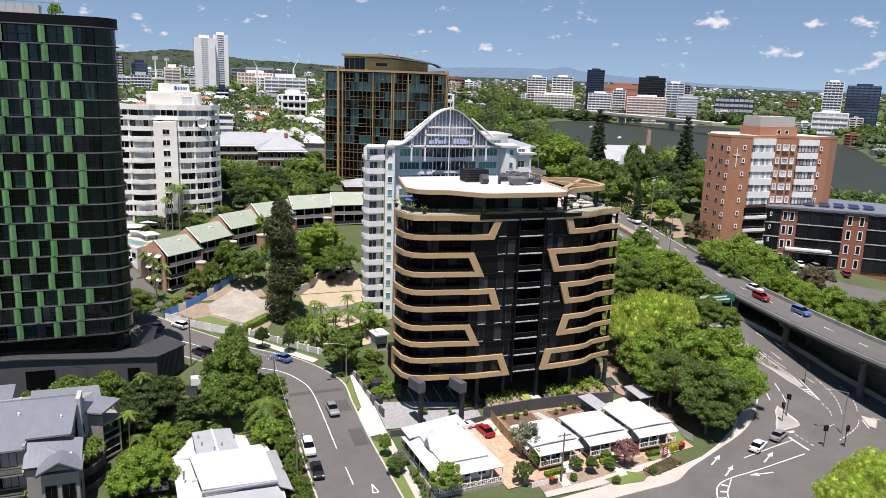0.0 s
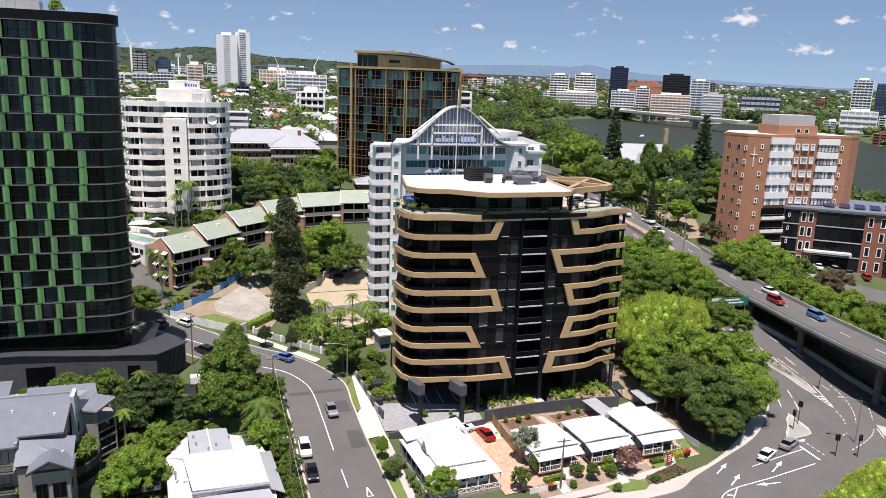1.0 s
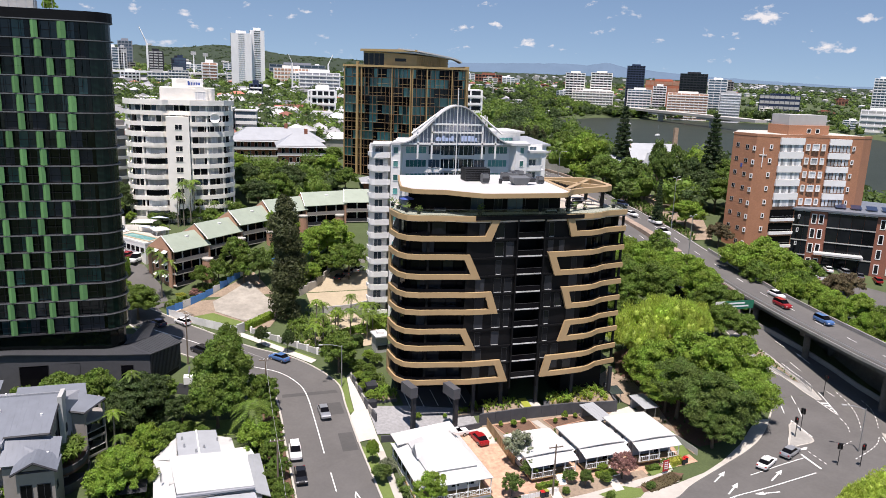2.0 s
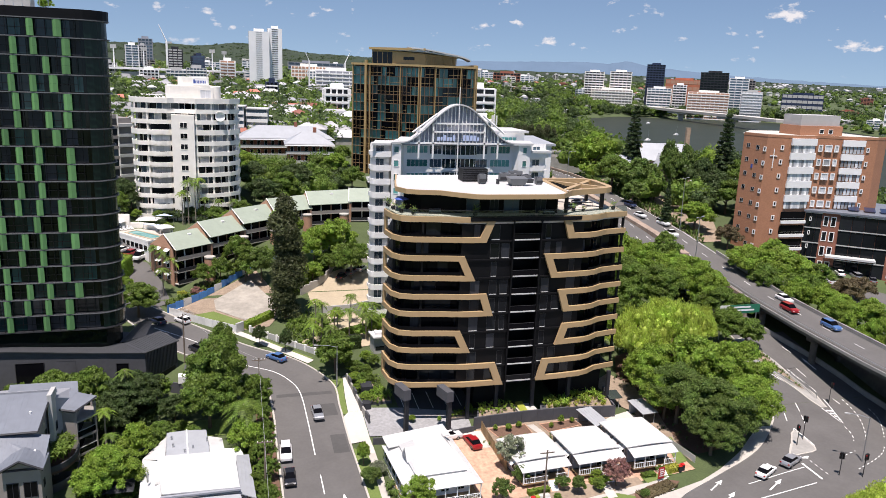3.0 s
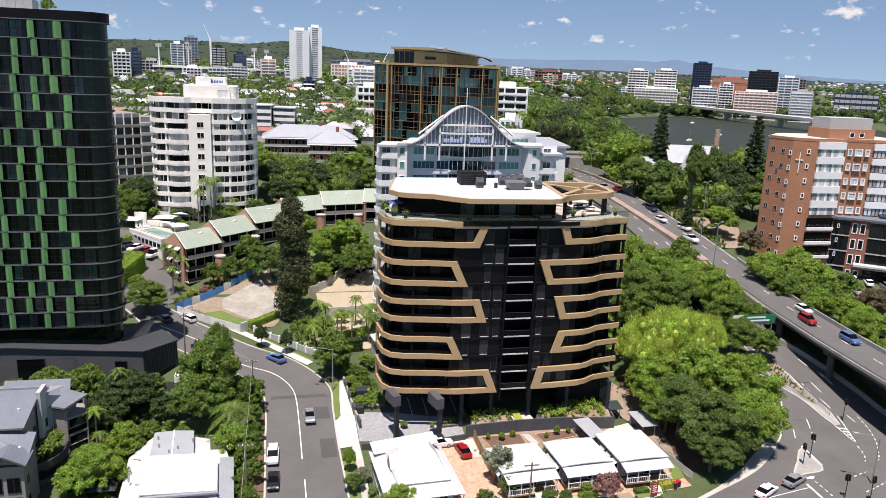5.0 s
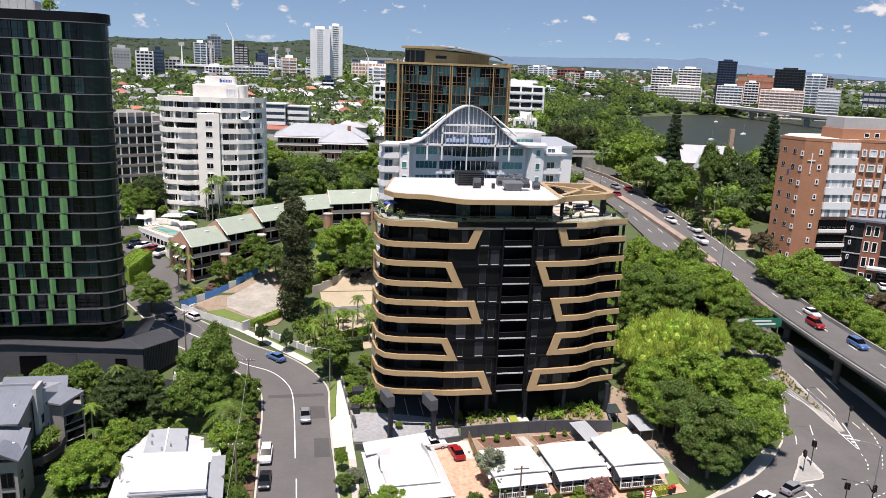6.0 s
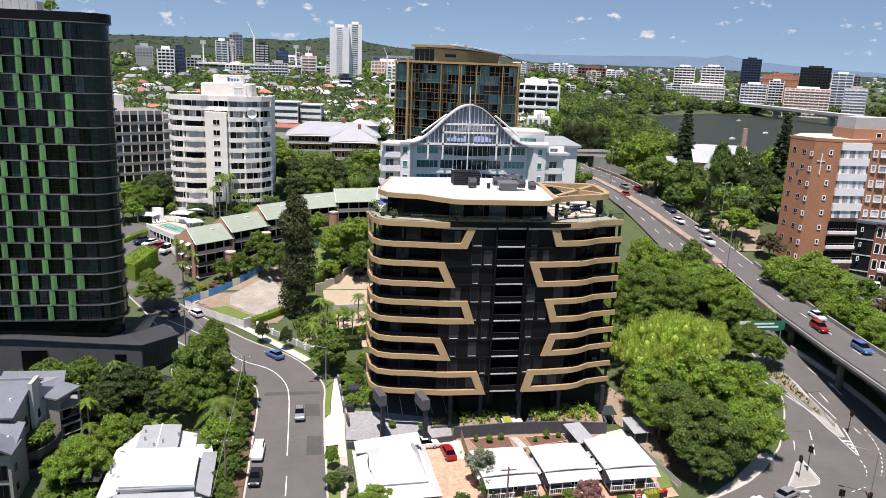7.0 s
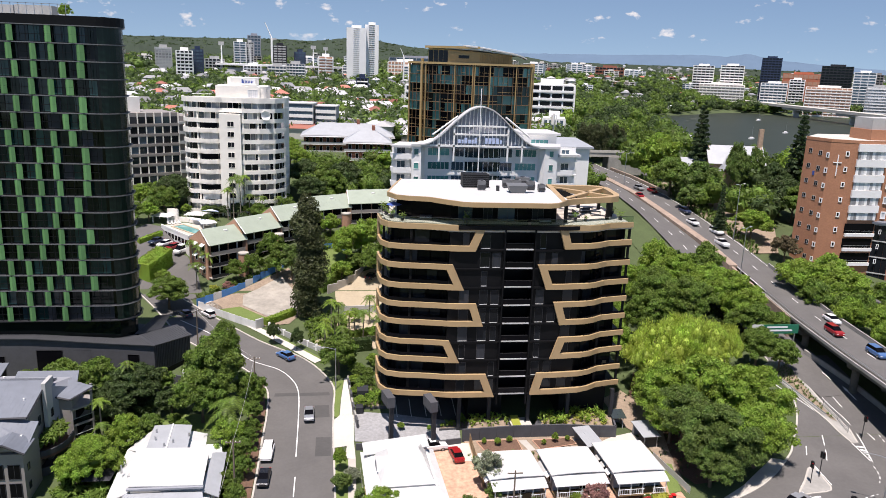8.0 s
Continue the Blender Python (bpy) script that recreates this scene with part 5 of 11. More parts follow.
part("canopy", Mb().box(-2.0, -3.2, 17.0, 10.0, -0.4, 17.5, m2), "white_roof", an, "white entrance canopy")
for i in range(5):
    part("solar_panel", Mb().box(0, 0, 0, 2.6, 4, 0.12, pose(132 + i * 3.1, 43 - i * 2.3, 29.4, 8, 0, -40)), "navy_paint", an)
part("roof_plant", Mb().box(-1.2, -3, 29.1, 8, 0, 30.6, pose(132, 52, 0, 0, 0, -38)), "grey_paint", an)

# ---- roads, kerbs, pavements ----
def patch(name, poly, material, label, category, dz=0.08, kind="structure", step=3.0):
    """A filled plan polygon draped on the ground: a fan round its middle, cut fine."""
    bm = bmesh.new()
    vs = [bm.verts.new((x, y, 0)) for x, y in poly]
    bm.faces.new(vs)
    for axis in (0, 1):
        lo, hi = min(p[axis] for p in poly), max(p[axis] for p in poly)
        k = lo + step
        while k < hi:
            n = Vector((1, 0, 0)) if axis == 0 else Vector((0, 1, 0))
            co = Vector((k, 0, 0)) if axis == 0 else Vector((0, k, 0))
            bmesh.ops.bisect_plane(bm, geom=bm.verts[:] + bm.edges[:] + bm.faces[:], plane_co=co, plane_no=n)
            k += step
    for v in bm.verts:
        v.co.z = terr(v.co.x, v.co.y) + dz
    bmesh.ops.recalc_face_normals(bm, faces=bm.faces)
    if bm.faces[:][0].normal.z < 0:
        bmesh.ops.reverse_faces(bm, faces=bm.faces)
    me = bpy.data.meshes.new(name)
    bm.to_mesh(me)
    bm.free()
    me.materials.append(M[material])
    return tagged(part(name, me, None), label, category, "", kind)


def kerb(line, label="worn pale concrete kerb along the street", w=0.3, h=0.2, mat_="concrete"):
    mb = Mb()
    pts = []
    for a, b in zip(line, line[1:]):
        k = max(1, int(math.dist(a, b) / 2.5))
        pts += [(lerp(a[0], b[0], i / k), lerp(a[1], b[1], i / k)) for i in range(k)]
    pts.append(line[-1])
    o = offset(pts, w)
    for i in range(len(pts) - 1):
        q = [pts[i], pts[i + 1], o[i + 1], o[i]]
        mb.prism(q, [terr(*p) - 0.1 for p in q], [terr(*p) + h for p in q])
    return single("kerb", mb, mat_, label, "kerb", kind="structure")


# left street: rises from the foreground and bends to the back left
LR = smooth([(-5.9, -75), (-6.2, -30), (-6.6, -11.4), (-7.0, 1), (-7.1, 9), (-7.5, 17.7), (-13.2, 28.2), (-23, 37.2), (-37, 53.1), (-60, 76)])
LL = smooth([(-18.0, -75), (-18.2, -30), (-18.2, -12.5), (-18.3, 0.6), (-18.3, 8.8), (-19.4, 17), (-25.5, 26.0), (-38.0, 38.5), (-48, 55), (-66, 80)])
patch("road", LR + LL[::-1], "asphalt", "grey asphalt street bending uphill with patches", "road", 0.05)
kerb(LR[::1][::-1]), kerb(LL)
strip("road_marking", smooth([(-44, 51.5), (-31.0, 38.7), (-23.9, 28.6), (-17.7, 23.9), (-14.6, 19.1), (-13.3, 14.1), (-12.9, 6), (-12.7, -4)]), 0.17, "paint_line", "solid white centre line on street", "road marking", 0.075)
for i in range(6):
    y = -14.3 - i * 9.0
    strip("road_marking", [(-12.45 + 0.02 * i, y), (-12.5 + 0.02 * i, y + 4.9)], 0.17, "paint_line", "white centre dash on street", "road marking", 0.075)
for x, y, w, d in ((-8.9, 8.5, 2.7, 3.7), (-8.4, -1.9, 2.6, 5.8), (-12.6, 14.0, 10.0, 1.0)):
    patch("road_patch", [(x - w / 2, y - d / 2), (x + w / 2, y - d / 2), (x + w / 2 - 0.2, y + d / 2), (x - w / 2, y + d / 2)], "asphalt_patch", "darker square asphalt repair in the street", "road patch", 0.07)
def tri_mark(x, y, s=1.0):
    mb = Mb()
    a, b, c = (x - 0.45 * s, y), (x + 0.45 * s, y), (x, y + 2.2 * s)
    for p, q in ((a, b), (b, c), (c, a)):
        d = Vector((q[0] - p[0], q[1] - p[1])).normalized()
        n = Vector((-d.y, d.x)) * 0.09
        poly = [(p[0] - n.x, p[1] - n.y), (q[0] - n.x, q[1] - n.y), (q[0] + n.x, q[1] + n.y), (p[0] + n.x, p[1] + n.y)]
        mb.add([(u, v, terr(u, v) + 0.085) for u, v in poly], [(0, 1, 2, 3)])
    single("road_marking", mb, "paint_line", "white give-way triangle painted on asphalt", "road marking", kind="structure")


tri_mark(-9.7, -17.2)
# footpaths by the left street
patch("pavement", [(-3.6, 7), (-3.7, 14), (-4.0, 20.4), (-5.0, 19.4), (-5.6, 12), (-5.8, 7)], "concrete_pale", "broad pale concrete footpath beside the street", "pavement", 0.18)
patch("pavement", [(-3.4, -1.2), (-3.4, 7), (-5.8, 7), (-6.95, 5.4), (-6.95, -2.2), (-4.6, -1.8)], "concrete_pale", "pale concrete driveway crossing the footpath", "pavement", 0.17)
patch("pavement", [(-3.2, -5.4), (-3.4, -1.2), (-4.6, -1.8), (-4.9, -5)], "concrete_pale", "pale concrete footpath corner", "pavement", 0.18)
patch("pavement", [(-3.4, -40), (-3.2, -5.2), (-4.4, -5.2), (-4.6, -40)], "concrete", "concrete footpath beside grass verge", "pavement", 0.16)
patch("lawn", [(-4.6, -40), (-4.4, -5.4), (-6.5, -3.2), (-6.4, -12), (-6.0, -40)], "grass_green", "grass verge with young trees along the kerb", "lawn", 0.13)
patch("pavement", [(-9.5, 27.5), (-21.0, 41.4), (-36, 58), (-37.2, 57), (-22, 40), (-10.8, 26.2)], "concrete_pale", "concrete footpath along garden walls", "pavement", 0.14)
patch("planting_bed", [(-21.6, -40), (-21.4, 10), (-22.2, 18), (-20.0, 18), (-18.7, 9), (-18.5, -40)], "mulch", "leaf litter below garden shrubs at the kerb", "garden bed", 0.12)

# front street in front of the cottages, and the junction
FR = smooth([(-3.0, -33), (15, -29.5), (29, -28.2), (36.3, -27.4), (41.3, -24.7), (49.7, -21.2), (59.6, -17.2), (67.4, -11.2), (70.5, -7.5), (75.5, -0.5), (78.4, 6.8), (79.5, 18)])
patch("road", FR + [(93.5, 18), (93.5, -40), (90, -110), (-3, -110)], "asphalt", "wide grey asphalt junction with lane markings", "road", 0.05, step=4.0)
kerb(FR[::-1])
patch("pavement", FR[6:42] + [(64.6, -11.3), (56.6, -17.0), (50.6, -20.2), (45.6, -22.4), (39, -24.2), (29, -25.0), (15, -26.6), (6, -28)], "concrete", "pale concrete footpath round the corner", "pavement", 0.15)
patch("planting_bed", [(32.5, -25.2), (36, -24.9), (39.5, -23.8), (42, -21.9), (40, -21.1), (36, -22.2), (33, -23.6)], "mulch", "kidney-shaped bed of low brown groundcover", "garden bed", 0.22)
# painted lines of the junction
def mark(line, w=0.14, label="white lane line on asphalt"):
    strip("road_marking", line, w, "paint_line", label, "road marking", 0.08, 1.0)


def dashes(line, on, off, w=0.14):
    L = lengths(line)
    s = 0.0
    pt = lambda s: (float(np.interp(s, L, [p[0] for p in line])), float(np.interp(s, L, [p[1] for p in line])))
    while s + on < L[-1]:
        k = [pt(s), pt(s + on / 2), pt(s + on)]
        mark(k, w, "short white dash of a turning line")
        s += on + off


def arrow(x, y, ang, s=1.0):
    m = pose(x, y, 0, 0, 0, ang)
    shape = [(-0.12, 0), (0.12, 0), (0.12, 2.6), (0.45, 2.6), (0, 4.2), (-0.45, 2.6), (-0.12, 2.6)]
    pts = [m @ Vector((a * s, b * s, 0)) for a, b in shape]
    mb = Mb().add([(p.x, p.y, terr(p.x, p.y) + 0.085) for p in pts], [(0, 1, 2, 6), (3, 4, 5), (2, 3, 5, 6)])
    single("road_arrow", mb, "paint_line", "white direction arrow painted on asphalt", "road arrow", group="road arrows")


arrow(45.4, -25.1, -59), arrow(45.3, -28.6, -57), arrow(54.2, -27.5, -62), arrow(53.3, -30.4, 80), arrow(90.1, 3.6, 0), arrow(84, 92, 180), arrow(83, 72, 178), arrow(80.5, 66, 178)
mark([(52.2, -25.1), (58, -24.4), (63.8, -23.8)])
mark(smooth([(38, -36), (41.4, -31.2), (45.5, -29.4), (53, -28.8), (62.3, -28.1)]), 0.18)
mark(smooth([(39.6, -36.6), (41.9, -33.0), (44.0, -31.0), (45.6, -29.6)]), 0.16)
for i in range(3):
    mark([(39.8 + i * 1.5, -33.6 + i * 1.5), (41.0 + i * 1.3, -33.9 + i * 1.4)], 0.4, "white hatch stripe painted on asphalt")
mark([(64.2, -22.8), (63.9, -27.5)], 0.35, "wide white stop line on asphalt")
dashes([(66.1, -21.2), (65.8, -26.9)], 0.6, 0.6)
dashes(smooth([(70.5, -20.2), (76, -20.4), (79.5, -17.5), (80.8, -13.5)]), 0.7, 0.7)
dashes(smooth([(73.3, -22.3), (79.8, -19.8), (84.2, -15), (86.6, -10.4), (87.7, -6.1)]), 0.7, 0.7)
dashes(smooth([(71.9, -26.5), (80, -23.2), (85.8, -18), (89.4, -13), (90.5, -8.7)]), 0.7, 0.7)
patch("traffic_island", [(84.2, -20.2), (85.6, -22.6), (82.2, -25.2), (81.8, -24.0)], "concrete", "small pale concrete island at the turning lane", "traffic island", 0.2)
mark([(84.4, -19.4), (81.2, -24.6)]), mark([(84.4, -19.4), (86.6, -22.8)])
for y in (14, 4.6, -4.6):
    mark([(86.0, y), (85.9, y - 3)])
mark([(75.8, -8.6), (77.2, -5.8)]), mark([(73.6, -12.6), (75.2, -9.8)]), mark([(71.0, -11.0), (72.4, -8.6)])
mark(smooth([(84.4, 17), (83.8, 4), (84.2, -4), (81.2, -13.4)])), mark(smooth([(76.2, 10), (80.6, -1.5), (81, -13.2)]))
# median with planting, and the triangular island
MED = [(77.4, 14.5), (83.2, 17.2), (82.7, 3.2), (83.1, -4.4), (82.0, -8.2), (81.2, -8.2), (80.8, -2)]
patch("traffic_median", MED, "concrete_old", "pale concrete road median with weedy planting", "median", 0.2)
kerb(MED + MED[:1])
patch("planting_bed", [(78.6, 12.6), (82.6, 15), (82.0, 4), (82.2, -2.5), (81.4, -1.5)], "earth", "strip of dry earth and weeds on the median", "garden bed", 0.3)
for i in range(4):
    mark([(81.2 + 0.1 * i, -9.2 - i * 0.95), (82.6 - 0.35 * i, -9.6 - i * 0.95)], 0.42, "white hatch stripe painted on asphalt")
ISL = smooth([(70.1, -14.2), (69.8, -17.5), (69.3, -19.8), (66, -20.2), (64.2, -20.2), (66.5, -17.8), (69.0, -14.8)], 3)
patch("traffic_island", ISL, "concrete_old", "triangular concrete traffic island with signals", "traffic island", 0.22)
kerb(ISL + ISL[:1])
mark([(70.6, -13.3), (63.0, -20.9)]), mark([(70.6, -13.3), (70.3, -20.2)])
for i in range(2):
    mark([(63.2 + 0.4 * i, -20.9 + i * 0.3), (66.4 + 0.4 * i, -21.6 + i * 0.3)], 0.35, "white hatch stripe painted on asphalt")

# highway above: two carriageways and the viaduct
LCW = [(58, 420, 32.3), (70, 300, 30.6), (77, 230, 28.6), (79, 200, 28.0), (80, 150, 26.3), (82, 125, 26.2), (83, 110, 25.3), (84, 90, 22.6), (84.8, 70, 19.0), (85.0, 55, 15.8), (85.2, 40, 12.2), (85.6, 28, 8.7), (86.4, 18, 6.85), (88, 5, 4.1)]
RCW = [(85, 200, 27.9), (87.6, 150, 26.6), (88.6, 130, 26.4), (90.6, 105, 24.9), (92.6, 85, 22.0), (94.6, 66, 18.9), (95.2, 52, 16.3), (95.0, 38, 14.2), (94.6, 25, 12.6), (93.8, 8, 11.5), (92.8, -10, 10.8), (91.8, -40, 10.2), (91.5, -70, 9.6)]
strip("road", LCW, [9, 9, 10, 10, 10, 9, 8.6, 8.4, 10, 10, 10, 9.6, 9.2, 9.2], "asphalt", "sloping grey asphalt carriageway with lane dashes", "road", 0.09)
strip("road", RCW, [8, 8, 8, 7.6, 8.4, 9, 9, 9, 9, 9, 9, 9, 9], "asphalt", "grey asphalt carriageway on the elevated road", "road", 0.09)
def deck_edge(side, w, z0, z1, material, label, i0, i1, name="parapet", th=0.3):
    pts = RCW[i0:i1]
    o = offset([(p[0], p[1]) for p in pts], side)
    o2 = offset([(p[0], p[1]) for p in pts], side + th)
    mb = Mb()
    for k in range(len(pts) - 1):
        q = [o[k], o[k + 1], o2[k + 1], o2[k]]
        z = [pts[k][2], pts[k + 1][2], pts[k + 1][2], pts[k][2]]
        if th < 0:
            q = q[::-1]
            z = z[::-1]
        mb.prism(q[::-1], [v + z0 for v in z][::-1], [v + z1 for v in z][::-1])
    return single(name, mb, material, label, name, kind="structure")


deck_edge(-5.6, 0, -0.3, 0.3, "concrete_old", "stained concrete parapet of the viaduct", 7, 13)
deck_edge(3.9, 0, -0.9, 0.95, "concrete_old", "stained concrete parapet of the viaduct", 6, 13)
deck_edge(-5.3, 0, -1.0, -0.05, "concrete_stain_shade", "dark concrete deck slab of the viaduct", 7, 13, "viaduct_deck", 9.2)
deck_edge(-5.9, 0, -5.0, 0.15, "stone_cut", "rough stone facing below the carriageway", 5, 9, "retaining_wall", 0.6)
deck_edge(-6.4, 0, -2.0, 0.45, "stone_cut", "low rubble stone strip between the carriageways", 2, 7, "median_wall", 2.2)
deck_edge(5.3, 0, -5.0, 0.7, "stone_cut", "rough stone wall beside the carriageway", 1, 4, "retaining_wall", 0.6)
single("viaduct_rail", Mb().tube([(p[0] - 5.35, p[1], p[2] + 0.95) for p in RCW[7:]], 0.06, 6), "steel", "steel handrail on viaduct parapet", "rail", kind="structure")
# piers take the dark concrete: shade under the deck is in their colour
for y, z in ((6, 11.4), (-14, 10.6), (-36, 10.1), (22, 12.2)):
    t = thing("viaduct_pier", pose(94.4, y, 0), "concrete viaduct pier coloured dark for the shade under the deck", "pier", "viaduct piers", "")
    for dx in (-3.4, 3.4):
        part("column", Mb().tube([(dx, 0, 0), (dx, 0, z - 2.2)], 0.7, 12), "concrete_stain_shade", t)
    part("crosshead", Mb().box(-5, -0.7, z - 2.2, 5, 0.7, z - 1.2), "concrete_stain_shade", t)
WALLF = smooth([(88.6, 18.5), (91.2, 10), (92.6, 3), (93.3, -5), (93.5, -30)])
mb = Mb()
o = offset(WALLF, 0.35)
for i in range(len(WALLF) - 1):
    q = [WALLF[i], o[i], o[i + 1], WALLF[i + 1]]
    mb.prism(q[::-1], [terr(*p) - 0.2 for p in q][::-1], [terr(*p) + 1.1 for p in q][::-1])
single("retaining_wall", mb, "concrete_old", "low stained concrete wall beside the underpass road", "wall", kind="structure")
for line, st in ((LCW, 9), (RCW, 9)):
    L3 = lengths([(p[0], p[1]) for p in line])
    s = 40.0
    while s < L3[-1] - 6:
        f = lambda q: [float(np.interp(q, L3, [p[k] for p in line])) for k in range(3)]
        for side in ((-1.6, 1.6) if line is LCW else (0.0,)):
            a, b = f(s), f(s + 2.6)
            strip("road_marking", [(a[0] + side, a[1], a[2]), (b[0] + side, b[1], b[2])], 0.14, "paint_line", "white lane dash on the highway", "road marking", 0.12)
        s += st
strip("road_marking", [(p[0] - 4.3, p[1], p[2]) for p in RCW[:8]], 0.14, "paint_line", "white edge line on the highway", "road marking", 0.12)
strip("road_marking", [(p[0] + 3.9, p[1], p[2]) for p in RCW[:7]], 0.14, "paint_line", "white edge line on the highway", "road marking", 0.12)
patch("road", [(100.5, 62), (103, 50), (122, 44), (150, 20), (170, 10), (160, 0), (140, 12), (116, 34), (101, 44), (99.5, 55)], "asphalt", "grey asphalt side road and car park", "road", 0.1)
patch("lawn", [(70, 60), (78.4, 62), (78.6, 85), (76, 95), (70, 85)], "grass", "sunlit dry grass beside the highway", "lawn", 0.15)
patch("verge", [(100.5, 62), (108, 62), (116, 78), (112, 104), (103, 128), (97.5, 128), (98, 100), (99, 76)], "earth", "leaf litter and scrub on the slope beside the highway", "garden bed", 0.16)
# overpass far up the road
t = thing("footbridge", pose(0, 0, 0), "grey concrete overpass crossing the highway", "bridge")
part("deck", Mb().box(50, 160, 30.0, 112, 166, 31.6), "concrete", t)
part("abutment", Mb().box(50, 159.6, 22, 72, 166.4, 30.0), "concrete_old", t)
part("abutment", Mb().box(95.5, 159.6, 20, 112, 166.4, 30.0), "concrete_old", t)
part("parapet", Mb().box(50, 159.8, 31.6, 112, 160.1, 32.6), "concrete_pale", t)

# ---- yards, lots and forecourts ----
patch("forecourt", [(-3.3, -0.6), (6, -1.6), (14.5, -0.6), (14.8, 4), (3.5, 7), (-3.3, 8.0)], "paver_grey", "grey cobbled paving of the building forecourt", "paving", 0.16)
patch("yard", [(7.4, -3.6), (11.5, -1.9), (15.7, -1.9), (15.85, -14), (15.4, -21.4), (9.8, -22), (9.2, -10)], "paver_red", "salmon brick paved yard between cottages", "paving", 0.15)
patch("yard", [(15, -0.2), (40.5, -1.4), (46, -2.0), (46, -13), (36, -13), (25, -12.6), (15, -12.0)], "earth", "mulched planting strip behind cottages", "garden bed", 0.14)
patch("yard", [(14.7, -7.5), (46, -9), (46.6, -19.2), (36, -20.5), (15.2, -21.8)], "paver_red", "worn brick paving between the cottages", "paving", 0.1)
patch("yard", [(12.0, -2.1), (15.6, -2.1), (15.7, -7.2), (12.6, -6.8)], "concrete_pale", "pale concrete apron under a parked car", "paving", 0.2)
for q in ([(17.0, -1.9), (24.0, -1.6), (24.3, -4.6), (18.1, -4.8)], [(26.6, -2.0), (33.2, -1.6), (34.0, -3.4), (27.4, -4.6)]):
    patch("garden_bed", q, "mulch", "dark mulched garden bed edged in brick", "garden bed", 0.22)
    strip("bed_edging", q + q[:1], 0.22, "brick_pink", "red brick edging of a garden bed", "edging", 0.28)
patch("undercroft_floor", [(3.2, 4.6), (16.4, 4.4), (16.4, 12.4), (3.2, 12.4)], "asphalt_patch", "dark sealed floor of the parking undercroft", "floor", 0.15)
for px in (4.2, 6.7, 9.35, 12.0, 14.6):
    strip("road_marking", [(px, 11.4), (px, 5.9)], 0.12, "paint_line", "white parking bay line in the undercroft", "road marking", 0.2)
patch("vacant_lot", [(-38.2, 55.5), (-24.5, 44.2), (-17.2, 46), (-12.5, 57.5), (-19, 71.5), (-30, 63)], "earth", "bare earth of a vacant building lot", "vacant lot", 0.14)
patch("slab", [(-28.5, 55.5), (-20.5, 48.5), (-15.5, 54), (-15.2, 59), (-20.5, 68), (-29, 60.5)], "site_slab", "weathered concrete slab on vacant lot", "slab", 0.24)
patch("lawn", [(-34.5, 53.2), (-24.6, 45.2), (-20.8, 48), (-29, 54.8)], "grass_green", "bright green grass strip on vacant lot", "lawn", 0.26)
patch("car_park", [(-7, 57), (-3, 53.5), (4, 54), (9, 58), (9, 70), (2, 71), (-7.5, 66.5)], "paver_tan", "tan paved visitor car park", "car park", 0.15)
patch("driveway", [(-12, 33.5), (-6, 31), (4.6, 33), (6, 40), (2, 52), (-3, 52), (-8, 45), (-6, 40), (-11, 37)], "paver_tan", "tan paved curving driveway", "driveway", 0.15)
patch("driveway", [(-43.6, 54.4), (-39.6, 56.4), (-44, 66), (-47, 72), (-52, 78), (-57, 74), (-52, 66), (-47.5, 60)], "asphalt", "grey asphalt drive climbing to the residents car park", "driveway", 0.17)
patch("driveway", [(-41, 58.6), (-38.2, 60.2), (-40.6, 68), (-44.6, 76), (-50, 79), (-46, 68)], "asphalt", "grey asphalt court beside the townhouses", "driveway", 0.16)
patch("car_park", [(-62, 70), (-50, 71), (-45, 78), (-46, 86), (-58, 92), (-64, 84)], "asphalt", "grey asphalt residents car park", "car park", 0.15)
patch("lawn", [(-14, 67), (-6, 67), (-3, 78), (-9, 82), (-14, 76)], "grass_green", "rough grass bank behind hedge", "lawn", 0.2)
patch("lawn", [(-38.5, 4.2), (-24, 3.6), (-24.5, 8), (-35, 9)], "grass_green", "small garden lawn between trees", "lawn", 0.12)
patch("lawn", [(-22.5, 40.3), (-10.6, 27.4), (-9.6, 28.6), (-21, 42)], "grass_green", "mown grass verge along footpath", "lawn", 0.11)
patch("lawn", [(-5.9, 6.6), (-5.7, 12), (-5.1, 19), (-7.1, 18.2), (-6.9, 9), (-6.7, 6.6)], "grass_green", "narrow grass verge along kerb", "lawn", 0.12)
for q in ([(44.4, -17.5), (46.5, -17), (48, -10), (46.4, -9.5)], [(25.6, -24.0), (30.5, -22.9), (33.6, -24.6), (31.4, -26.2), (26.8, -26.0)], [(36.6, -21.4), (42, -19.9), (41.8, -19.2), (36.4, -19.6)]):
    patch("lawn", q, "grass_green", "small patch of front lawn by cottage", "lawn", 0.2)
patch("yard", [(14.6, -25.6), (29, -25.4), (36, -23.4), (36, -19.4), (26, -19.6), (14.8, -20.4)], "earth", "bare earth and mulch of cottage front yards", "garden bed", 0.12)
patch("pavement", [(14.4, -25.8), (24.5, -25.2), (34.2, -23.2), (36.5, -22.4), (39.6, -21.6), (40.6, -20.6), (36.8, -21.2), (34.4, -21.6), (24, -23.4), (14.6, -24.4)], "concrete", "pale concrete path before the cottages", "pavement", 0.18)
for px in (18.9, 29.2, 39.0):
    patch("pavement", [(px - 0.7, -24), (px + 0.9, -23.8), (px + 1.3, -20.6), (px - 0.3, -20.6)], "concrete_pale", "short concrete path to cottage steps", "pavement", 0.21)
patch("yard", [(46.4, -9), (48.9, -8.6), (50.2, 8), (48.2, 8.4), (46.8, 0)], "earth", "bare dirt path beside the trees", "path", 0.2)
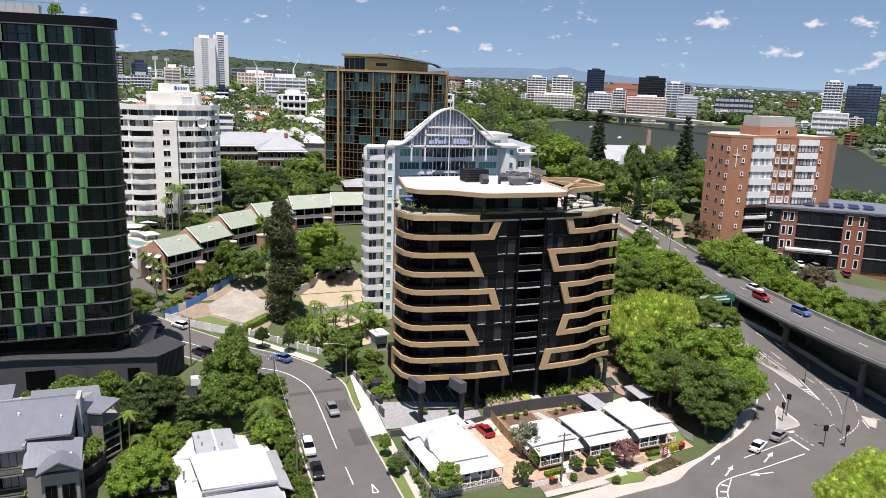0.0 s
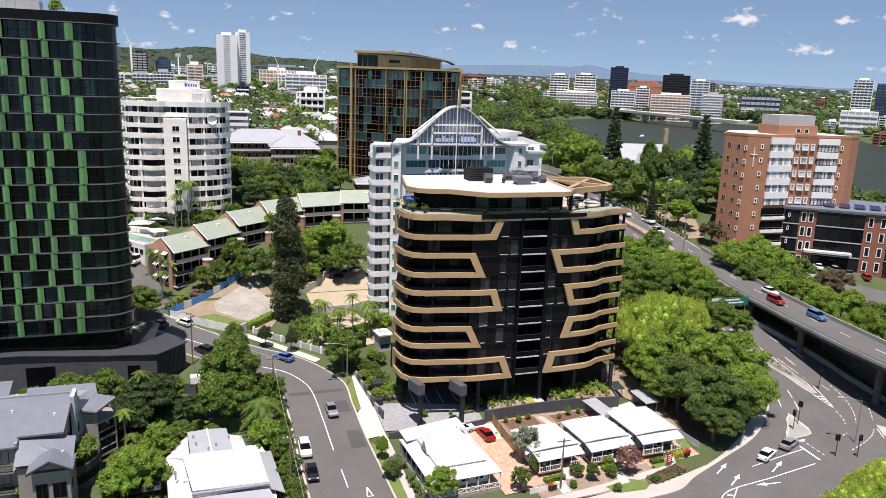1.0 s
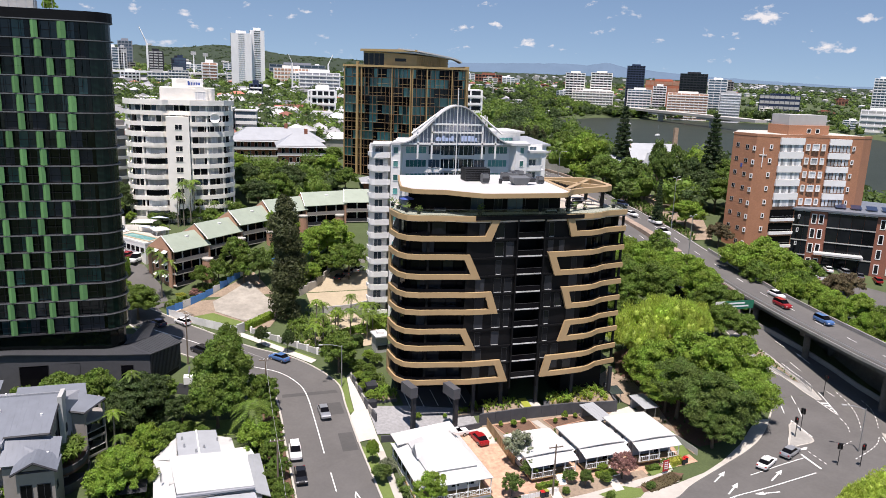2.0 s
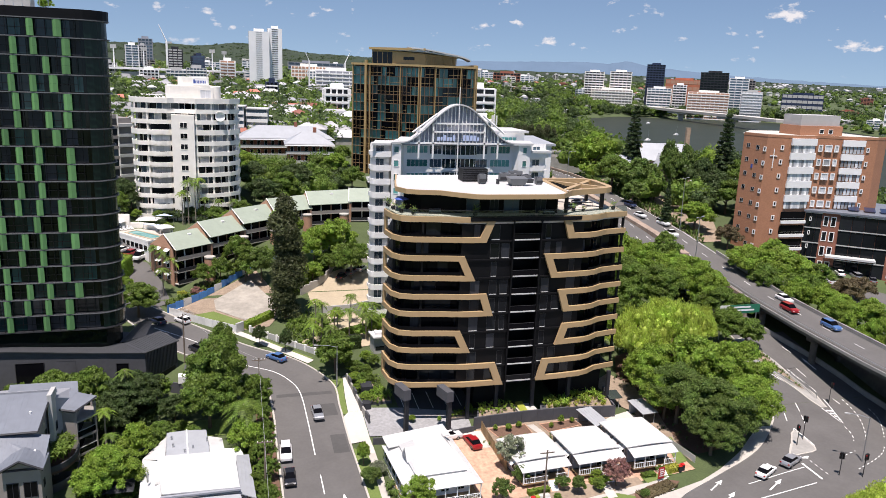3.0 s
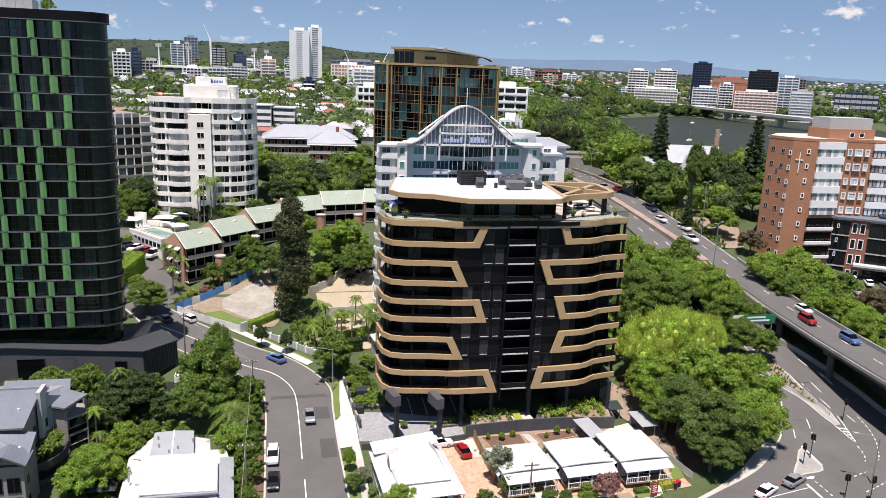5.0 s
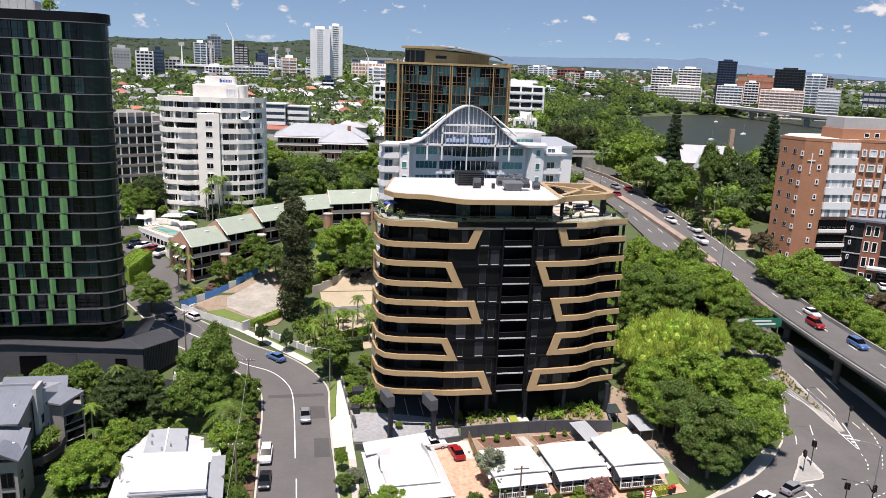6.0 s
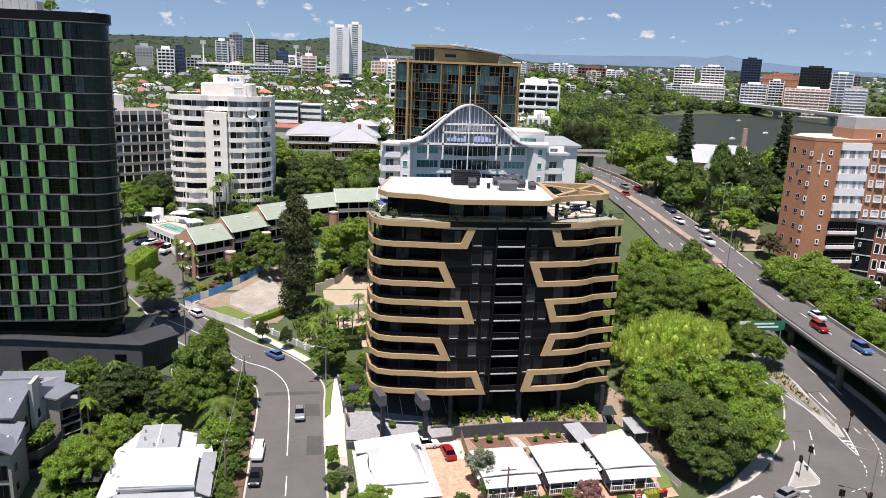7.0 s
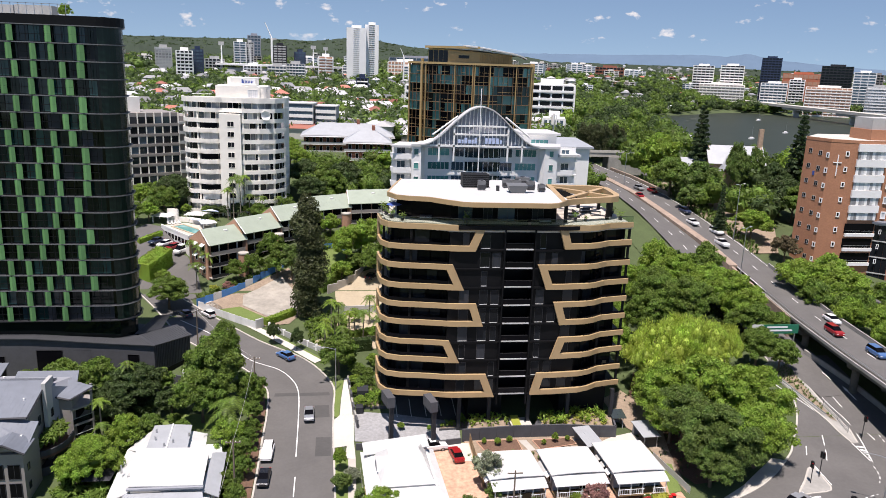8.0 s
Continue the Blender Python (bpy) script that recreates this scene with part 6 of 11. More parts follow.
patch("yard", [(42.9, 10), (47.4, 12.5), (49.6, 8), (50.2, -1.4), (48.8, -8.2), (47.9, -15.8), (47.2, -17.4), (46.6, -9), (45.6, -1), (43.6, 2)], "earth", "trodden pale dirt between cottage and street trees", "path", 0.17)
patch("yard", [(38.2, -3), (41, -1.6), (44.8, -0.6), (45.6, -4.6), (40, -6.2)], "concrete_pale", "pale concrete yard slab behind cottage", "paving", 0.19)
patch("yard", [(24.2, -1.8), (25.6, -1.8), (26.6, -4.6), (25.4, -4.8)], "concrete", "short concrete path through planting", "path", 0.19)
patch("yard", [(46.6, -8), (49.5, -15.5), (54, -15.4), (62, -9.5), (72, 6), (70, 20), (52, 18), (47, 8)], "mulch", "leaf litter under large street trees", "garden bed", 0.12)

# added wall closing the far edge under the viaduct, its colour carrying the shade
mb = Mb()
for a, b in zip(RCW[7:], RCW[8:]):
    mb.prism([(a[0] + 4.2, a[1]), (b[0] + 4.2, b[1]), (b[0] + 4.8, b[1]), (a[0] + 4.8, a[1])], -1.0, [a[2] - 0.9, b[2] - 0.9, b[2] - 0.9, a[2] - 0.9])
single("retaining_wall", mb, "concrete_stain_shade", "added concrete wall under the viaduct with shade in its dark colour", "wall", kind="structure")

# ---- cottages ----
def stairs(t, m, n=7, w=1.2, tread=0.27, rise=0.17):
    for i in range(n):
        part("step", Mb().box(-w / 2, -tread * (i + 1), 0, w / 2, -tread * i, rise * (n - i), m), "white", t)


def balustrade(t, m, L, h=0.9):
    part("handrail", Mb().box(0, -0.04, h, L, 0.04, h + 0.06, m), "white", t)
    part("bottom_rail", Mb().box(0, -0.03, 0.1, L, 0.03, 0.16, m), "white", t)
    n = max(2, int(L / 0.34))
    for i in range(n):
        x = L * (i + 0.5) / n
        part("baluster", Mb().box(x - 0.025, -0.025, 0.16, x + 0.025, 0.025, h, m), "white", t)


def cottage(x, y, ang, w, d, z, label, wall="grey_paint"):
    """Small house: shallow curved roof along its depth, dark side walls with hooded windows, front veranda with posts, rail and steps. x, y: front left corner."""
    t = thing("cottage", pose(x, y, z, 0, 0, ang), label, "house", "row of cottages")
    part("base", Mb().box(0.2, 1.8, -0.6, w - 0.2, d - 0.1, 0.7), "charcoal", t)
    part("wall", Mb().box(0, 2.0, 0.7, w, d, 3.5), wall, t)
    n = 8
    arcz = lambda u: 3.5 + 0.15 * math.sin(math.pi * u)
    mb = Mb()
    for i in range(n):
        a, b = i / n, (i + 1) / n
        xa, xb = -0.35 + (w + 0.7) * a, -0.35 + (w + 0.7) * b
        za, zb = arcz(a), arcz(b)
        mb.add([(xa, 1.55, za), (xb, 1.55, zb), (xb, d + 0.4, zb), (xa, d + 0.4, za), (xa, 1.55, za + 0.12), (xb, 1.55, zb + 0.12), (xb, d + 0.4, zb + 0.12), (xa, d + 0.4, za + 0.12)],
               [(3, 2, 1, 0), (4, 5, 6, 7), (0, 1, 5, 4), (2, 3, 7, 6)] + ([(3, 0, 4, 7)] if i == 0 else []) + ([(1, 2, 6, 5)] if i == n - 1 else []))
    part("roof", mb, "white_roof", t, "white corrugated metal roof")
    for yy in (2.0, d - 0.1):
        g = Mb()
        for i in range(n):
            a, b = i / n, (i + 1) / n
            g.add([(w * a, yy, 3.4), (w * b, yy, 3.4), (w * b, yy, arcz(b) - 0.02), (w * a, yy, arcz(a) - 0.02)], [(0, 1, 2, 3) if yy < 3 else (3, 2, 1, 0)])
        part("gable", g, wall, t)
    part("gutter", Mb().box(-0.45, 1.5, 3.42, -0.3, d + 0.4, 3.58), "grey_pale", t), part("gutter", Mb().box(w + 0.3, 1.5, 3.42, w + 0.45, d + 0.4, 3.58), "grey_pale", t)
    # bull-nosed veranda roof
    v = Mb()
    for i in range(5):
        a, b = i / 5, (i + 1) / 5
        ya, yb = 1.9 - 2.3 * a, 1.9 - 2.3 * b
        za, zb = 3.35 - 0.55 * a ** 1.6, 3.35 - 0.55 * b ** 1.6
        v.add([(-0.3, ya, za), (w + 0.3, ya, za), (w + 0.3, yb, zb), (-0.3, yb, zb), (-0.3, ya, za - 0.07), (w + 0.3, ya, za - 0.07), (w + 0.3, yb, zb - 0.07), (-0.3, yb, zb - 0.07)],
              [(3, 2, 1, 0), (4, 5, 6, 7), (2, 3, 7, 6), (1, 2, 6, 5), (3, 0, 4, 7)])
    part("veranda_roof", v, "white_roof", t)
    part("veranda_floor", Mb().box(0, -0.2, 0.55, w, 2.0, 0.7), "timber", t)
    for i in range(5):
        px = 0.06 + (w - 0.12) * i / 4
        part("post", Mb().box(px - 0.06, -0.2, 0.7, px + 0.06, -0.08, 2.8), "white", t)
    s = w * 0.62
    balustrade(t, pose(0.1, -0.14, 0.7), s - 0.7)
    balustrade(t, pose(s + 0.7, -0.14, 0.7), w - s - 0.8)
    stairs(t, pose(s, -0.2, -0.45), 7)
    window(t, pose(w * 0.28, 1.99, 1.3), 1.4, 1.5, "white", "dark_glass", 0.1, bars=1)
    window(t, pose(s, 1.99, 0.75), 0.9, 2.05, "white", "black_glass", 0.1, name="front_door")
    window(t, pose(w * 0.86, 1.99, 1.3), 0.9, 1.5, "white", "dark_glass", 0.1)
    for k in range(3):
        yy = 3.4 + k * (d - 5) / 2.5
        window(t, pose(-0.01, yy, 1.5, 0, 0, -90), 0.9, 1.2, "white", "dark_glass", 0.08)
        hood = Mb().add([(0, yy - 0.75, 3.05), (0, yy + 0.75, 3.05), (-0.75, yy + 0.75, 2.55), (-0.75, yy - 0.75, 2.55), (0, yy - 0.75, 2.98), (0, yy + 0.75, 2.98), (-0.75, yy + 0.75, 2.48), (-0.75, yy - 0.75, 2.48)],
                        [(3, 2, 1, 0), (4, 5, 6, 7), (2, 3, 7, 6), (0, 3, 7, 4), (1, 2, 6, 5)])
        part("window_hood", hood, "grey_pale" if k else "white", t)
        window(t, pose(w + 0.01, yy, 1.5, 0, 0, 90), 0.9, 1.2, "white", "dark_glass", 0.08)
    return t


cottage(16.7, -18.8, 4, 7.8, 8.8, -0.55, "small cottage with white curved roof and front veranda")
cottage(26.2, -18.3, 3, 7.8, 8.8, -0.5, "small grey cottage with white curved roof and front veranda")
cottage(35.7, -18.4, 2, 7.6, 10.2, -0.4, "corner cottage with white curved roof and front veranda")
# larger corner house with wrap-around veranda
ch = thing("cottage", pose(-1.6, -21.2, -0.9, 0, 0, 3), "large white corner cottage with hipped roof and wrap-around veranda", "house")
part("wall", Mb().box(2.4, 2.6, 0.6, 10.2, 15.6, 3.9), "white", ch)
part("base", Mb().box(0.5, 0.5, -0.4, 11, 15.4, 0.5), "charcoal", ch)
def quadroof(name, a, b, c, d, parent, mat_="white_roof", t=0.12):
    return fold(name, a, b, c, d, mat_, t, parent)


quadroof("veranda_roof", (-0.2, 0, 3.3), (11.4, 0, 3.3), (9.6, 2.6, 4.0), (2.0, 2.6, 4.0), ch)
quadroof("veranda_roof", (-0.2, 14.5, 3.3), (-0.2, 0, 3.3), (2.0, 2.6, 4.0), (2.0, 12.0, 4.0), ch)
quadroof("veranda_roof", (11.4, 0, 3.3), (11.4, 14, 3.3), (9.6, 13, 4.0), (9.6, 2.6, 4.0), ch)
quadroof("main_roof", (1.9, 2.4, 4.3), (9.8, 2.4, 4.3), (8.4, 8.6, 5.9), (3.6, 8.6, 5.9), ch)
quadroof("main_roof", (1.9, 12.2, 4.3), (1.9, 2.4, 4.3), (3.6, 8.6, 5.9), (3.6, 10.4, 5.9), ch)
quadroof("main_roof", (9.8, 2.4, 4.3), (9.8, 14.8, 4.3), (8.4, 10.4, 5.9), (8.4, 8.6, 5.9), ch)
quadroof("main_roof", (8.4, 10.4, 5.9), (3.6, 10.4, 5.9), (3.6, 8.6, 5.9), (8.4, 8.6, 5.9), ch)
quadroof("rear_roof", (0.2, 12.0, 4.1), (10.4, 12.0, 5.0), (10.4, 15.9, 5.0), (0.2, 15.9, 4.1), ch)
part("roof_upstand", Mb().box(2.0, 2.5, 3.9, 9.7, 12.2, 4.32), "grey_pale", ch)
gab = Mb().add([(1.7, 6.6, 4.3), (1.7, 9.6, 4.3), (1.7, 8.1, 6.0), (4.4, 8.1, 6.0), (4.4, 6.6, 4.3), (4.4, 9.6, 4.3)], [(1, 0, 2), (0, 4, 3, 2), (2, 3, 5, 1)])
part("dormer_gable", gab, "white_roof", ch)
part("dormer_vent", Mb().add([(1.68, 7.1, 4.4), (1.68, 9.1, 4.4), (1.68, 8.1, 5.5), (1.62, 7.1, 4.4), (1.62, 9.1, 4.4), (1.62, 8.1, 5.5)], [(0, 1, 2), (5, 4, 3)]), "grey_paint", ch)
part("veranda_floor", Mb().box(0, 0.2, 0.45, 11.2, 14.2, 0.6), "timber", ch)
for i in range(7):
    part("post", Mb().box(0.1 + i * 1.83, 0.2, 0.6, 0.22 + i * 1.83, 0.32, 3.3), "white", ch)
    part("post", Mb().box(0.1, 0.2 + i * 2.3, 0.6, 0.22, 0.32 + i * 2.3, 3.3), "white", ch)
balustrade(ch, pose(0.1, 0.26, 0.6), 11.1), balustrade(ch, pose(0.16, 14.1, 0.6, 0, 0, -90), 13.8)
for i in range(6):
    part("cross_brace", Mb().box(0, -0.02, 0, 2.0, 0.02, 0.05, pose(0.15 + i * 1.83, 0.2, 0.7, 0, -24, 0)).box(0, -0.02, 0, 2.0, 0.02, 0.05, pose(0.15 + i * 1.83, 0.2, 1.5, 0, 24, 0)), "white", ch)
part("skirt", Mb().box(0, 0.15, -0.5, 11.2, 0.25, 0.45), "grey_paint", ch)
for x in (4.0, 6.4, 8.8):
    window(ch, pose(x, 2.59, 1.2), 1.2, 1.9, "white", "dark_glass", 0.1, bars=1)
for y in (4.5, 7.5, 10.5):
    window(ch, pose(2.39, y, 1.2, 0, 0, -90), 1.1, 1.9, "white", "dark_glass", 0.1)
fe = thing("picket_fence", pose(-2.0, -22.5, -1.2, 0, 0, 2), "weathered timber paling fence along footpath", "fence")
for i in range(40):
    part("paling", Mb().box(0, i * 0.42, 0, 0.04, i * 0.42 + 0.34, 1.2 + 0.03 * (i % 3)), "concrete_old", fe)

# ---- large white-roofed house behind street trees ----
hs = thing("house", pose(0, 0, -0.4), "old house with large white metal roof and raised ridge", "house")
part("wall", Mb().prism([(-36.5, -3.6), (-24.2, -4.0), (-23.2, -8.5), (-23.5, -26), (-36.5, -26)][::-1], -0.6, 3.4), "white", hs)
fold("roof_plane", (-34.2, -18.6, 5.45), (-24.3, -18.9, 5.45), (-25.0, -8.8, 5.6), (-35.6, -8.5, 5.6), "white_roof", 0.15, hs)
part("raised_wall", Mb().prism([(-34.0, -18.4), (-24.5, -18.7), (-25.2, -9.0), (-35.3, -8.7)], 3.4, 5.3), "grey_pale", hs)
# greyer slopes here put the white roof's shading by direction into colour
fold("roof_plane", (-24.5, -18.9, 4.6), (-22.2, -19.2, 3.7), (-22.9, -7.0, 3.7), (-24.7, -8.6, 4.6), "roof_zinc_and_shade", 0.12, hs)
fold("roof_plane", (-37.2, -19.4, 3.5), (-34.2, -19.0, 4.7), (-35.5, -8.3, 4.7), (-38.0, -5.0, 3.5), "white_roof", 0.12, hs)
fold("roof_plane", (-38.0, -5.0, 3.5), (-34.6, -8.3, 4.7), (-34.9, -0.9, 5.0), (-35.2, -0.6, 4.6), "white_roof", 0.12, hs)
fold("roof_plane", (-34.4, -8.5, 5.2), (-31.4, -8.5, 5.35), (-32.0, -0.9, 5.5), (-34.9, -0.8, 5.3), "roof_zinc_and_shade", 0.12, hs)
fold("roof_plane", (-31.4, -8.5, 5.35), (-28.4, -8.5, 5.2), (-29.1, -0.9, 5.3), (-32.0, -0.9, 5.5), "roof_zinc_and_shade", 0.12, hs)
part("rear_wall", Mb().prism([(-34.2, -8.6), (-28.6, -8.6), (-29.3, -1.2), (-34.7, -1.2)], 3.2, 5.15), "white", hs)
fold("roof_plane", (-28.6, -8.4, 4.4), (-26.2, -6.6, 3.7), (-26.8, -0.8, 3.6), (-29.2, -1.1, 4.4), "white_roof", 0.12, hs)
fold("roof_plane", (-38.4, -28.5, 3.4), (-22.0, -28.8, 3.4), (-24.3, -19.2, 4.6), (-34.4, -18.9, 4.6), "roof_zinc_and_shade", 0.12, hs)
part("ridge_cap", Mb().tube([(-31.4, -8.5, 5.4), (-32.0, -0.9, 5.55)], 0.12, 6), "white", hs)
for x, y in ((-34.0, -3.2), (-33.6, -5.6), (-31.9, -7.6), (-30.8, -6.6), (-28.9, -4.6), (-36.4, -13.6)):
    part("roof_vent", Mb().tube([(x, y, 4.6), (x, y, 5.85)], 0.14, 8), "steel", hs)
part("roof_hatch", Mb().box(-35.4, -14.6, 4.5, -34.6, -14.0, 4.75), "grey_pale", hs)
part("ridge_gutter", Mb().box(-34.3, -19.15, 5.05, -24.2, -18.75, 5.3), "grey_paint", hs)
for y in (-7, -11, -15):
    window(hs, pose(-23.2, y, 1.0, 0, 0, 90), 1.2, 1.4, "white", "dark_glass", 0.1)

# ---- grey townhouse block with balconies ----
gh = thing("townhouse_block", pose(0, 0, 0), "three-storey grey townhouse block with blue-grey metal roofs", "building")
part("wall", Mb().prism([(-76, -9.1), (-56.2, -9.3), (-56.2, -7.4), (-50.8, -7.4), (-50.8, -1.0), (-76, -0.6)], -1.4, [9.9, 9.85, 10.4, 10.4, 12.6, 12.6]), "taupe", gh)
part("wall", Mb().prism([(-76, -0.6), (-50.2, -1.0), (-48.2, 3.6), (-48.6, 6.6), (-76, 6.8)], -1.4, [12.2, 12.2, 9.9, 10.6, 10.6]), "grey_paint", gh)
part("balcony_wall", Mb().prism([(-50.2, 0.9), (-47.7, 0.35), (-47.7, 6), (-50.2, 6)], -1.4, [9.2, 8.8, 9.6, 10.0]), "taupe", gh)
part("front_wall", Mb().prism([(-54.0, -13.1), (-49.5, -13.1), (-49.6, -7.4), (-56.0, -7.4), (-56.0, -11.2), (-54.0, -11.2)], -1.4, [7.4, 7.4, 8.7, 9.2, 7.35, 7.35]), "taupe", gh)
# main slope, its lower wing, the rear slope and the balcony roof
fold("roof_plane", (-56.3, -7.9, 10.45), (-50.7, -7.9, 10.45), (-50.3, -0.7, 13.0), (-56.3, -0.6, 13.0), "roof_grey", 0.18, gh)
fold("roof_plane", (-76.4, -9.8, 9.8), (-56.3, -9.7, 9.85), (-56.3, -0.6, 13.0), (-76.4, -0.5, 13.0), "roof_grey", 0.18, gh)
fold("roof_plane", (-50.4, 3.4, 11.6), (-76.4, 3.4, 11.6), (-76.4, -0.5, 13.0), (-50.4, -0.6, 13.0), "roof_grey", 0.18, gh)
fold("roof_plane", (-57.4, 3.0, 10.2), (-47.5, 3.1, 10.1), (-48.2, 6.7, 11.35), (-57.6, 6.8, 11.4), "roof_grey", 0.18, gh)
fold("roof_plane", (-76.4, 4.4, 10.4), (-60.0, 4.4, 10.4), (-60.0, 9.4, 11.8), (-76.4, 9.4, 11.8), "roof_grey", 0.18, gh)
fold("roof_plane", (-50.6, 0.5, 9.9), (-47.5, -0.1, 9.45), (-45.0, 3.1, 10.2), (-49.8, 4.4, 11.1), "roof_grey", 0.18, gh)
fold("roof_plane", (-56.3, -11.6, 7.95), (-49.2, -11.7, 8.0), (-49.3, -7.4, 9.5), (-56.3, -7.4, 10.3), "roof_grey", 0.18, gh)
fold("roof_plane", (-54.5, -13.7, 7.75), (-51.7, -13.9, 9.35), (-51.8, -10.2, 9.35), (-54.5, -10.4, 8.1), "roof_grey", 0.16, gh)
fold("roof_plane", (-51.7, -13.9, 9.35), (-49.0, -13.6, 7.75), (-49.0, -10.0, 8.1), (-51.8, -10.2, 9.35), "roof_grey", 0.16, gh)
part("gable", Mb().prism([(-54.0, -13.15), (-49.5, -13.15), (-49.5, -12.9), (-54.0, -12.9)], 7.8, [7.9, 7.9, 7.9, 7.9]).add([(-54.0, -13.12, 7.85), (-49.5, -13.12, 7.85), (-51.7, -13.12, 9.25)], [(0, 1, 2)]), "taupe", gh)
# dark fascias under the eaves
for a, b in (((-56.3, -7.95, 10.3), (-50.7, -7.95, 10.3)), ((-76.4, -9.85, 9.65), (-56.3, -9.75, 9.7)), ((-54.5, -13.75, 7.6), (-51.7, -13.95, 9.2)), ((-51.7, -13.95, 9.2), (-49.0, -13.65, 7.6)), ((-50.6, 0.45, 9.75), (-47.5, -0.15, 9.3)), ((-47.5, -0.15, 9.3), (-45.0, 3.05, 10.05)), ((-50.68, -7.9, 10.3), (-50.28, -0.7, 12.85))):
    part("fascia", Mb().tube([a, b], 0.16, 4), "charcoal", gh)
part("fire_wall", Mb().box(-50.5, -2.6, -1.4, -49.9, 0.5, 13.25), "grey_pale", gh)
part("fire_wall", Mb().box(-56.5, -9.5, 9.6, -56.15, -0.6, 10.2), "grey_paint", gh)
# balcony stack turned to the street corner
mbal = face((-47.7, 0.3), (-45.2, 3.0))
LBAL = math.dist((-47.7, 0.3), (-45.2, 3.0))
for k in range(4):
    z = -1.0 + 2.75 * k
    part("balcony_slab", Mb().prism([(-47.75, 0.25), (-45.1, 3.0), (-46.2, 6.0), (-47.75, 6.0)], z - 0.18, z + 0.12), "taupe", gh)
    if k < 3:
        part("balcony_recess", Mb().box(-47.69, 2.4, z + 0.1, -47.6, 5.9, z + 2.55), "black_glass", gh)
        part("balustrade", Mb().box(0.1, 0.02, z + 0.25, LBAL - 0.1, 0.06, z + 1.1, mbal), "smoke_glass", gh)
        part("handrail", Mb().box(0.05, -0.02, z + 1.1, LBAL - 0.05, 0.1, z + 1.17, mbal), "grey_pale", gh)
        part("balcony_blind", Mb().box(LBAL - 0.5, 0.1, z + 0.2, LBAL - 0.1, 0.2, z + 2.5, mbal), "charcoal", gh)
for p in ((-47.6, 0.5), (-45.35, 3.0), (-46.3, 5.8)):
    part("balcony_post", Mb().box(p[0] - 0.15, p[1] - 0.15, -1.4, p[0] + 0.15, p[1] + 0.15, 9.4), "taupe", gh)
for k in range(3):
    z = 0.4 + 2.9 * k
    for y in (-3.6, -5.6):
        window(gh, pose(-50.78, y, z + 0.9, 0, 0, 90), 0.75, 1.3, "charcoal", "dark_glass", 0.06)
    window(gh, pose(-49.88, -1.0, z + 1.0, 0, 0, 90), 0.7, 1.2, "charcoal", "dark_glass", 0.06)
    if k < 2:
        window(gh, pose(-49.53, -11.6, z + 0.9, 0, 0, 90), 0.7, 1.0, "charcoal", "dark_glass", 0.06)
        window(gh, pose(-52.9, -13.12, z + 0.3), 1.3, 2.1, "charcoal", "black_glass", 0.08, bars=1)
        window(gh, pose(-50.8, -13.12, z + 0.3), 1.5, 2.1, "charcoal", "black_glass", 0.08, bars=1)
for k, z in enumerate((1.0, 4.0, 7.0)):
    for x in (-58.6, -62.4, -66.2):
        window(gh, pose(x, -9.25, z + 0.4), 2.6, 1.9, "charcoal", "black_glass", 0.1, bars=2)
    part("balcony_slab", Mb().box(-68, -10.9, z - 0.3, -56.4, -9.2, z - 0.1), "taupe", gh)
    part("balustrade", Mb().box(-67.9, -10.9, z - 0.1, -56.5, -10.84, z + 0.85), "smoke_glass", gh)
for x, y, z in ((-57.6, -3.4, 12.4), (-58.5, 4.0, 11.7), (-52.2, -4.6, 11.9), (-50.6, -10.4, 8.9)):
    part("roof_vent", Mb().tube([(x, y, z - 0.6), (x, y, z)], 0.16, 8), "white", gh)
# curved walkway with planter below the townhouses
wk = smooth([(-50.7, -7.2), (-48.7, -6.2), (-47.3, -3.6), (-47.2, -0.2)])
for z0, z1 in ((3.2, 4.2), (0.4, 1.5)):
    part("curved_parapet", wrap(Mb(), wk, band_cells(lengths(wk), 0, lengths(wk)[-1], z0, z1), 0.2), "charcoal_wall", gh)
    part("curved_deck", Mb().prism(wk + [(-49.9, -0.4), (-50.7, -3)], z0 - 0.2, z0 + 0.2), "mulch" if z0 > 2 else "charcoal_wall", gh)

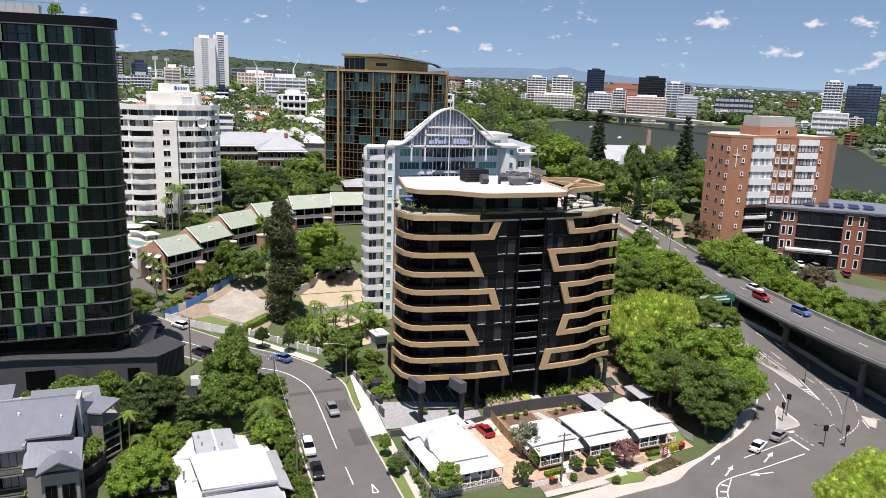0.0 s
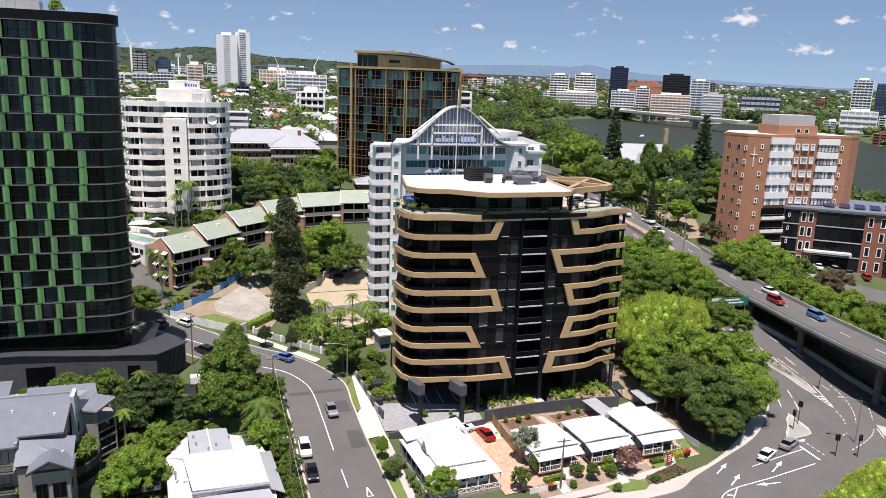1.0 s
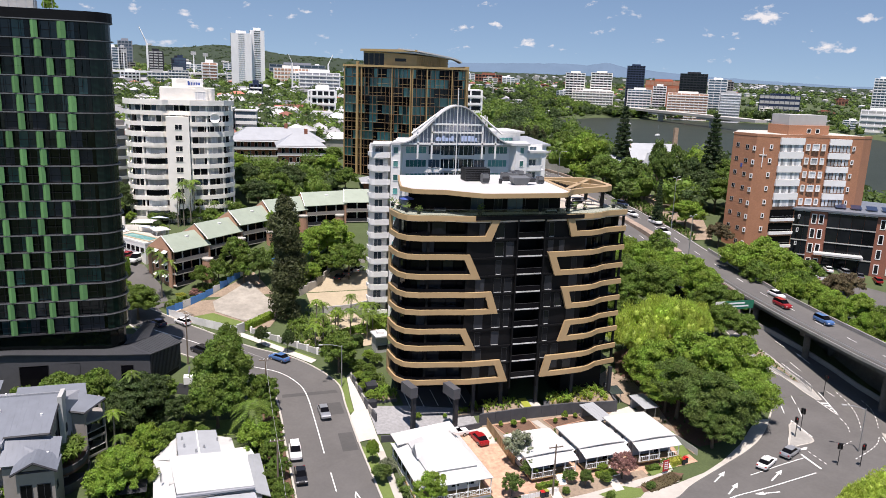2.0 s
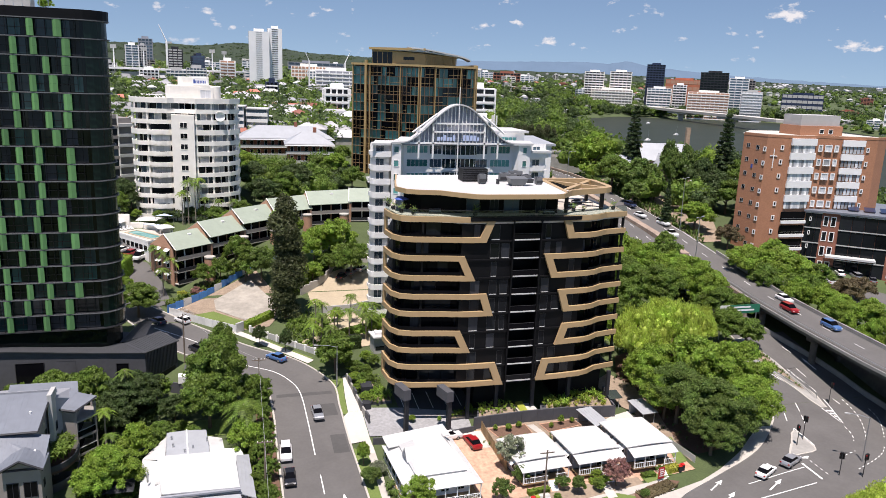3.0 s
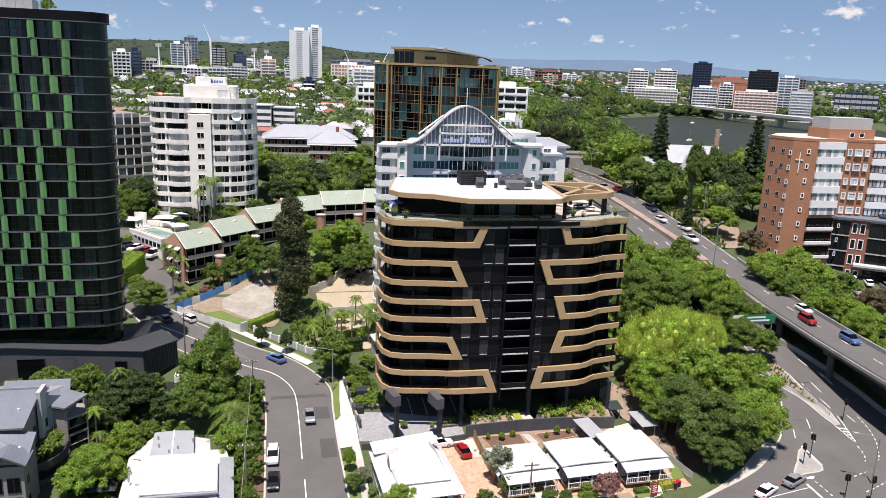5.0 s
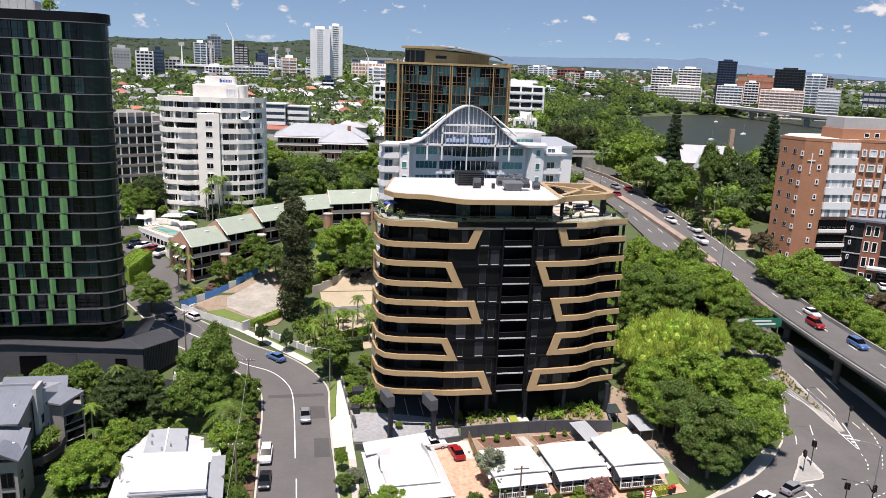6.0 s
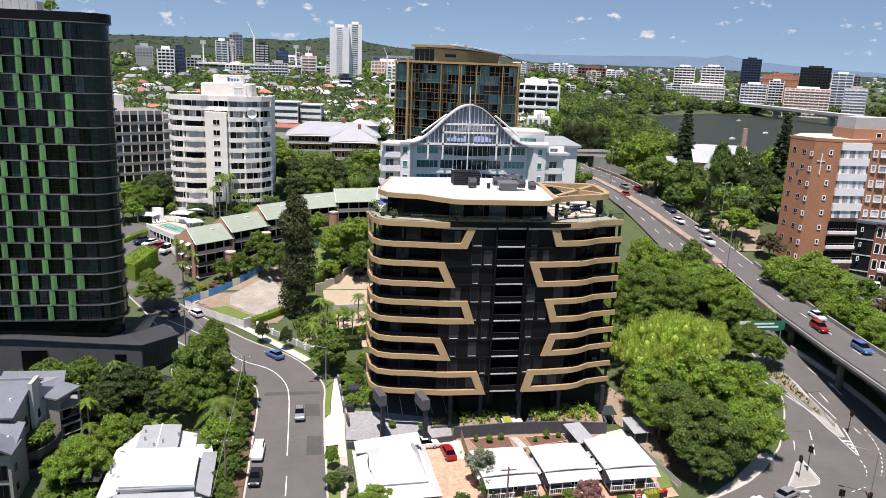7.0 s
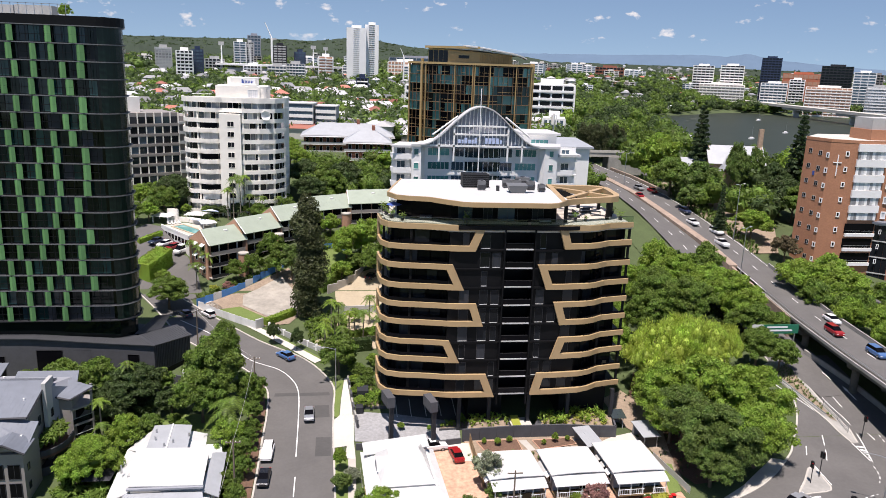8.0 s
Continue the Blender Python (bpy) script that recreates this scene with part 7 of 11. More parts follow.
# ---- brick townhouses with green roofs, stepping round a bend ----
TN = [(-37.2, 65.8), (-29.6, 72.4), (-21.6, 80.2), (-13.2, 87.2), (-3.5, 92.8), (8.0, 95.6), (20, 95.2)]
TE = [18.0, 19.5, 21.1, 22.5, 23.5, 23.9]
rng = random.Random(21)
for i, (a, b) in enumerate(zip(TN, TN[1:])):
    L = math.dist(a, b)
    m = face(a, b)
    t = thing("townhouse", m, "three-storey pink brick townhouse with pale green metal roof", "house", "row of green-roofed townhouses")
    e, g = TE[i], terr(*a) - 1.5
    D = 9.5
    part("wall", Mb().box(0.02, 1.2, g, L + 0.9, D, e), "brick_pink", t)
    fold("roof_plane", (-0.4, -0.5, e - 0.1), (L + 0.5, -0.5, e - 0.1), (L + 1.6, D / 2, e + 3.0), (0.4, D / 2, e + 3.0), "roof_green", 0.18, t)
    fold("roof_plane", (L + 2.0, D + 0.6, e - 0.1), (0.6, D + 0.6, e - 0.1), (0.4, D / 2, e + 3.0), (L + 1.6, D / 2, e + 3.0), "roof_green", 0.18, t)
    gb2 = Mb().add([(0, 1.2, e - 0.1), (0, D, e - 0.1), (0.3, D / 2, e + 2.8)], [(1, 0, 2)])
    part("gable", gb2, "brick_pink", t)
    part("barge_board", Mb().tube([(-0.4, -0.5, e - 0.05), (0.3, D / 2, e + 3.05)], 0.12, 4), "white", t)
    part("roof_light", Mb().box(L * 0.6, 3.0, e + 1.9, L * 0.6 + 0.9, 4.0, e + 2.35), "white", t)
    for k in range(3):
        z = e - 2.85 * (k + 1)
        part("recess", Mb().box(0.4, 1.1, z + 0.2, L - 0.2, 1.19, z + 2.5), "black_glass", t)
        part("balcony_slab", Mb().box(0.2, -0.3, z - 0.1, L - 0.1, 1.2, z + 0.12), "concrete", t)
        part("balustrade", Mb().box(0.25, -0.28, z + 0.12, L - 0.15, -0.2, z + 0.95), "charcoal" if k else "taupe", t)
        for q in range(4):
            part("window_post", Mb().box(0.5 + q * L / 4, 0.95, z + 0.12, 0.8 + q * L / 4, 1.2, z + 2.7), "brick_pink" if q % 2 == 0 else "white", t)
        if i == 0:
            for yy in (3.0, 6.2):
                window(t, pose(0.0, yy, z + 0.9, 0, 0, -90), 1.0, 1.3, "white", "dark_glass", 0.08)
                part("window_hood", Mb().add([(0, yy - 0.8, z + 2.6), (0, yy + 0.8, z + 2.6), (-0.8, yy + 0.8, z + 2.1), (-0.8, yy - 0.8, z + 2.1), (0, yy - 0.8, z + 2.5), (0, yy + 0.8, z + 2.5), (-0.8, yy + 0.8, z + 2.0), (-0.8, yy - 0.8, z + 2.0)], [(3, 2, 1, 0), (4, 5, 6, 7), (2, 3, 7, 6), (0, 3, 7, 4), (1, 2, 6, 5)]), "white", t)
    part("party_pier", Mb().box(L - 0.25, -0.4, g, L + 0.25, 1.4, e - 0.1), "brick_pink", t)
    if i < 5:
        x = L * 0.78
        part("stair_turret", Mb().tube([(x, -2.2, g), (x, -2.2, e - 3.0 + (1.6 if i % 2 else 0))], 1.25, 14), "brick_pink", t)
        part("turret_cap", Mb().tube([(x, -2.2, e - 3.0 + (1.6 if i % 2 else 0)), (x, -2.2, e - 2.7 + (1.6 if i % 2 else 0))], 1.35, 14), "concrete", t)

# ---- red brick pavilions with white hipped roofs on the hill ----
def hip(t, x0, y0, x1, y1, z, h, mat_="white_roof"):
    e = min(x1 - x0, y1 - y0) / 2
    if x1 - x0 >= y1 - y0:
        r0, r1 = (x0 + e, (y0 + y1) / 2, z + h), (x1 - e, (y0 + y1) / 2, z + h)
        f = [((x0, y0, z), (x1, y0, z), r1, r0), ((x1, y1, z), (x0, y1, z), r0, r1), ((x0, y1, z), (x0, y0, z), r0, r0), ((x1, y0, z), (x1, y1, z), r1, r1)]
    else:
        r0, r1 = ((x0 + x1) / 2, y0 + e, z + h), ((x0 + x1) / 2, y1 - e, z + h)
        f = [((x0, y0, z), (x1, y0, z), r0, r0), ((x1, y1, z), (x0, y1, z), r1, r1), ((x0, y1, z), (x0, y0, z), r0, r1), ((x1, y0, z), (x1, y1, z), r1, r0)]
    for q in f:
        part("roof_plane", Mb().add(list(q), [(0, 1, 2, 3) if q[2] != q[3] else (0, 1, 2)]), mat_, t)


def pavilion(x, y, ang, w, d, z, h, storeys=2, roofh=3.6, label="red brick building with white hipped roof and verandas"):
    t = thing("heritage_building", pose(x, y, z, 0, 0, ang), label, "building", "hilltop brick buildings")
    part("wall", Mb().box(0, 0, -4, w, d, h), "brick_red", t)
    hip(t, -1.2, -1.2, w + 1.2, d + 1.2, h, roofh, "roof_zinc_and_shade")
    for k in range(storeys):
        zz = h - 3.3 * (k + 1)
        part("veranda_floor", Mb().box(-0.8, -1.6, zz - 0.2, w + 0.8, 0, zz), "white", t)
        part("veranda_rail", Mb().box(-0.8, -1.6, zz, w + 0.8, -1.5, zz + 0.9), "grey_pale", t)
        for i in range(int(w / 2.6)):
            window(t, pose(1.4 + i * 2.6, -0.02, zz + 0.7), 1.0, 1.7, "white", "dark_glass", 0.08)
    part("veranda_roof", Mb().prism([(-1.2, -2.2), (w + 1.2, -2.2), (w + 1.2, 0), (-1.2, 0)], [h - 0.5, h - 0.5, h - 0.05, h - 0.05], [h - 0.4, h - 0.4, h + 0.06, h + 0.06]), "white_roof", t)
    part("chimney", Mb().box(w * 0.6, d * 0.45, h + 1, w * 0.6 + 1.2, d * 0.45 + 1.2, h + roofh + 1.5), "brick_red", t)
    return t


pavilion(-20.6, 179, 0, 34, 13, 27.4, 6.6, 2, 4.4), pavilion(-4.4, 161, -2, 15.6, 11, 27.0, 6.6, 2, 4.2)
t = pavilion(20, 128, -6, 10, 7, 22.6, 2.6, 0, 1.6, "low shed with white roof beside the lane")

# ---- pool terrace and its shelters ----
pt = thing("pool_terrace", pose(0, 0, 0), "raised pool terrace with white parapet walls", "terrace")
PTO = [(-53.9, 89.6), (-44.2, 76.2), (-40.4, 79.8), (-40.4, 88.5), (-48, 93.4), (-51.5, 92.8)]
PTC = (-47, 86.5)
POOL = [(-50.4, 88.2), (-43.5, 79.9), (-41.9, 82.6), (-48.3, 90.4)]
part("base", Mb().prism(PTO, 11, 17.4), "white", pt)
part("paving", Mb().prism([(lerp(PTC[0], x, 0.97), lerp(PTC[1], y, 0.97)) for x, y in PTO], 17.4, 17.5), "terrace_tile", pt)
part("pool_water", Mb().prism(POOL, 17.5, 17.56), "pool_water", pt, "turquoise pool water")
part("pool_surround", Mb().ring([(-51.0, 88.2), (-43.5, 79.1), (-41.2, 82.6), (-48.2, 91.1)], POOL, 17.5, 17.64), "paver_tan", pt)
Spt = PTO[:3]
part("parapet", wrap(Mb(), Spt, band_cells(lengths(Spt), 0, lengths(Spt)[-1], 17.4, 17.9), 0.25, 0.05), "white", pt)
m = face(PTO[0], PTO[1])
for i in range(8):
    part("wall_opening", Mb().box(0.5 + i * 2.0, -0.09, 15.3, 1.9 + i * 2.0, -0.02, 16.5, m), "black_glass", pt)
part("end_wall", Mb().prism([(-53.4, 94.7), (-50.4, 93.6), (-50.2, 94.1), (-53.2, 95.2)], 15, 21.2), "cream", pt)
part("rear_wall", Mb().prism([(-50.2, 93.8), (-47.6, 93.6), (-43.2, 91.0), (-40.2, 89.2), (-40.0, 89.6), (-43, 91.4), (-47.5, 94.0), (-50.2, 94.2)], 15, 19.0), "cream", pt)
for x, y, w, ang in ((-57.2, 93.0, 5, -18), (-48.7, 94.6, 5.6, -5), (-42.4, 85.6, 3.6, 20)):
    t = thing("pool_pavilion", pose(x, y, terr(x, y), 0, 0, ang), "small white-roofed shelter beside the pool", "shelter", "pool shelters")
    zz = (19.4 if y > 90 else 18.9) - terr(x, y)
    for a, b in ((0.2, 0.2), (w - 0.4, 0.2), (0.2, 3.4), (w - 0.4, 3.4)):
        part("post", Mb().box(a, b, 0, a + 0.2, b + 0.2, zz), "white", t)
    hip(t, -0.3, -0.3, w + 0.3, 4.0, zz, 0.7)
for q, z in (([(-44.0, 94.6), (-39.4, 93.8), (-42.0, 97.2)], 20.6), ([(-46.8, 91.6), (-42.6, 88.6), (-42.4, 91.0), (-46.0, 93.0)], 18.9)):
    t = thing("shade_sail", pose(0, 0, 0), "pale blue shade sail on steel posts", "shade sail", "pool shade sails")
    part("cloth", Mb().prism(q, z, [z + 0.06] * len(q)), "sign_pale", t)
    for x, y in q:
        part("post", Mb().tube([(x, y, terr(x, y) - 0.3), (x, y, z + 0.1)], 0.06, 6), "steel", t)
for i in range(4):
    t = thing("sun_lounger", pose(-52.0 + i * 0.8, 90.2 + i * 0.45, 17.5, 0, 0, 30), "white sun lounger beside the pool", "lounger", "pool loungers")
    part("frame", Mb().box(0, 0, 0.25, 0.6, 1.9, 0.33), "white", t)
    part("backrest", Mb().box(0, 1.3, 0, 0.6, 1.38, 0.7, pose(0, 0.1, 0.3)), "white", t)

# ---- second block half hidden by the tower ----
sb = thing("apartment_building", pose(-70, 121, 0, 0, 0, 34), "grey-beige slab block with square window grid", "building")
part("wall", Mb().box(-14, 0, 18, 16, 14, 44.8), "taupe", sb)
part("side_wall", Mb().box(16, 0.6, 18, 21, 13, 43.6), "taupe", sb)
part("lift_tower", Mb().box(-1, 4, 44.8, 6, 10, 49.4), "cream", sb)
for k in range(8):
    z = 20 + 3.05 * k
    part("spandrel", Mb().box(-14, -0.34, z - 0.6, 16, 0, z + 0.2), "taupe", sb)
    for i in range(12):
        pane(sb, pose(-12.7 + i * 2.5, -0.02, z + 0.25), 2.1, 2.0, ("dark_glass", "blue_dark", "dark_glass", "curtain_dark", "blue_glass")[(i * 7 + k * 3) % 5])
    part("balcony_slab", Mb().box(16.1, -0.8, z - 0.2, 21, 0.6, z + 0.7), "grey_pale", sb)
for i in range(13):
    part("pier", Mb().box(-14.1 + i * 2.5, -0.3, 18, -13.8 + i * 2.5, 0, 44.8), "cream", sb)
# low offices behind the cream block
for x, y, w, d, z0, h, k in ((-31.0, 219, 12.5, 12, 27, 16.5, 6), (-17.6, 221, 9, 12, 27, 15.5, 6), (-52, 165, 14, 12, 28, 9, 3)):
    t = thing("office_building", pose(x, y, z0, 0, 0, -6), "low grey-white office block with banded windows", "building", "low office blocks")
    part("wall", Mb().box(0, 0, -4, w, d, h), "grey_pale", t)
    part("roof", Mb().box(-0.4, -0.4, h, w + 0.4, d + 0.4, h + 0.4), "white_roof", t)
    for q in range(k):
        part("window_band", Mb().box(0.4, -0.06, 0.6 + q * h / k, w - 0.4, 0.0, 0.6 + q * h / k + 2.2), "blue_glass", t)
        part("spandrel", Mb().box(-0.1, -0.5, q * h / k - 0.3, w + 0.1, 0.0, q * h / k + 1.1), "white", t)

# ---- sandstone church and white-roofed hall by the river ----
cu = thing("church", pose(117, 122, 26.2, 0, 0, -12), "sandstone church with steep pale slate roof", "church")
part("wall", Mb().box(0, 0, -6, 18, 11, 7.0), "sandstone", cu)
fold("roof_plane", (-0.5, -0.8, 6.9), (18.5, -0.8, 6.9), (18.5, 5.5, 12.6), (-0.5, 5.5, 12.6), "roof_zinc_and_shade", 0.2, cu)
fold("roof_plane", (18.5, 11.8, 6.9), (-0.5, 11.8, 6.9), (-0.5, 5.5, 12.6), (18.5, 5.5, 12.6), "roof_zinc_and_shade", 0.2, cu)
for x in (0, 17.6):
    part("gable", Mb().prism([(x, 0), (x + 0.5, 0), (x + 0.5, 5.5), (x, 5.5)], 6.9, [6.9, 6.9, 13.0, 13.0]).prism([(x, 5.5), (x + 0.5, 5.5), (x + 0.5, 11), (x, 11)], 6.9, [13.0, 13.0, 6.9, 6.9]), "sandstone", cu)
part("transept", Mb().box(3, -6, -6, 9, 0, 5), "sandstone", cu)
fold("roof_plane", (2.6, -6.4, 4.8), (6, -6.4, 9.5), (6, 2, 9.5), (2.6, 2, 4.8), "roof_zinc_and_shade", 0.2, cu)
fold("roof_plane", (6, -6.4, 9.5), (9.4, -6.4, 4.8), (9.4, 2, 4.8), (6, 2, 9.5), "roof_zinc_and_shade", 0.2, cu)
part("aisle", Mb().box(-8, 1, -6, 0, 10, 4.5), "sandstone", cu)
fold("roof_plane", (-8.5, 0.5, 4.4), (0, 0.5, 4.4), (0, 5.5, 8), (-8.5, 5.5, 8), "roof_zinc_and_shade", 0.2, cu)
part("bell_cote", Mb().box(16.8, 5, 10, 18.2, 6.4, 18.5), "sandstone", cu)
for x in (11.5, 15.0):
    window(cu, pose(x, -0.02, 1.5), 0.9, 3.2, "sandstone", "black_glass", 0.2)
    part("buttress", Mb().box(x + 1.6, -0.9, -6, x + 2.3, 0, 5), "sandstone", cu)
hl = thing("hall", pose(129, 103, 23.5, 0, 0, -20), "low hall with broad white hipped roof", "building")
part("wall", Mb().box(0, 0, -3, 18, 12, 3.2), "cream", hl)
hip(hl, -1, -1, 19, 13, 3.2, 4.4)
# small white-and-grey villa roofs seen between the trees near the gate
gz = thing("gatehouse", pose(2.6, 28.6, 3.4, 0, 0, 6), "small white flat-roofed gatehouse with window band", "gatehouse")
part("wall", Mb().box(0.2, 0, -1.5, 2.8, 3, 2.2), "grey_pale", gz)
part("window_band", Mb().box(0.5, -0.03, 1.0, 2.5, 0, 1.9), "dark_glass", gz)
part("upper_wall", Mb().box(0.2, 0.2, 2.2, 2.8, 3, 3.8), "grey_pale", gz)
part("roof", Mb().box(-0.1, -0.6, 3.8, 3.1, 3.4, 4.1), "white_roof", gz)
part("lantern", Mb().box(0.7, 0.6, 4.1, 2.1, 2.0, 4.7), "white", gz)

# ---- trees ----
def leaf_cloud(rs, centres, radii, n, leaf, flat=0.9, slim=1.0, tuft=0.0):
    """n leaves (triangles) spread over the shells of lumps: centres (k, 3) and radii (k, 3); tuft draws the leaves out upwards."""
    k = len(centres)
    w = radii[:, 0] * radii[:, 2]
    pick = rs.choice(k, n, p=w / w.sum())
    d = rs.normal(size=(n, 3))
    d /= np.linalg.norm(d, axis=1)[:, None]
    d[:, 2] = np.where(d[:, 2] < -0.35, -d[:, 2], d[:, 2])
    r = rs.uniform(0.72, 1.16, (n, 1)) + np.abs(rs.normal(0, 0.06, (n, 1)))
    p = centres[pick] + d * radii[pick] * r
    nrm = d * 0.75 + rs.normal(size=(n, 3)) * 0.6
    nrm[:, 2] += 0.3
    nrm /= np.linalg.norm(nrm, axis=1)[:, None]
    u = np.cross(nrm, rs.normal(size=(n, 3)))
    u /= np.linalg.norm(u, axis=1)[:, None]
    if tuft:
        u = u * (1 - tuft) + (d * 0.7 + np.array((0, 0, 0.9))) * tuft
        u /= np.linalg.norm(u, axis=1)[:, None]
    v = np.cross(nrm, u)
    s = leaf * rs.uniform(0.55, 1.4, (n, 1))
    long = s * (1 + 1.1 * tuft)
    u, v = u * (1, 1, 1 / slim), v * (1, 1, 1 / slim)
    q = np.stack([p - u * s, p + v * s * flat, p + u * long * 0.9 - v * s * 0.4], 1).reshape(-1, 3)
    return q, np.arange(3 * n).reshape(-1, 3)


def lump_core(centres, radii, shrink=0.8):
    """Low, closed dark cores inside the lumps, so that no light falls through the middle."""
    vs, fs = [], []
    for c, r in zip(centres, radii):
        b = len(vs)
        vs.append(c + r * (0, 0, shrink))
        for z, k in ((0.55, 0.8), (-0.1, 1.0), (-0.7, 0.7)):
            for i in range(7):
                a = 2 * math.pi * i / 7 + z
                vs.append(c + r * shrink * np.array((k * math.cos(a), k * math.sin(a), z)))
        for i in range(7):
            j = (i + 1) % 7
            fs.append((b, b + 1 + i, b + 1 + j, b + 1 + j))
            for t in (0, 7):
                fs.append((b + 1 + t + i, b + 8 + t + i, b + 8 + t + j, b + 1 + t + j))
    return np.array(vs), [tuple(dict.fromkeys(f)) for f in fs]


def big_mesh(name, verts, faces, material):
    me = bpy.data.meshes.new(name)
    me.from_pydata(np.asarray(verts).tolist(), [], [tuple(f) for f in faces] if not isinstance(faces, np.ndarray) else faces.tolist())
    me.materials.append(M[material])
    return me


CROWNS = {}


def crown_mesh(kind, variant, material, n, leaf, slim=1.0):
    """Crowns of unit radius 1 and unit height 1, spread above z = 0; scaled where they stand."""
    key = (kind, variant, material)
    if key in CROWNS:
        return CROWNS[key]
    rs = np.random.RandomState(variant * 17 + sum(map(ord, kind)))
    c, r = [], []
    if kind == "cypress":
        for i in range(26):
            z = 0.06 + 0.9 * i / 25
            w = 0.82 * math.sin(math.pi * min(1, z * 0.63 + 0.22)) ** 0.6 * (0.65 + 0.5 * rs.rand())
            a = rs.rand() * 6.28
            c.append((0.32 * math.cos(a) * w, 0.32 * math.sin(a) * w, z))
            r.append((0.92 * w, 0.92 * w, 0.085))
    elif kind == "pine":
        for i in range(15):
            z = 0.14 + 0.83 * i / 14
            w = (1 - z) * 0.8 + 0.12
            b = rs.rand() * 6.28
            for k in range(6):
                a = b + k * 1.05 + rs.uniform(-0.2, 0.2)
                e = rs.uniform(0.75, 1.1)
                for q in (0.35, 0.62, 0.88):
                    c.append((q * e * w * math.cos(a), q * e * w * math.sin(a), z + 0.018 * q + rs.uniform(-0.004, 0.004)))
                    r.append((0.26 * w * (1.2 - 0.4 * q), 0.26 * w * (1.2 - 0.4 * q), 0.014))
    else:
        # clumps in uneven layers over a dome whose outline swells and shrinks round the stem
        p1, p2 = rs.rand() * 6.28, rs.rand() * 6.28
        feathery = kind.startswith("lime")
        for i in range(64 if kind.endswith("F") else 112):
            a, zc = rs.rand() * 6.28, rs.uniform(-0.32, 1.0)
            rad = math.sqrt(1 - zc * zc) * rs.uniform(0.7, 1.06) * (1 + 0.16 * math.sin(2 * a + p1) + 0.12 * math.sin(5 * a + p2)) * 0.76
            s = rs.uniform(0.08, 0.2) if not kind.endswith("F") else rs.uniform(0.12, 0.23)
            tall = rs.uniform(0.9, 1.5) if feathery else rs.uniform(0.35, 0.7)
            c.append((rad * math.cos(a), rad * math.sin(a), 0.52 + 0.37 * zc * rs.uniform(0.74, 1.12)))
            r.append((s, s, s * tall * 0.75))
        c.append((0, 0, 0.54)), r.append((0.6, 0.6, 0.27))
    c, r = np.array(c), np.array(r)
    shell = slice(None) if kind in ("cypress", "pine") else slice(0, -1)
    v, f = leaf_cloud(rs, c[shell], r[shell], n, leaf, 0.9, slim, 0.55 if kind.startswith("lime") else 0.12)
    cv, cf = lump_core(c, r, 0.3 if kind in ("cypress", "pine") else 0.66)
    faces = f.tolist() + [tuple(len(v) + i for i in q) for q in cf]
    CROWNS[key] = big_mesh("crown", np.vstack([v, cv]), faces, material)
    return CROWNS[key]


TRUNKS = {}


def trunk_mesh(variant, top=0.6, r=0.05, limbs=5, bark="bark"):
    key = (variant, top, r, limbs, bark)
    if key in TRUNKS:
        return TRUNKS[key]
    rs = random.Random(variant + 5)
    mb = Mb()
    bend = [(0, 0, -0.04), (rs.uniform(-0.03, 0.03), rs.uniform(-0.03, 0.03), top * 0.4), (rs.uniform(-0.06, 0.06), rs.uniform(-0.06, 0.06), top)]
    mb.tube(bend, r * 1.4, 8, r * 0.55)
    for i in range(limbs):
        a = 6.28 * i / limbs + rs.uniform(-0.4, 0.4)
        z0 = top * rs.uniform(0.45, 0.85)
        mb.tube([(bend[1][0], bend[1][1], z0), (0.3 * math.cos(a), 0.3 * math.sin(a), z0 + 0.14), (0.58 * math.cos(a), 0.58 * math.sin(a), z0 + 0.24)], r * 0.5, 5, r * 0.16)
    TRUNKS[key] = mb.mesh("trunk", M[bark])
    return TRUNKS[key]


LOOK = {"mid": ("L_mid", "leafy green tree with rounded dense crown"), "dark": ("L_dark", "dark green broadleaf tree with dense crown"), "olive": ("L_olive", "olive-green tree with loose crown"),
        "bright": ("L_bright", "bright green leafy tree in full sun"), "lime": ("L_lime", "lime-green tree with feathery sunlit crown"), "glossy": ("L_mid", "tall garden tree with large clumped leaves"),
        "grey": ("L_grey", "thin grey-green shrub with wispy crown"), "pink": ("L_pink", "small tree with pink-brown blossom"), "brown": ("L_brown", "reddish-brown leaved tree beside a road"),
        "yellow": ("L_yellow", "yellow-green clipped shrub"), "cypress": ("L_cypress", "tall dark cypress with ragged column"), "pine": ("L_deep", "tall hoop pine with tiered branches"), "palm": ("L_bright", "palm with arching feather fronds")}


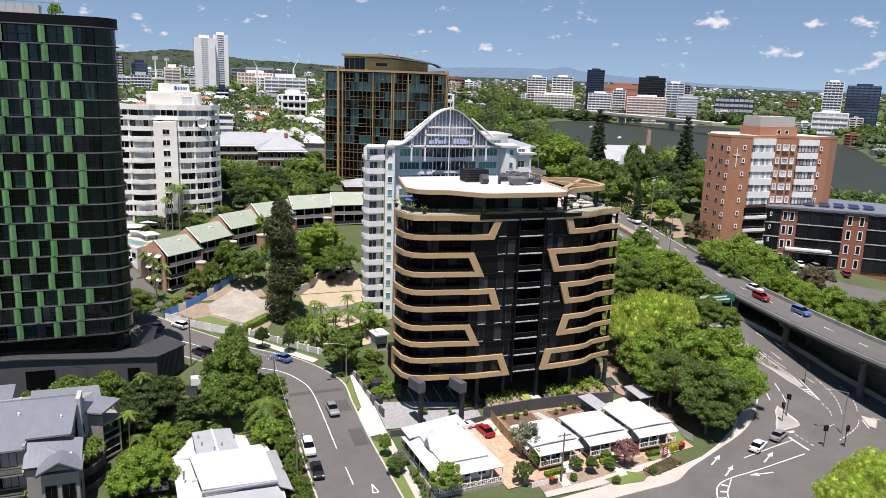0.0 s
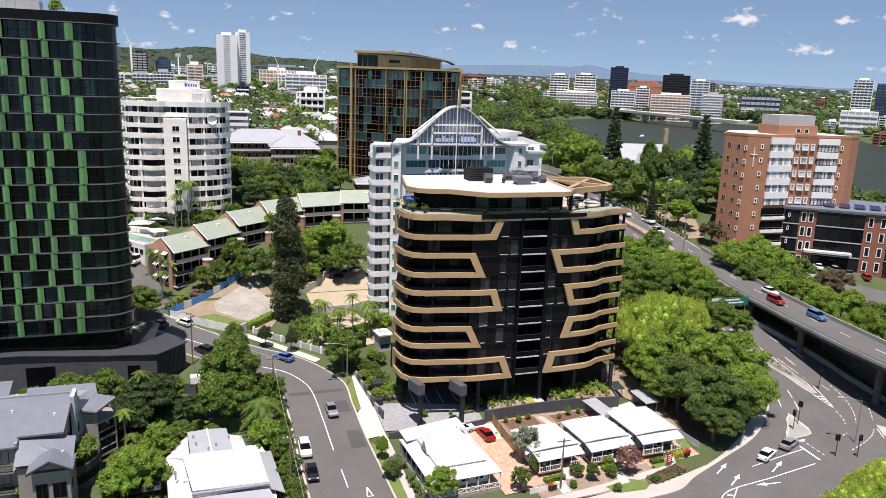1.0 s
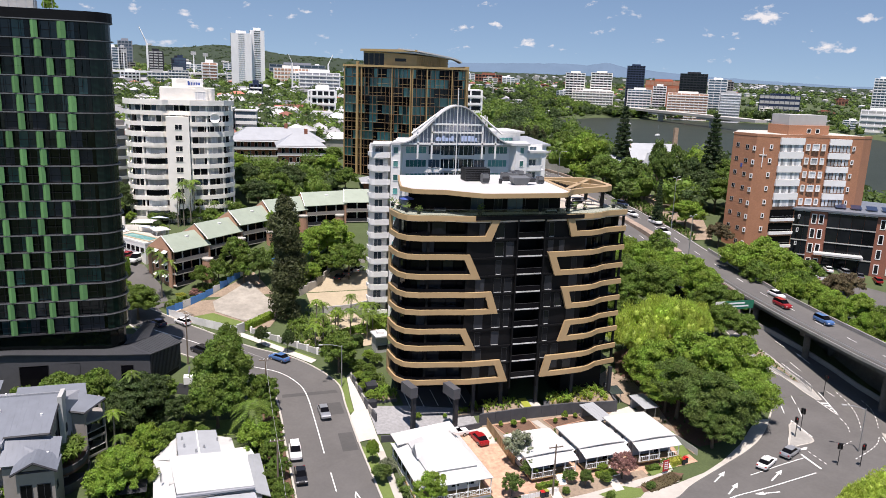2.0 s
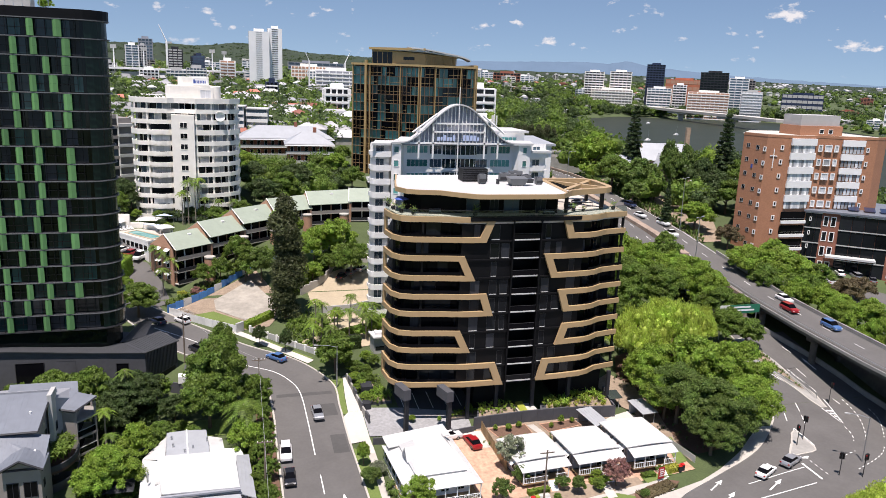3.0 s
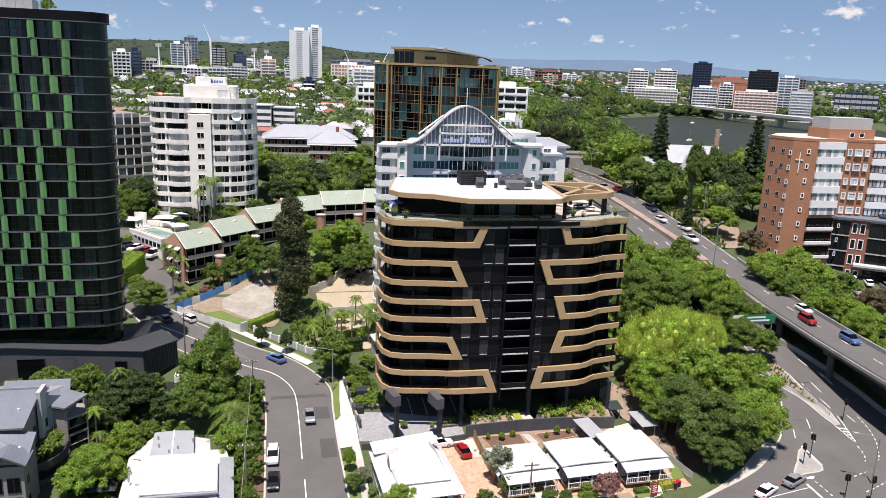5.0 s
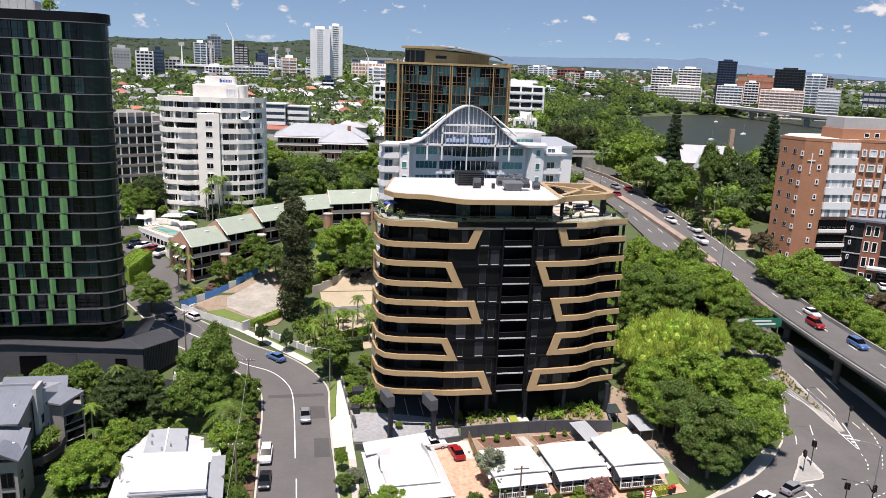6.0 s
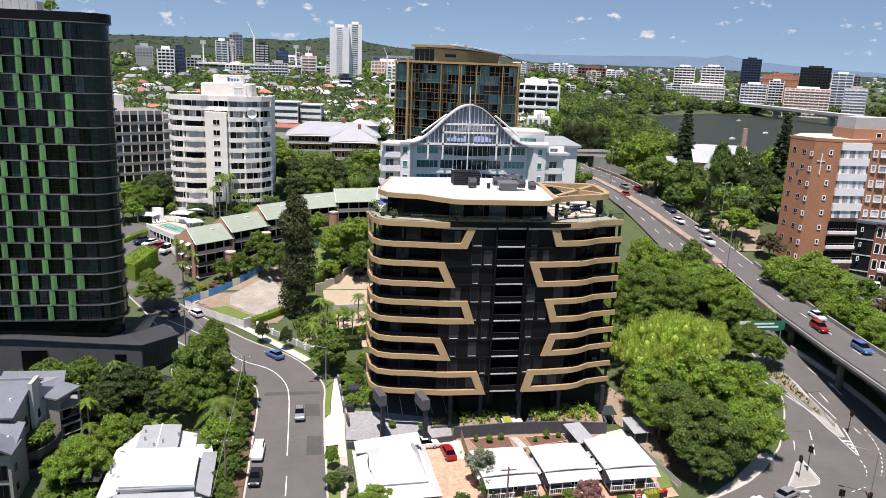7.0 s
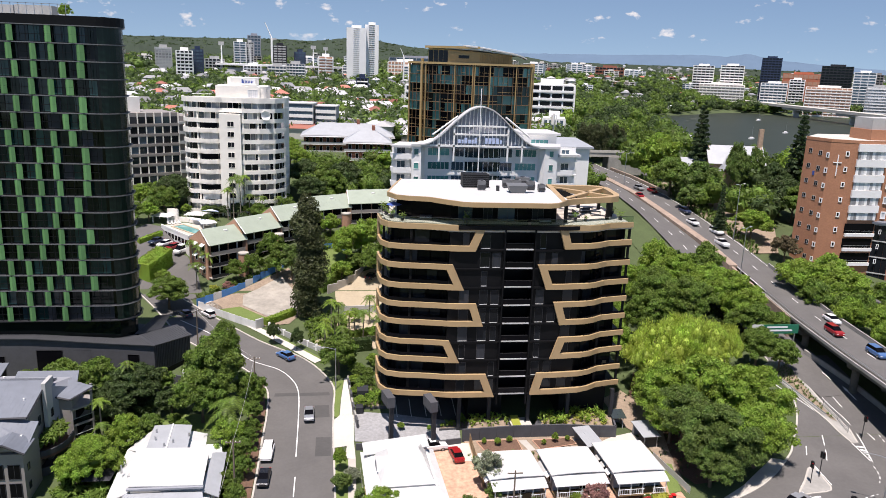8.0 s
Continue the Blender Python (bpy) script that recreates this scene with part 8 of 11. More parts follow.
def tree(x, y, r, h, kind, group, seed):
    mat_, label = LOOK[kind]
    z = terr(x, y)
    m = pose(x, y, z, 0, 0, (seed * 67) % 360)
    small = h < 5.2
    if small and kind not in ("palm", "cypress", "pine"):
        label = {"bright": "bright green garden shrub", "mid": "green leafy garden shrub", "dark": "small dark green street tree", "olive": "loose olive-green garden shrub", "grey": "grey-green wispy shrub"}.get(kind, label) + " by the path"
    t = thing("palm" if kind == "palm" else "shrub" if h < 3.7 else "tree", m, label, "palm" if kind == "palm" else "shrub" if h < 3.7 else "tree", group)
    if kind == "palm":
        palm_parts(t, r, h, seed)
        return t
    near = math.hypot(x + 20, y + 112) < 175
    v = seed % 4
    if kind in ("cypress", "pine"):
        me = crown_mesh(kind, v % 2, mat_, 22000 if h > 20 else 5000, (0.075 if h > 20 else 0.11) if kind == "cypress" else 0.085, h / r)
        ob = part("crown", me, None, t)
        ob.scale = (r, r, h)
        tr = part("trunk", trunk_mesh(v, 0.9, 0.02 if h < 20 else 0.1, 0), None, t)
        tr.scale = (r if h > 20 else r * 3, r if h > 20 else r * 3, h * 0.95)
        return t
    big = r > 4.4
    n = (17500 if big else 5500) if near else (7000 if big else 3200)
    leaf = (0.0255 if big else 0.045) if near else (0.04 if big else 0.06)
    if kind == "glossy":
        n, leaf = 15000, 0.034
    if kind in ("grey", "pink"):
        n = 2600
    key = kind + ("B" if big else "S") + ("N" if near else "F")
    me = crown_mesh(key, v % (3 if big else 2), mat_, n, leaf, h / r * 0.8)
    ob = part("crown", me, None, t)
    ob.scale = (r, r, h)
    if h > 3:
        tr = part("trunk", trunk_mesh(v, 0.58, 0.06, 5), None, t)
        tr.scale = (r * 0.8, r * 0.8, h)
    return t


def frond(mb, base, direction, length, droop, w, seg=7):
    """A feather frond: a bent spine with leaflets on both sides."""
    d = Vector(direction).normalized()
    side = d.cross(Vector((0, 0, 1))).normalized()
    prev = Vector(base)
    pts = [prev]
    for i in range(seg):
        t = (i + 1) / seg
        prev = prev + (d * length / seg) * (1 - 0.25 * t) + Vector((0, 0, -droop * t * length / seg))
        pts.append(prev)
    for i in range(seg):
        a, b = pts[i], pts[i + 1]
        ww = w * math.sin(math.pi * (0.18 + 0.8 * (i + 0.5) / seg))
        for k in range(3):
            p = a.lerp(b, k / 3)
            q = a.lerp(b, (k + 0.9) / 3)
            for s in (-1, 1):
                tip = p + side * s * ww + d * ww * 0.5 - Vector((0, 0, 0.45 * ww))
                mb.add([p, q, tip], [(0, 1, 2)])


PALMS = {}


def palm_parts(t, r, h, seed):
    v = seed % 3
    if v not in PALMS:
        rs = random.Random(v + 40)
        fronds = []
        for i in range(16):
            a = 6.28 * i / 6.3 + rs.uniform(-0.15, 0.15)
            up = -0.3 + 2.2 * (i / 16) ** 1.2
            mb = Mb()
            frond(mb, (0, 0, 0), (math.cos(a), math.sin(a), up), rs.uniform(0.95, 1.2), 0.75 + 0.75 * max(up, 0), 0.21, 9)
            fronds.append(mb.mesh("frond", M["L_mid" if v else "L_bright"]))
        PALMS[v] = fronds, Mb().tube([(0, 0, -0.03), (0.01, 0, 0.5), (0, 0, 1.0)], 1.0, 8, 0.7).mesh("trunk", M["palm_bark"])
    f, k = PALMS[v]
    for me in f:
        ob = part("frond", me, None, t, "", pose(0, 0, h - r * 0.55))
        ob.scale = (r, r, r)
    tr = part("trunk", k, None, t)
    tr.scale = (0.16, 0.16, h - r * 0.5)


SEED = [0]


def plant(group, kind, rows):
    for x, y, r, h in rows:
        SEED[0] += 1
        tree(x, y, r, h, kind, group, SEED[0])


plant('garden trees', 'dark', [
    (-41.3, 11.7, 5.72, 7.92), (-43.6, 7, 3.96, 6.48), (-34.4, 8.7, 2.992, 5.04),
])
plant('garden trees', 'mid', [
    (-53.2, 12.6, 4.4, 8.6), (-47.6, 13.8, 4.2, 8.4), (-58.5, 12.5, 3.2, 7), (-20.4, 9.6, 1.8, 4.2), (-20.6, 5.6, 1.9, 4.4), (-20.2, 1.4, 1.7, 3.8), (-20.5, -1.6, 1.8, 4.2), (-20.3, -9.2, 1.8, 4.0), (-20.4, -16.4, 1.9, 4.2), (-20.6, -20, 1.8, 4.0),
        (-37.7, 14.3, 3.168, 5.76), (-36.1, 0, 2.8, 6), (-20.9, -5.8, 2.2, 5), (-21.7, -13.5, 2, 4.5), (-33.4, 5.8, 1.32, 2.16),
    (-21.3, 10.4, 3, 7), (-31.3, 1.7, 1.8, 3.6),
])
plant('garden trees', 'glossy', [
    (-27.7, 11.4, 6.2, 13.5), (-28.8, 6.1, 5, 10), (-26.5, 17.6, 3.4, 14),
])
plant('garden trees', 'bright', [
    (-41.6, -9.2, 4.6, 8), (-43.7, -10.7, 3.5, 6.5), (-39, -1.7, 3.4, 7), (-23.4, -2.4, 3.2, 6.5), (-53.7, -8.5, 3.4, 6),
    (-52.1, 7.6, 1.4, 3.4),
])
plant('street trees', 'mid', [
    (-6.1, 21.5, 4.4, 8.5), (28.2, -21.3, 1.2, 2),
])
plant('street trees', 'dark', [
    (-19.6, 35.9, 1.6, 5), (-14.7, 32.5, 1.6, 5), (-4.1, 24.9, 1.5, 2.2),
])
plant('street trees', 'bright', [
    (-5.7, -8.1, 1.3, 4.2), (0.2, -20.6, 2.8, 5.5), (29.2, -18.2, 1.1, 1.8),
])
plant('street trees', 'olive', [
    (-5.5, -13.3, 1.8, 3), (16.9, -17.7, 1.5, 3.6), (22.8, -20, 1.3, 2.4),
])
plant('street trees', 'grey', [
    (16.6, -14.1, 2.6, 6.8), (-3.9, -10.9, 1.5, 2.4),
])
plant('street trees', 'pink', [
    (31.4, -20.9, 2.5, 5),
])
plant('big street trees', 'lime', [
    (53.6, 11.8, 7.2, 13), (60.4, 12.1, 7, 13.5), (66.1, 11.9, 5.5, 11),
])
plant('big street trees', 'bright', [
    (50.2, 2.8, 6.2, 11), (57.4, -1.2, 8, 13.5), (63.7, -4.1, 7.5, 13), (60.5, -12.9, 6, 11.5), (49.9, -4.2, 4.5, 9),
])
plant('big street trees', 'olive', [
    (51.2, -6.2, 6.2, 12), (53.4, -13.2, 7.2, 12.5), (56.8, -14.2, 5.6, 8.6), (51.5, -16.2, 5, 8),
])
plant('highway trees', 'bright', [
    (67.3, 46.6, 5.2, 12), (68.9, 38.4, 6.2, 13), (74.2, 34.6, 6.6, 12), (78.4, 31.7, 6.2, 12), (79, 25.6, 5.8, 11),
])
plant('highway trees', 'bright', [
    (52.5, 38.5, 5.2, 12), (50.6, 29.5, 4.6, 11), (57.6, 47.5, 5.0, 11), (49.6, 21.5, 4.2, 10), (59.5, 39.5, 5.2, 12),
])
plant('highway trees', 'mid', [
    (78.2, 44.2, 5.6, 12), (62.5, 33.9, 6.5, 13), (66.2, 27.9, 6.5, 13), (78.5, 22.4, 5.2, 10), (83.6, 21.6, 4.2, 8),
    (57.7, 26.8, 5.5, 12), (79.4, 12.4, 3.9, 7.5), (74.8, 13.2, 4.6, 9.5),
])
plant('hospital trees', 'bright', [
    (99.5, 40, 6.4, 10), (105.9, 39.1, 6.5, 12), (106.3, 32.2, 6.4, 12), (106.4, 22.3, 5, 9), (108.7, 17.9, 5, 8),
    (103.9, 69.7, 6, 9), (112.8, 14.2, 5, 9),
])
plant('hospital trees', 'mid', [(115.5, 8.4, 5.6, 8.5), (123.0, 7.0, 5.4, 8.0),
    (99.8, 33.6, 5, 9), (104.5, 25.9, 5.2, 10), (117.5, 34.5, 4.0, 7.5),
])
plant('hospital trees', 'brown', [
    (106.8, 57.6, 3.8, 7.5), (118.3, 26.9, 4.6, 7.5), (125.5, 29.5, 4.2, 6.5),
])
plant('site trees', 'mid', [(-31.2, 65.6, 2.6, 6.2), (-27.4, 67.2, 2.4, 7.0), (-21.6, 67.4, 3.2, 7.5),
    (-44.6, 54.3, 5.2, 8), (4.1, 67, 5, 10), (-1.2, 69.6, 3, 5.5), (-23.2, 72.9, 3.6, 8.5),
])
plant('site trees', 'bright', [
    (0.6, 73.7, 6.6, 12), (-4.5, 73.1, 5, 10),
    (-5.7, 66.3, 3, 5.5), (1.4, 36.9, 1.8, 3), (-2.3, 46.9, 1.6, 3), (4.1, 38.5, 1.8, 3.6),
    (-13, 87.7, 3, 7), (-8.7, 84.8, 3.2, 7), (-48.6, 66.0, 2.0, 3.4),
])
plant('site trees', 'olive', [
    (-17.9, 67.1, 3.6, 9),
])
plant('site trees', 'pink', [
    (-36.4, 69.9, 2, 5), (-32.8, 62.9, 1.5, 2.4),
])
plant('site trees', 'yellow', [
    (-36, 62.4, 1.2, 2),
])
plant('hill trees', 'dark', [
    (-17.6, 124.9, 7, 9.5), (-4.5, 125.1, 6.5, 9), (-15.4, 109.8, 5.5, 9), (-60.3, 137, 6, 12), (-53.4, 104.4, 6, 10),
    (-42.2, 92.2, 2, 3), (-32.1, 90.6, 2, 4),
])
plant('hill trees', 'mid', [
    (-11.3, 131.9, 7, 9), (0.9, 126, 5, 8), (-8.5, 116.4, 5, 9), (13.6, 126.3, 4, 8), (-54.7, 97.9, 5, 9),
    (-28.5, 94.2, 3, 5.5), (-21.9, 101.1, 2.6, 5), (9.3, 163.6, 4, 8), (15, 158.9, 4, 8),
])
plant('hill trees', 'bright', [
    (-25.5, 166, 5, 8), (-24, 152, 5.5, 8.5), (-19.5, 146, 5, 8),     (9.8, 140.4, 5, 9), (-25.5, 91.8, 2.6, 5),
])
plant('church trees', 'bright', [
    (104, 134.1, 9, 16),
])
plant('church trees', 'mid', [
    (96.2, 105.7, 7.5, 13), (120.7, 183.7, 7, 14), (116.1, 85.8, 5, 9), (123.7, 82.6, 6, 11), (108.6, 176.6, 6, 12),
    (142.5, 103.6, 6, 12), (88, 168.6, 5, 9), (79.4, 168.4, 4, 8), (115, 86.9, 5, 10),
])
plant('church trees', 'olive', [(121.5, 112, 4.5, 17), (127, 110, 4, 15),
    (102.9, 99.4, 7, 13), (137.2, 129.7, 6, 14), (111.8, 98, 3, 6), (96.3, 91.9, 4, 8), (119, 105.1, 4.5, 14),
])
plant('church trees', 'dark', [
    (105.2, 94.1, 5, 10), (122.7, 87.5, 7, 13), (129.3, 103.4, 6, 12), (102.8, 178.6, 6, 12),
])
plant('church trees', 'grey', [
    (112.4, 92.2, 3.2, 5.5),
])
plant('pines', 'pine', [
    (116.3, 128.6, 5.8, 26), (138.6, 105.9, 5.8, 26), (96.2, 72.5, 2.2, 14),
])
plant('pines', 'cypress', [
    (-13.2, 50.6, 3.9, 27), (91.7, 172.8, 2.2, 14), (95.1, 174, 2.2, 14), (99, 175.6, 2.2, 14), (103.5, 177.4, 2.2, 14),
    (107.3, 178.4, 2, 13), (89, 173.4, 2.2, 14),
])
plant('palms', 'palm', [
    (-7.8, 40.1, 2.6, 9), (-6.3, 40.8, 2.4, 8), (0.6, 45.2, 2.6, 8), (2.4, 39.9, 2.8, 8), (3.9, 37.4, 2.6, 7),
    (-2.8, 42.3, 2.2, 6), (-8.9, 34.2, 2.2, 7), (-23.4, 0.5, 4.8, 9.5), (-40, 69, 3.2, 9), (-38, 67.9, 3.0, 8),
    (-40.1, 63.2, 2.8, 8), (-42.4, 71.5, 3.0, 8.5), (-23.9, 76.6, 2.4, 7), (-35.7, 95.9, 2.4, 13), (-33.9, 96.6, 2.4, 12), (-37.2, 95.6, 2.4, 10),
    (-31.5, 97, 2.4, 8), (-27.8, 95.5, 2.4, 8), (144.2, 100.2, 3, 10), (10.8, 55.6, 2.6, 5.5), (-42.7, -1.3, 2, 6),
    (-44, 2.4, 2.2, 8), (-42, 11.2, 2.2, 9.5),
])
plant('pool garden', 'bright', [
    (-62.5, 103.3, 4, 7.5), (-57.3, 108.7, 4, 7.5), (-58.1, 93.8, 3.2, 6), (-49.2, 100.3, 1.8, 3), (-40.9, 91, 1.6, 2.4),
])
plant('pool garden', 'mid', [
    (-60.1, 106.1, 4, 7.5), (-54.3, 111.5, 4, 7.5), (-51.6, 109.4, 3, 6), (-60.7, 92.5, 3.5, 6), (-43.6, 99.2, 1.8, 3),
    (-32.1, 99.2, 2.6, 4), (-25.3, 105.3, 2.6, 4), (-22.6, 108.4, 2.4, 4),
])
plant('pool garden', 'dark', [
    (-41.3, 98.6, 2.2, 3.2), (-38.7, 98.7, 2.2, 3.2), (-35.1, 98.2, 2.6, 4), (-28.5, 102.3, 2.6, 4),
])
plant('pool palms', 'palm', [
    (-36.7, 96.9, 2.4, 10), (-35.1, 99.3, 2.6, 13), (-32.9, 98.3, 2.6, 13), (-23.7, 101.3, 2.2, 6),
])

# ---- woods, suburbs and skyline ----
def scatter_crowns(name, points, material, label, seed, leaves=26, leaf=0.3):
    """Far woods as one object: each point (x, y, z, r, h) becomes a lump with leaf tips."""
    rs = np.random.RandomState(seed)
    pts = np.array(points)
    c = pts[:, :3] + np.stack([0 * pts[:, 4], 0 * pts[:, 4], pts[:, 4] * 0.5], 1)
    r = np.stack([pts[:, 3], pts[:, 3], pts[:, 4] * 0.5], 1)
    k = len(pts)
    d = rs.normal(size=(k, leaves, 3))
    d /= np.linalg.norm(d, axis=2)[..., None]
    d[..., 2] = np.abs(d[..., 2]) * 1.1 - 0.1
    p = c[:, None] + d * r[:, None] * rs.uniform(0.68, 1.15, (k, leaves, 1))
    nrm = d + rs.normal(size=d.shape) * 0.6
    nrm /= np.linalg.norm(nrm, axis=2)[..., None]
    u = np.cross(nrm, rs.normal(size=d.shape))
    u /= np.linalg.norm(u, axis=2)[..., None]
    v = np.cross(nrm, u)
    s = (leaf * r[:, None, :1]) * rs.uniform(0.6, 1.3, (k, leaves, 1))
    q = np.stack([p - u * s, p + v * s, p + u * s * 0.9 - v * s * 0.4], 2).reshape(-1, 3)
    f = np.arange(len(q)).reshape(-1, 3)
    cv, cf = lump_core(c, r, 0.7)
    me = big_mesh(name, np.vstack([q, cv]), f.tolist() + [tuple(len(q) + i for i in t) for t in cf], material)
    return tagged(part(name, me, None), label, "trees", "", "stuff")


def inside(x, y, poly):
    hit = False
    for (x0, y0), (x1, y1) in zip(poly, poly[1:] + poly[:1]):
        if (y0 > y) != (y1 > y) and x < (x1 - x0) * (y - y0) / (y1 - y0) + x0:
            hit = not hit
    return hit


rng = random.Random(77)
def wood(poly, n, r0, r1, avoid=()):
    xs_, ys_ = [p[0] for p in poly], [p[1] for p in poly]
    out, k = [], 0
    while len(out) < 4 * n and k < n * 30:
        k += 1
        x, y = rng.uniform(min(xs_), max(xs_)), rng.uniform(min(ys_), max(ys_))
        if inside(x, y, poly) and not any(a[0] < x < a[2] and a[1] < y < a[3] for a in avoid) and terr(x, y) > 3.4:
            r = rng.uniform(r0, r1)
            h = r * rng.uniform(1.3, 2.0)
            out.append((x, y, terr(x, y) - 0.5, r * 0.72, h))
            for q in range(3):
                b, e = rng.uniform(0, 6.28), rng.uniform(0.4, 0.75) * r
                out.append((x + e * math.cos(b), y + e * math.sin(b), terr(x, y) + h * rng.uniform(0.05, 0.4), r * rng.uniform(0.38, 0.55), h * rng.uniform(0.5, 0.7)))
    return out


AV = [(108, 112, 150, 140), (122, 90, 154, 120), (44, 155, 115, 170), (104, 20, 175, 70)]
riverside = [(97, 100), (97, 215), (112, 300), (150, 420), (200, 560), (250, 700), (330, 840), (400, 850), (330, 620), (235, 430), (165, 260), (150, 200), (170, 150), (180, 110), (150, 70), (110, 75)]
gully = [(-20, 114), (6, 112), (15, 128), (13, 152), (-8, 154), (-20, 148)]
far_bank = [(398, 848), (572, 1028), (652, 990), (836, 922), (900, 1010), (720, 1150), (560, 1160), (370, 960)]
far_lawn = [(400, 862), (470, 940), (470, 985), (560, 1040), (640, 1075), (720, 1160), (690, 1200), (600, 1110), (500, 1045)]
tower_feet = [(560, 1080), (700, 1010), (880, 900), (980, 860), (1010, 900), (880, 985), (760, 1035), (650, 1075), (580, 1100)]
east_bank = [(560, 330), (720, 480), (830, 640), (900, 800), (905, 900), (1000, 880), (980, 560), (760, 360), (560, 240)]
hillside = [(60, 100), (76, 100), (76, 155), (70, 215), (60, 215), (50, 140)]
for i, (poly, n, a, b, m_, lab) in enumerate(((riverside, 150, 4.0, 8.0, "L_mid", "dense green trees on the river slope"), (riverside, 220, 3.5, 7.5, "L_dark", "dark green trees on the river slope"), (riverside, 36, 3.5, 7, "L_bright", "bright green trees on the river slope"),
                                             (riverside, 40, 3.5, 7, "L_olive", "olive trees on the river slope"), (hillside, 26, 3, 5, "L_mid", "green trees beside the highway"), (gully, 26, 3.0, 4.4, "L_mid", "dense garden trees below old houses"), (gully, 16, 2.6, 4.2, "L_dark", "dark garden trees below old houses"),
    (far_bank, 230, 5, 9, "L_dark", "dark trees lining the far river bank"), (far_bank, 120, 5, 9, "L_mid", "green trees lining the far river bank"), (far_lawn, 120, 6, 10, "L_mid", "green trees along the far lawn"), (tower_feet, 120, 7, 11, "L_dark", "dark trees before the riverside towers"), (tower_feet, 60, 6, 10, "L_mid", "green trees before the riverside towers"), (east_bank, 90, 5, 9, "L_mid", "green park trees across the river"), (east_bank, 60, 5, 9, "L_dark", "dark park trees across the river"))):
    scatter_crowns("woodland", wood(poly, n, a, b, AV), m_, lab, 10 + i, 40 if poly in (far_bank, far_lawn, east_bank, tower_feet) else 100, 0.28 if poly in (far_bank, far_lawn, east_bank, tower_feet) else 0.16)

# suburb behind: houses with gabled roofs and trees between them
def suburb_points(n, y0, y1, fan0, fan1, seed, dens=1.0):
    r = random.Random(seed)
    out = []
    while len(out) < n:
        d = y0 * (y1 / y0) ** r.random()
        a = radians(r.uniform(fan0, fan1))
        x, y = -22 + d * math.sin(a), -111 + d * math.cos(a)
        if terr(x, y) > 3.5 and not inside(x, y, riverside) and not (-90 < x < 100 and y < 215):
            out.append((x, y, terr(x, y), d))
    return out


def far_houses(name, pts, wall_mat, roof_mat, label, seed):
    r = random.Random(seed)
    walls, roofs = Mb(), Mb()
    for x, y, z, d in pts:
        w, l, h, a = r.uniform(7, 11), r.uniform(9, 16), r.uniform(3.2, 6.5), r.choice((0, 90)) + r.uniform(-12, 12)
        m = pose(x, y, z, 0, 0, a)
        walls.box(-w / 2, -l / 2, -3, w / 2, l / 2, h, m)
        e = 0.6
        p = [m @ Vector(q) for q in ((-w / 2 - e, -l / 2 - e, h), (w / 2 + e, -l / 2 - e, h), (w / 2 + e, l / 2 + e, h), (-w / 2 - e, l / 2 + e, h), (0, -l / 2 + 2, h + w * 0.27), (0, l / 2 - 2, h + w * 0.27))]
        roofs.add(p, [(0, 1, 4), (1, 2, 5, 4), (2, 3, 5), (3, 0, 4, 5)])
    ob = single(name, roofs, roof_mat, label, "houses", kind="stuff")
    part("house_wall", walls, wall_mat, ob)


far_houses("suburban_houses", suburb_points(1250, 330, 2900, -18, 66, 1), "far_wall", "far_roof", "pale metal-roofed houses of the distant suburb", 2)
far_houses("suburban_houses", suburb_points(380, 330, 2600, -18, 66, 5), "far_wall", "far_roof_dark", "grey-roofed houses of the distant suburb", 6)
far_houses("suburban_houses", suburb_points(230, 330, 2600, -18, 66, 3), "far_wall", "far_roof_red", "red-tiled houses of the distant suburb", 4)
for i, (n, m_) in enumerate(((5200, "L_dark"), (2600, "L_mid"), (1500, "L_olive"))):
    near, far = [], []
    for x, y, z, d in suburb_points(n, 250, 3200, -18, 66, 20 + i):
        r = rng.uniform(3.2, 6.6) * (1.0 if d < 900 else 1.35)
        (near if d < 800 else far).append((x, y, z - 0.5, r, r * rng.uniform(1.25, 1.9)))
    scatter_crowns("suburban_trees", near, m_, "dense tree canopy between suburban houses", 30 + i, 44, 0.2)
    scatter_crowns("suburban_trees", far, m_, "distant tree canopy between suburban houses", 40 + i, 12, 0.34)


def far_blocks(name, pts, wall_mat, glass_mat, label, seed):
    """Mid-rise blocks among the suburb: bodies with a window strip at every storey and a small roof box."""
    r = random.Random(seed)
    walls, glass = Mb(), Mb()
    for x, y, z, d in pts:
        w, l, k = r.uniform(14, 38), r.uniform(11, 18), r.choice((3, 3, 4, 4, 5, 6, 7))
        h = k * 3.2
        m = pose(x, y, z, 0, 0, -math.degrees(math.atan2(x + 22, y + 111)) + r.uniform(-25, 25))
        walls.box(-w / 2, 0, -6, w / 2, l, h, m).box(-w * 0.2, l * 0.3, h, w * 0.15, l * 0.7, h + 2.4, m)
        for q in range(k):
            b = int(w / 7)
            for i in range(b):
                x0 = -w / 2 + w * (i + 0.12) / b
                glass.box(x0, -0.15, q * 3.2 + 1.0, x0 + w / b * 0.76, 0.1, q * 3.2 + 2.5, m)
            glass.box(-w / 2 - 0.15, 1.0, q * 3.2 + 1.0, -w / 2 + 0.1, l - 1.0, q * 3.2 + 2.5, m)
    ob = single(name, walls, wall_mat, label, "buildings", kind="stuff")
    part("window_strip", glass, glass_mat, ob)


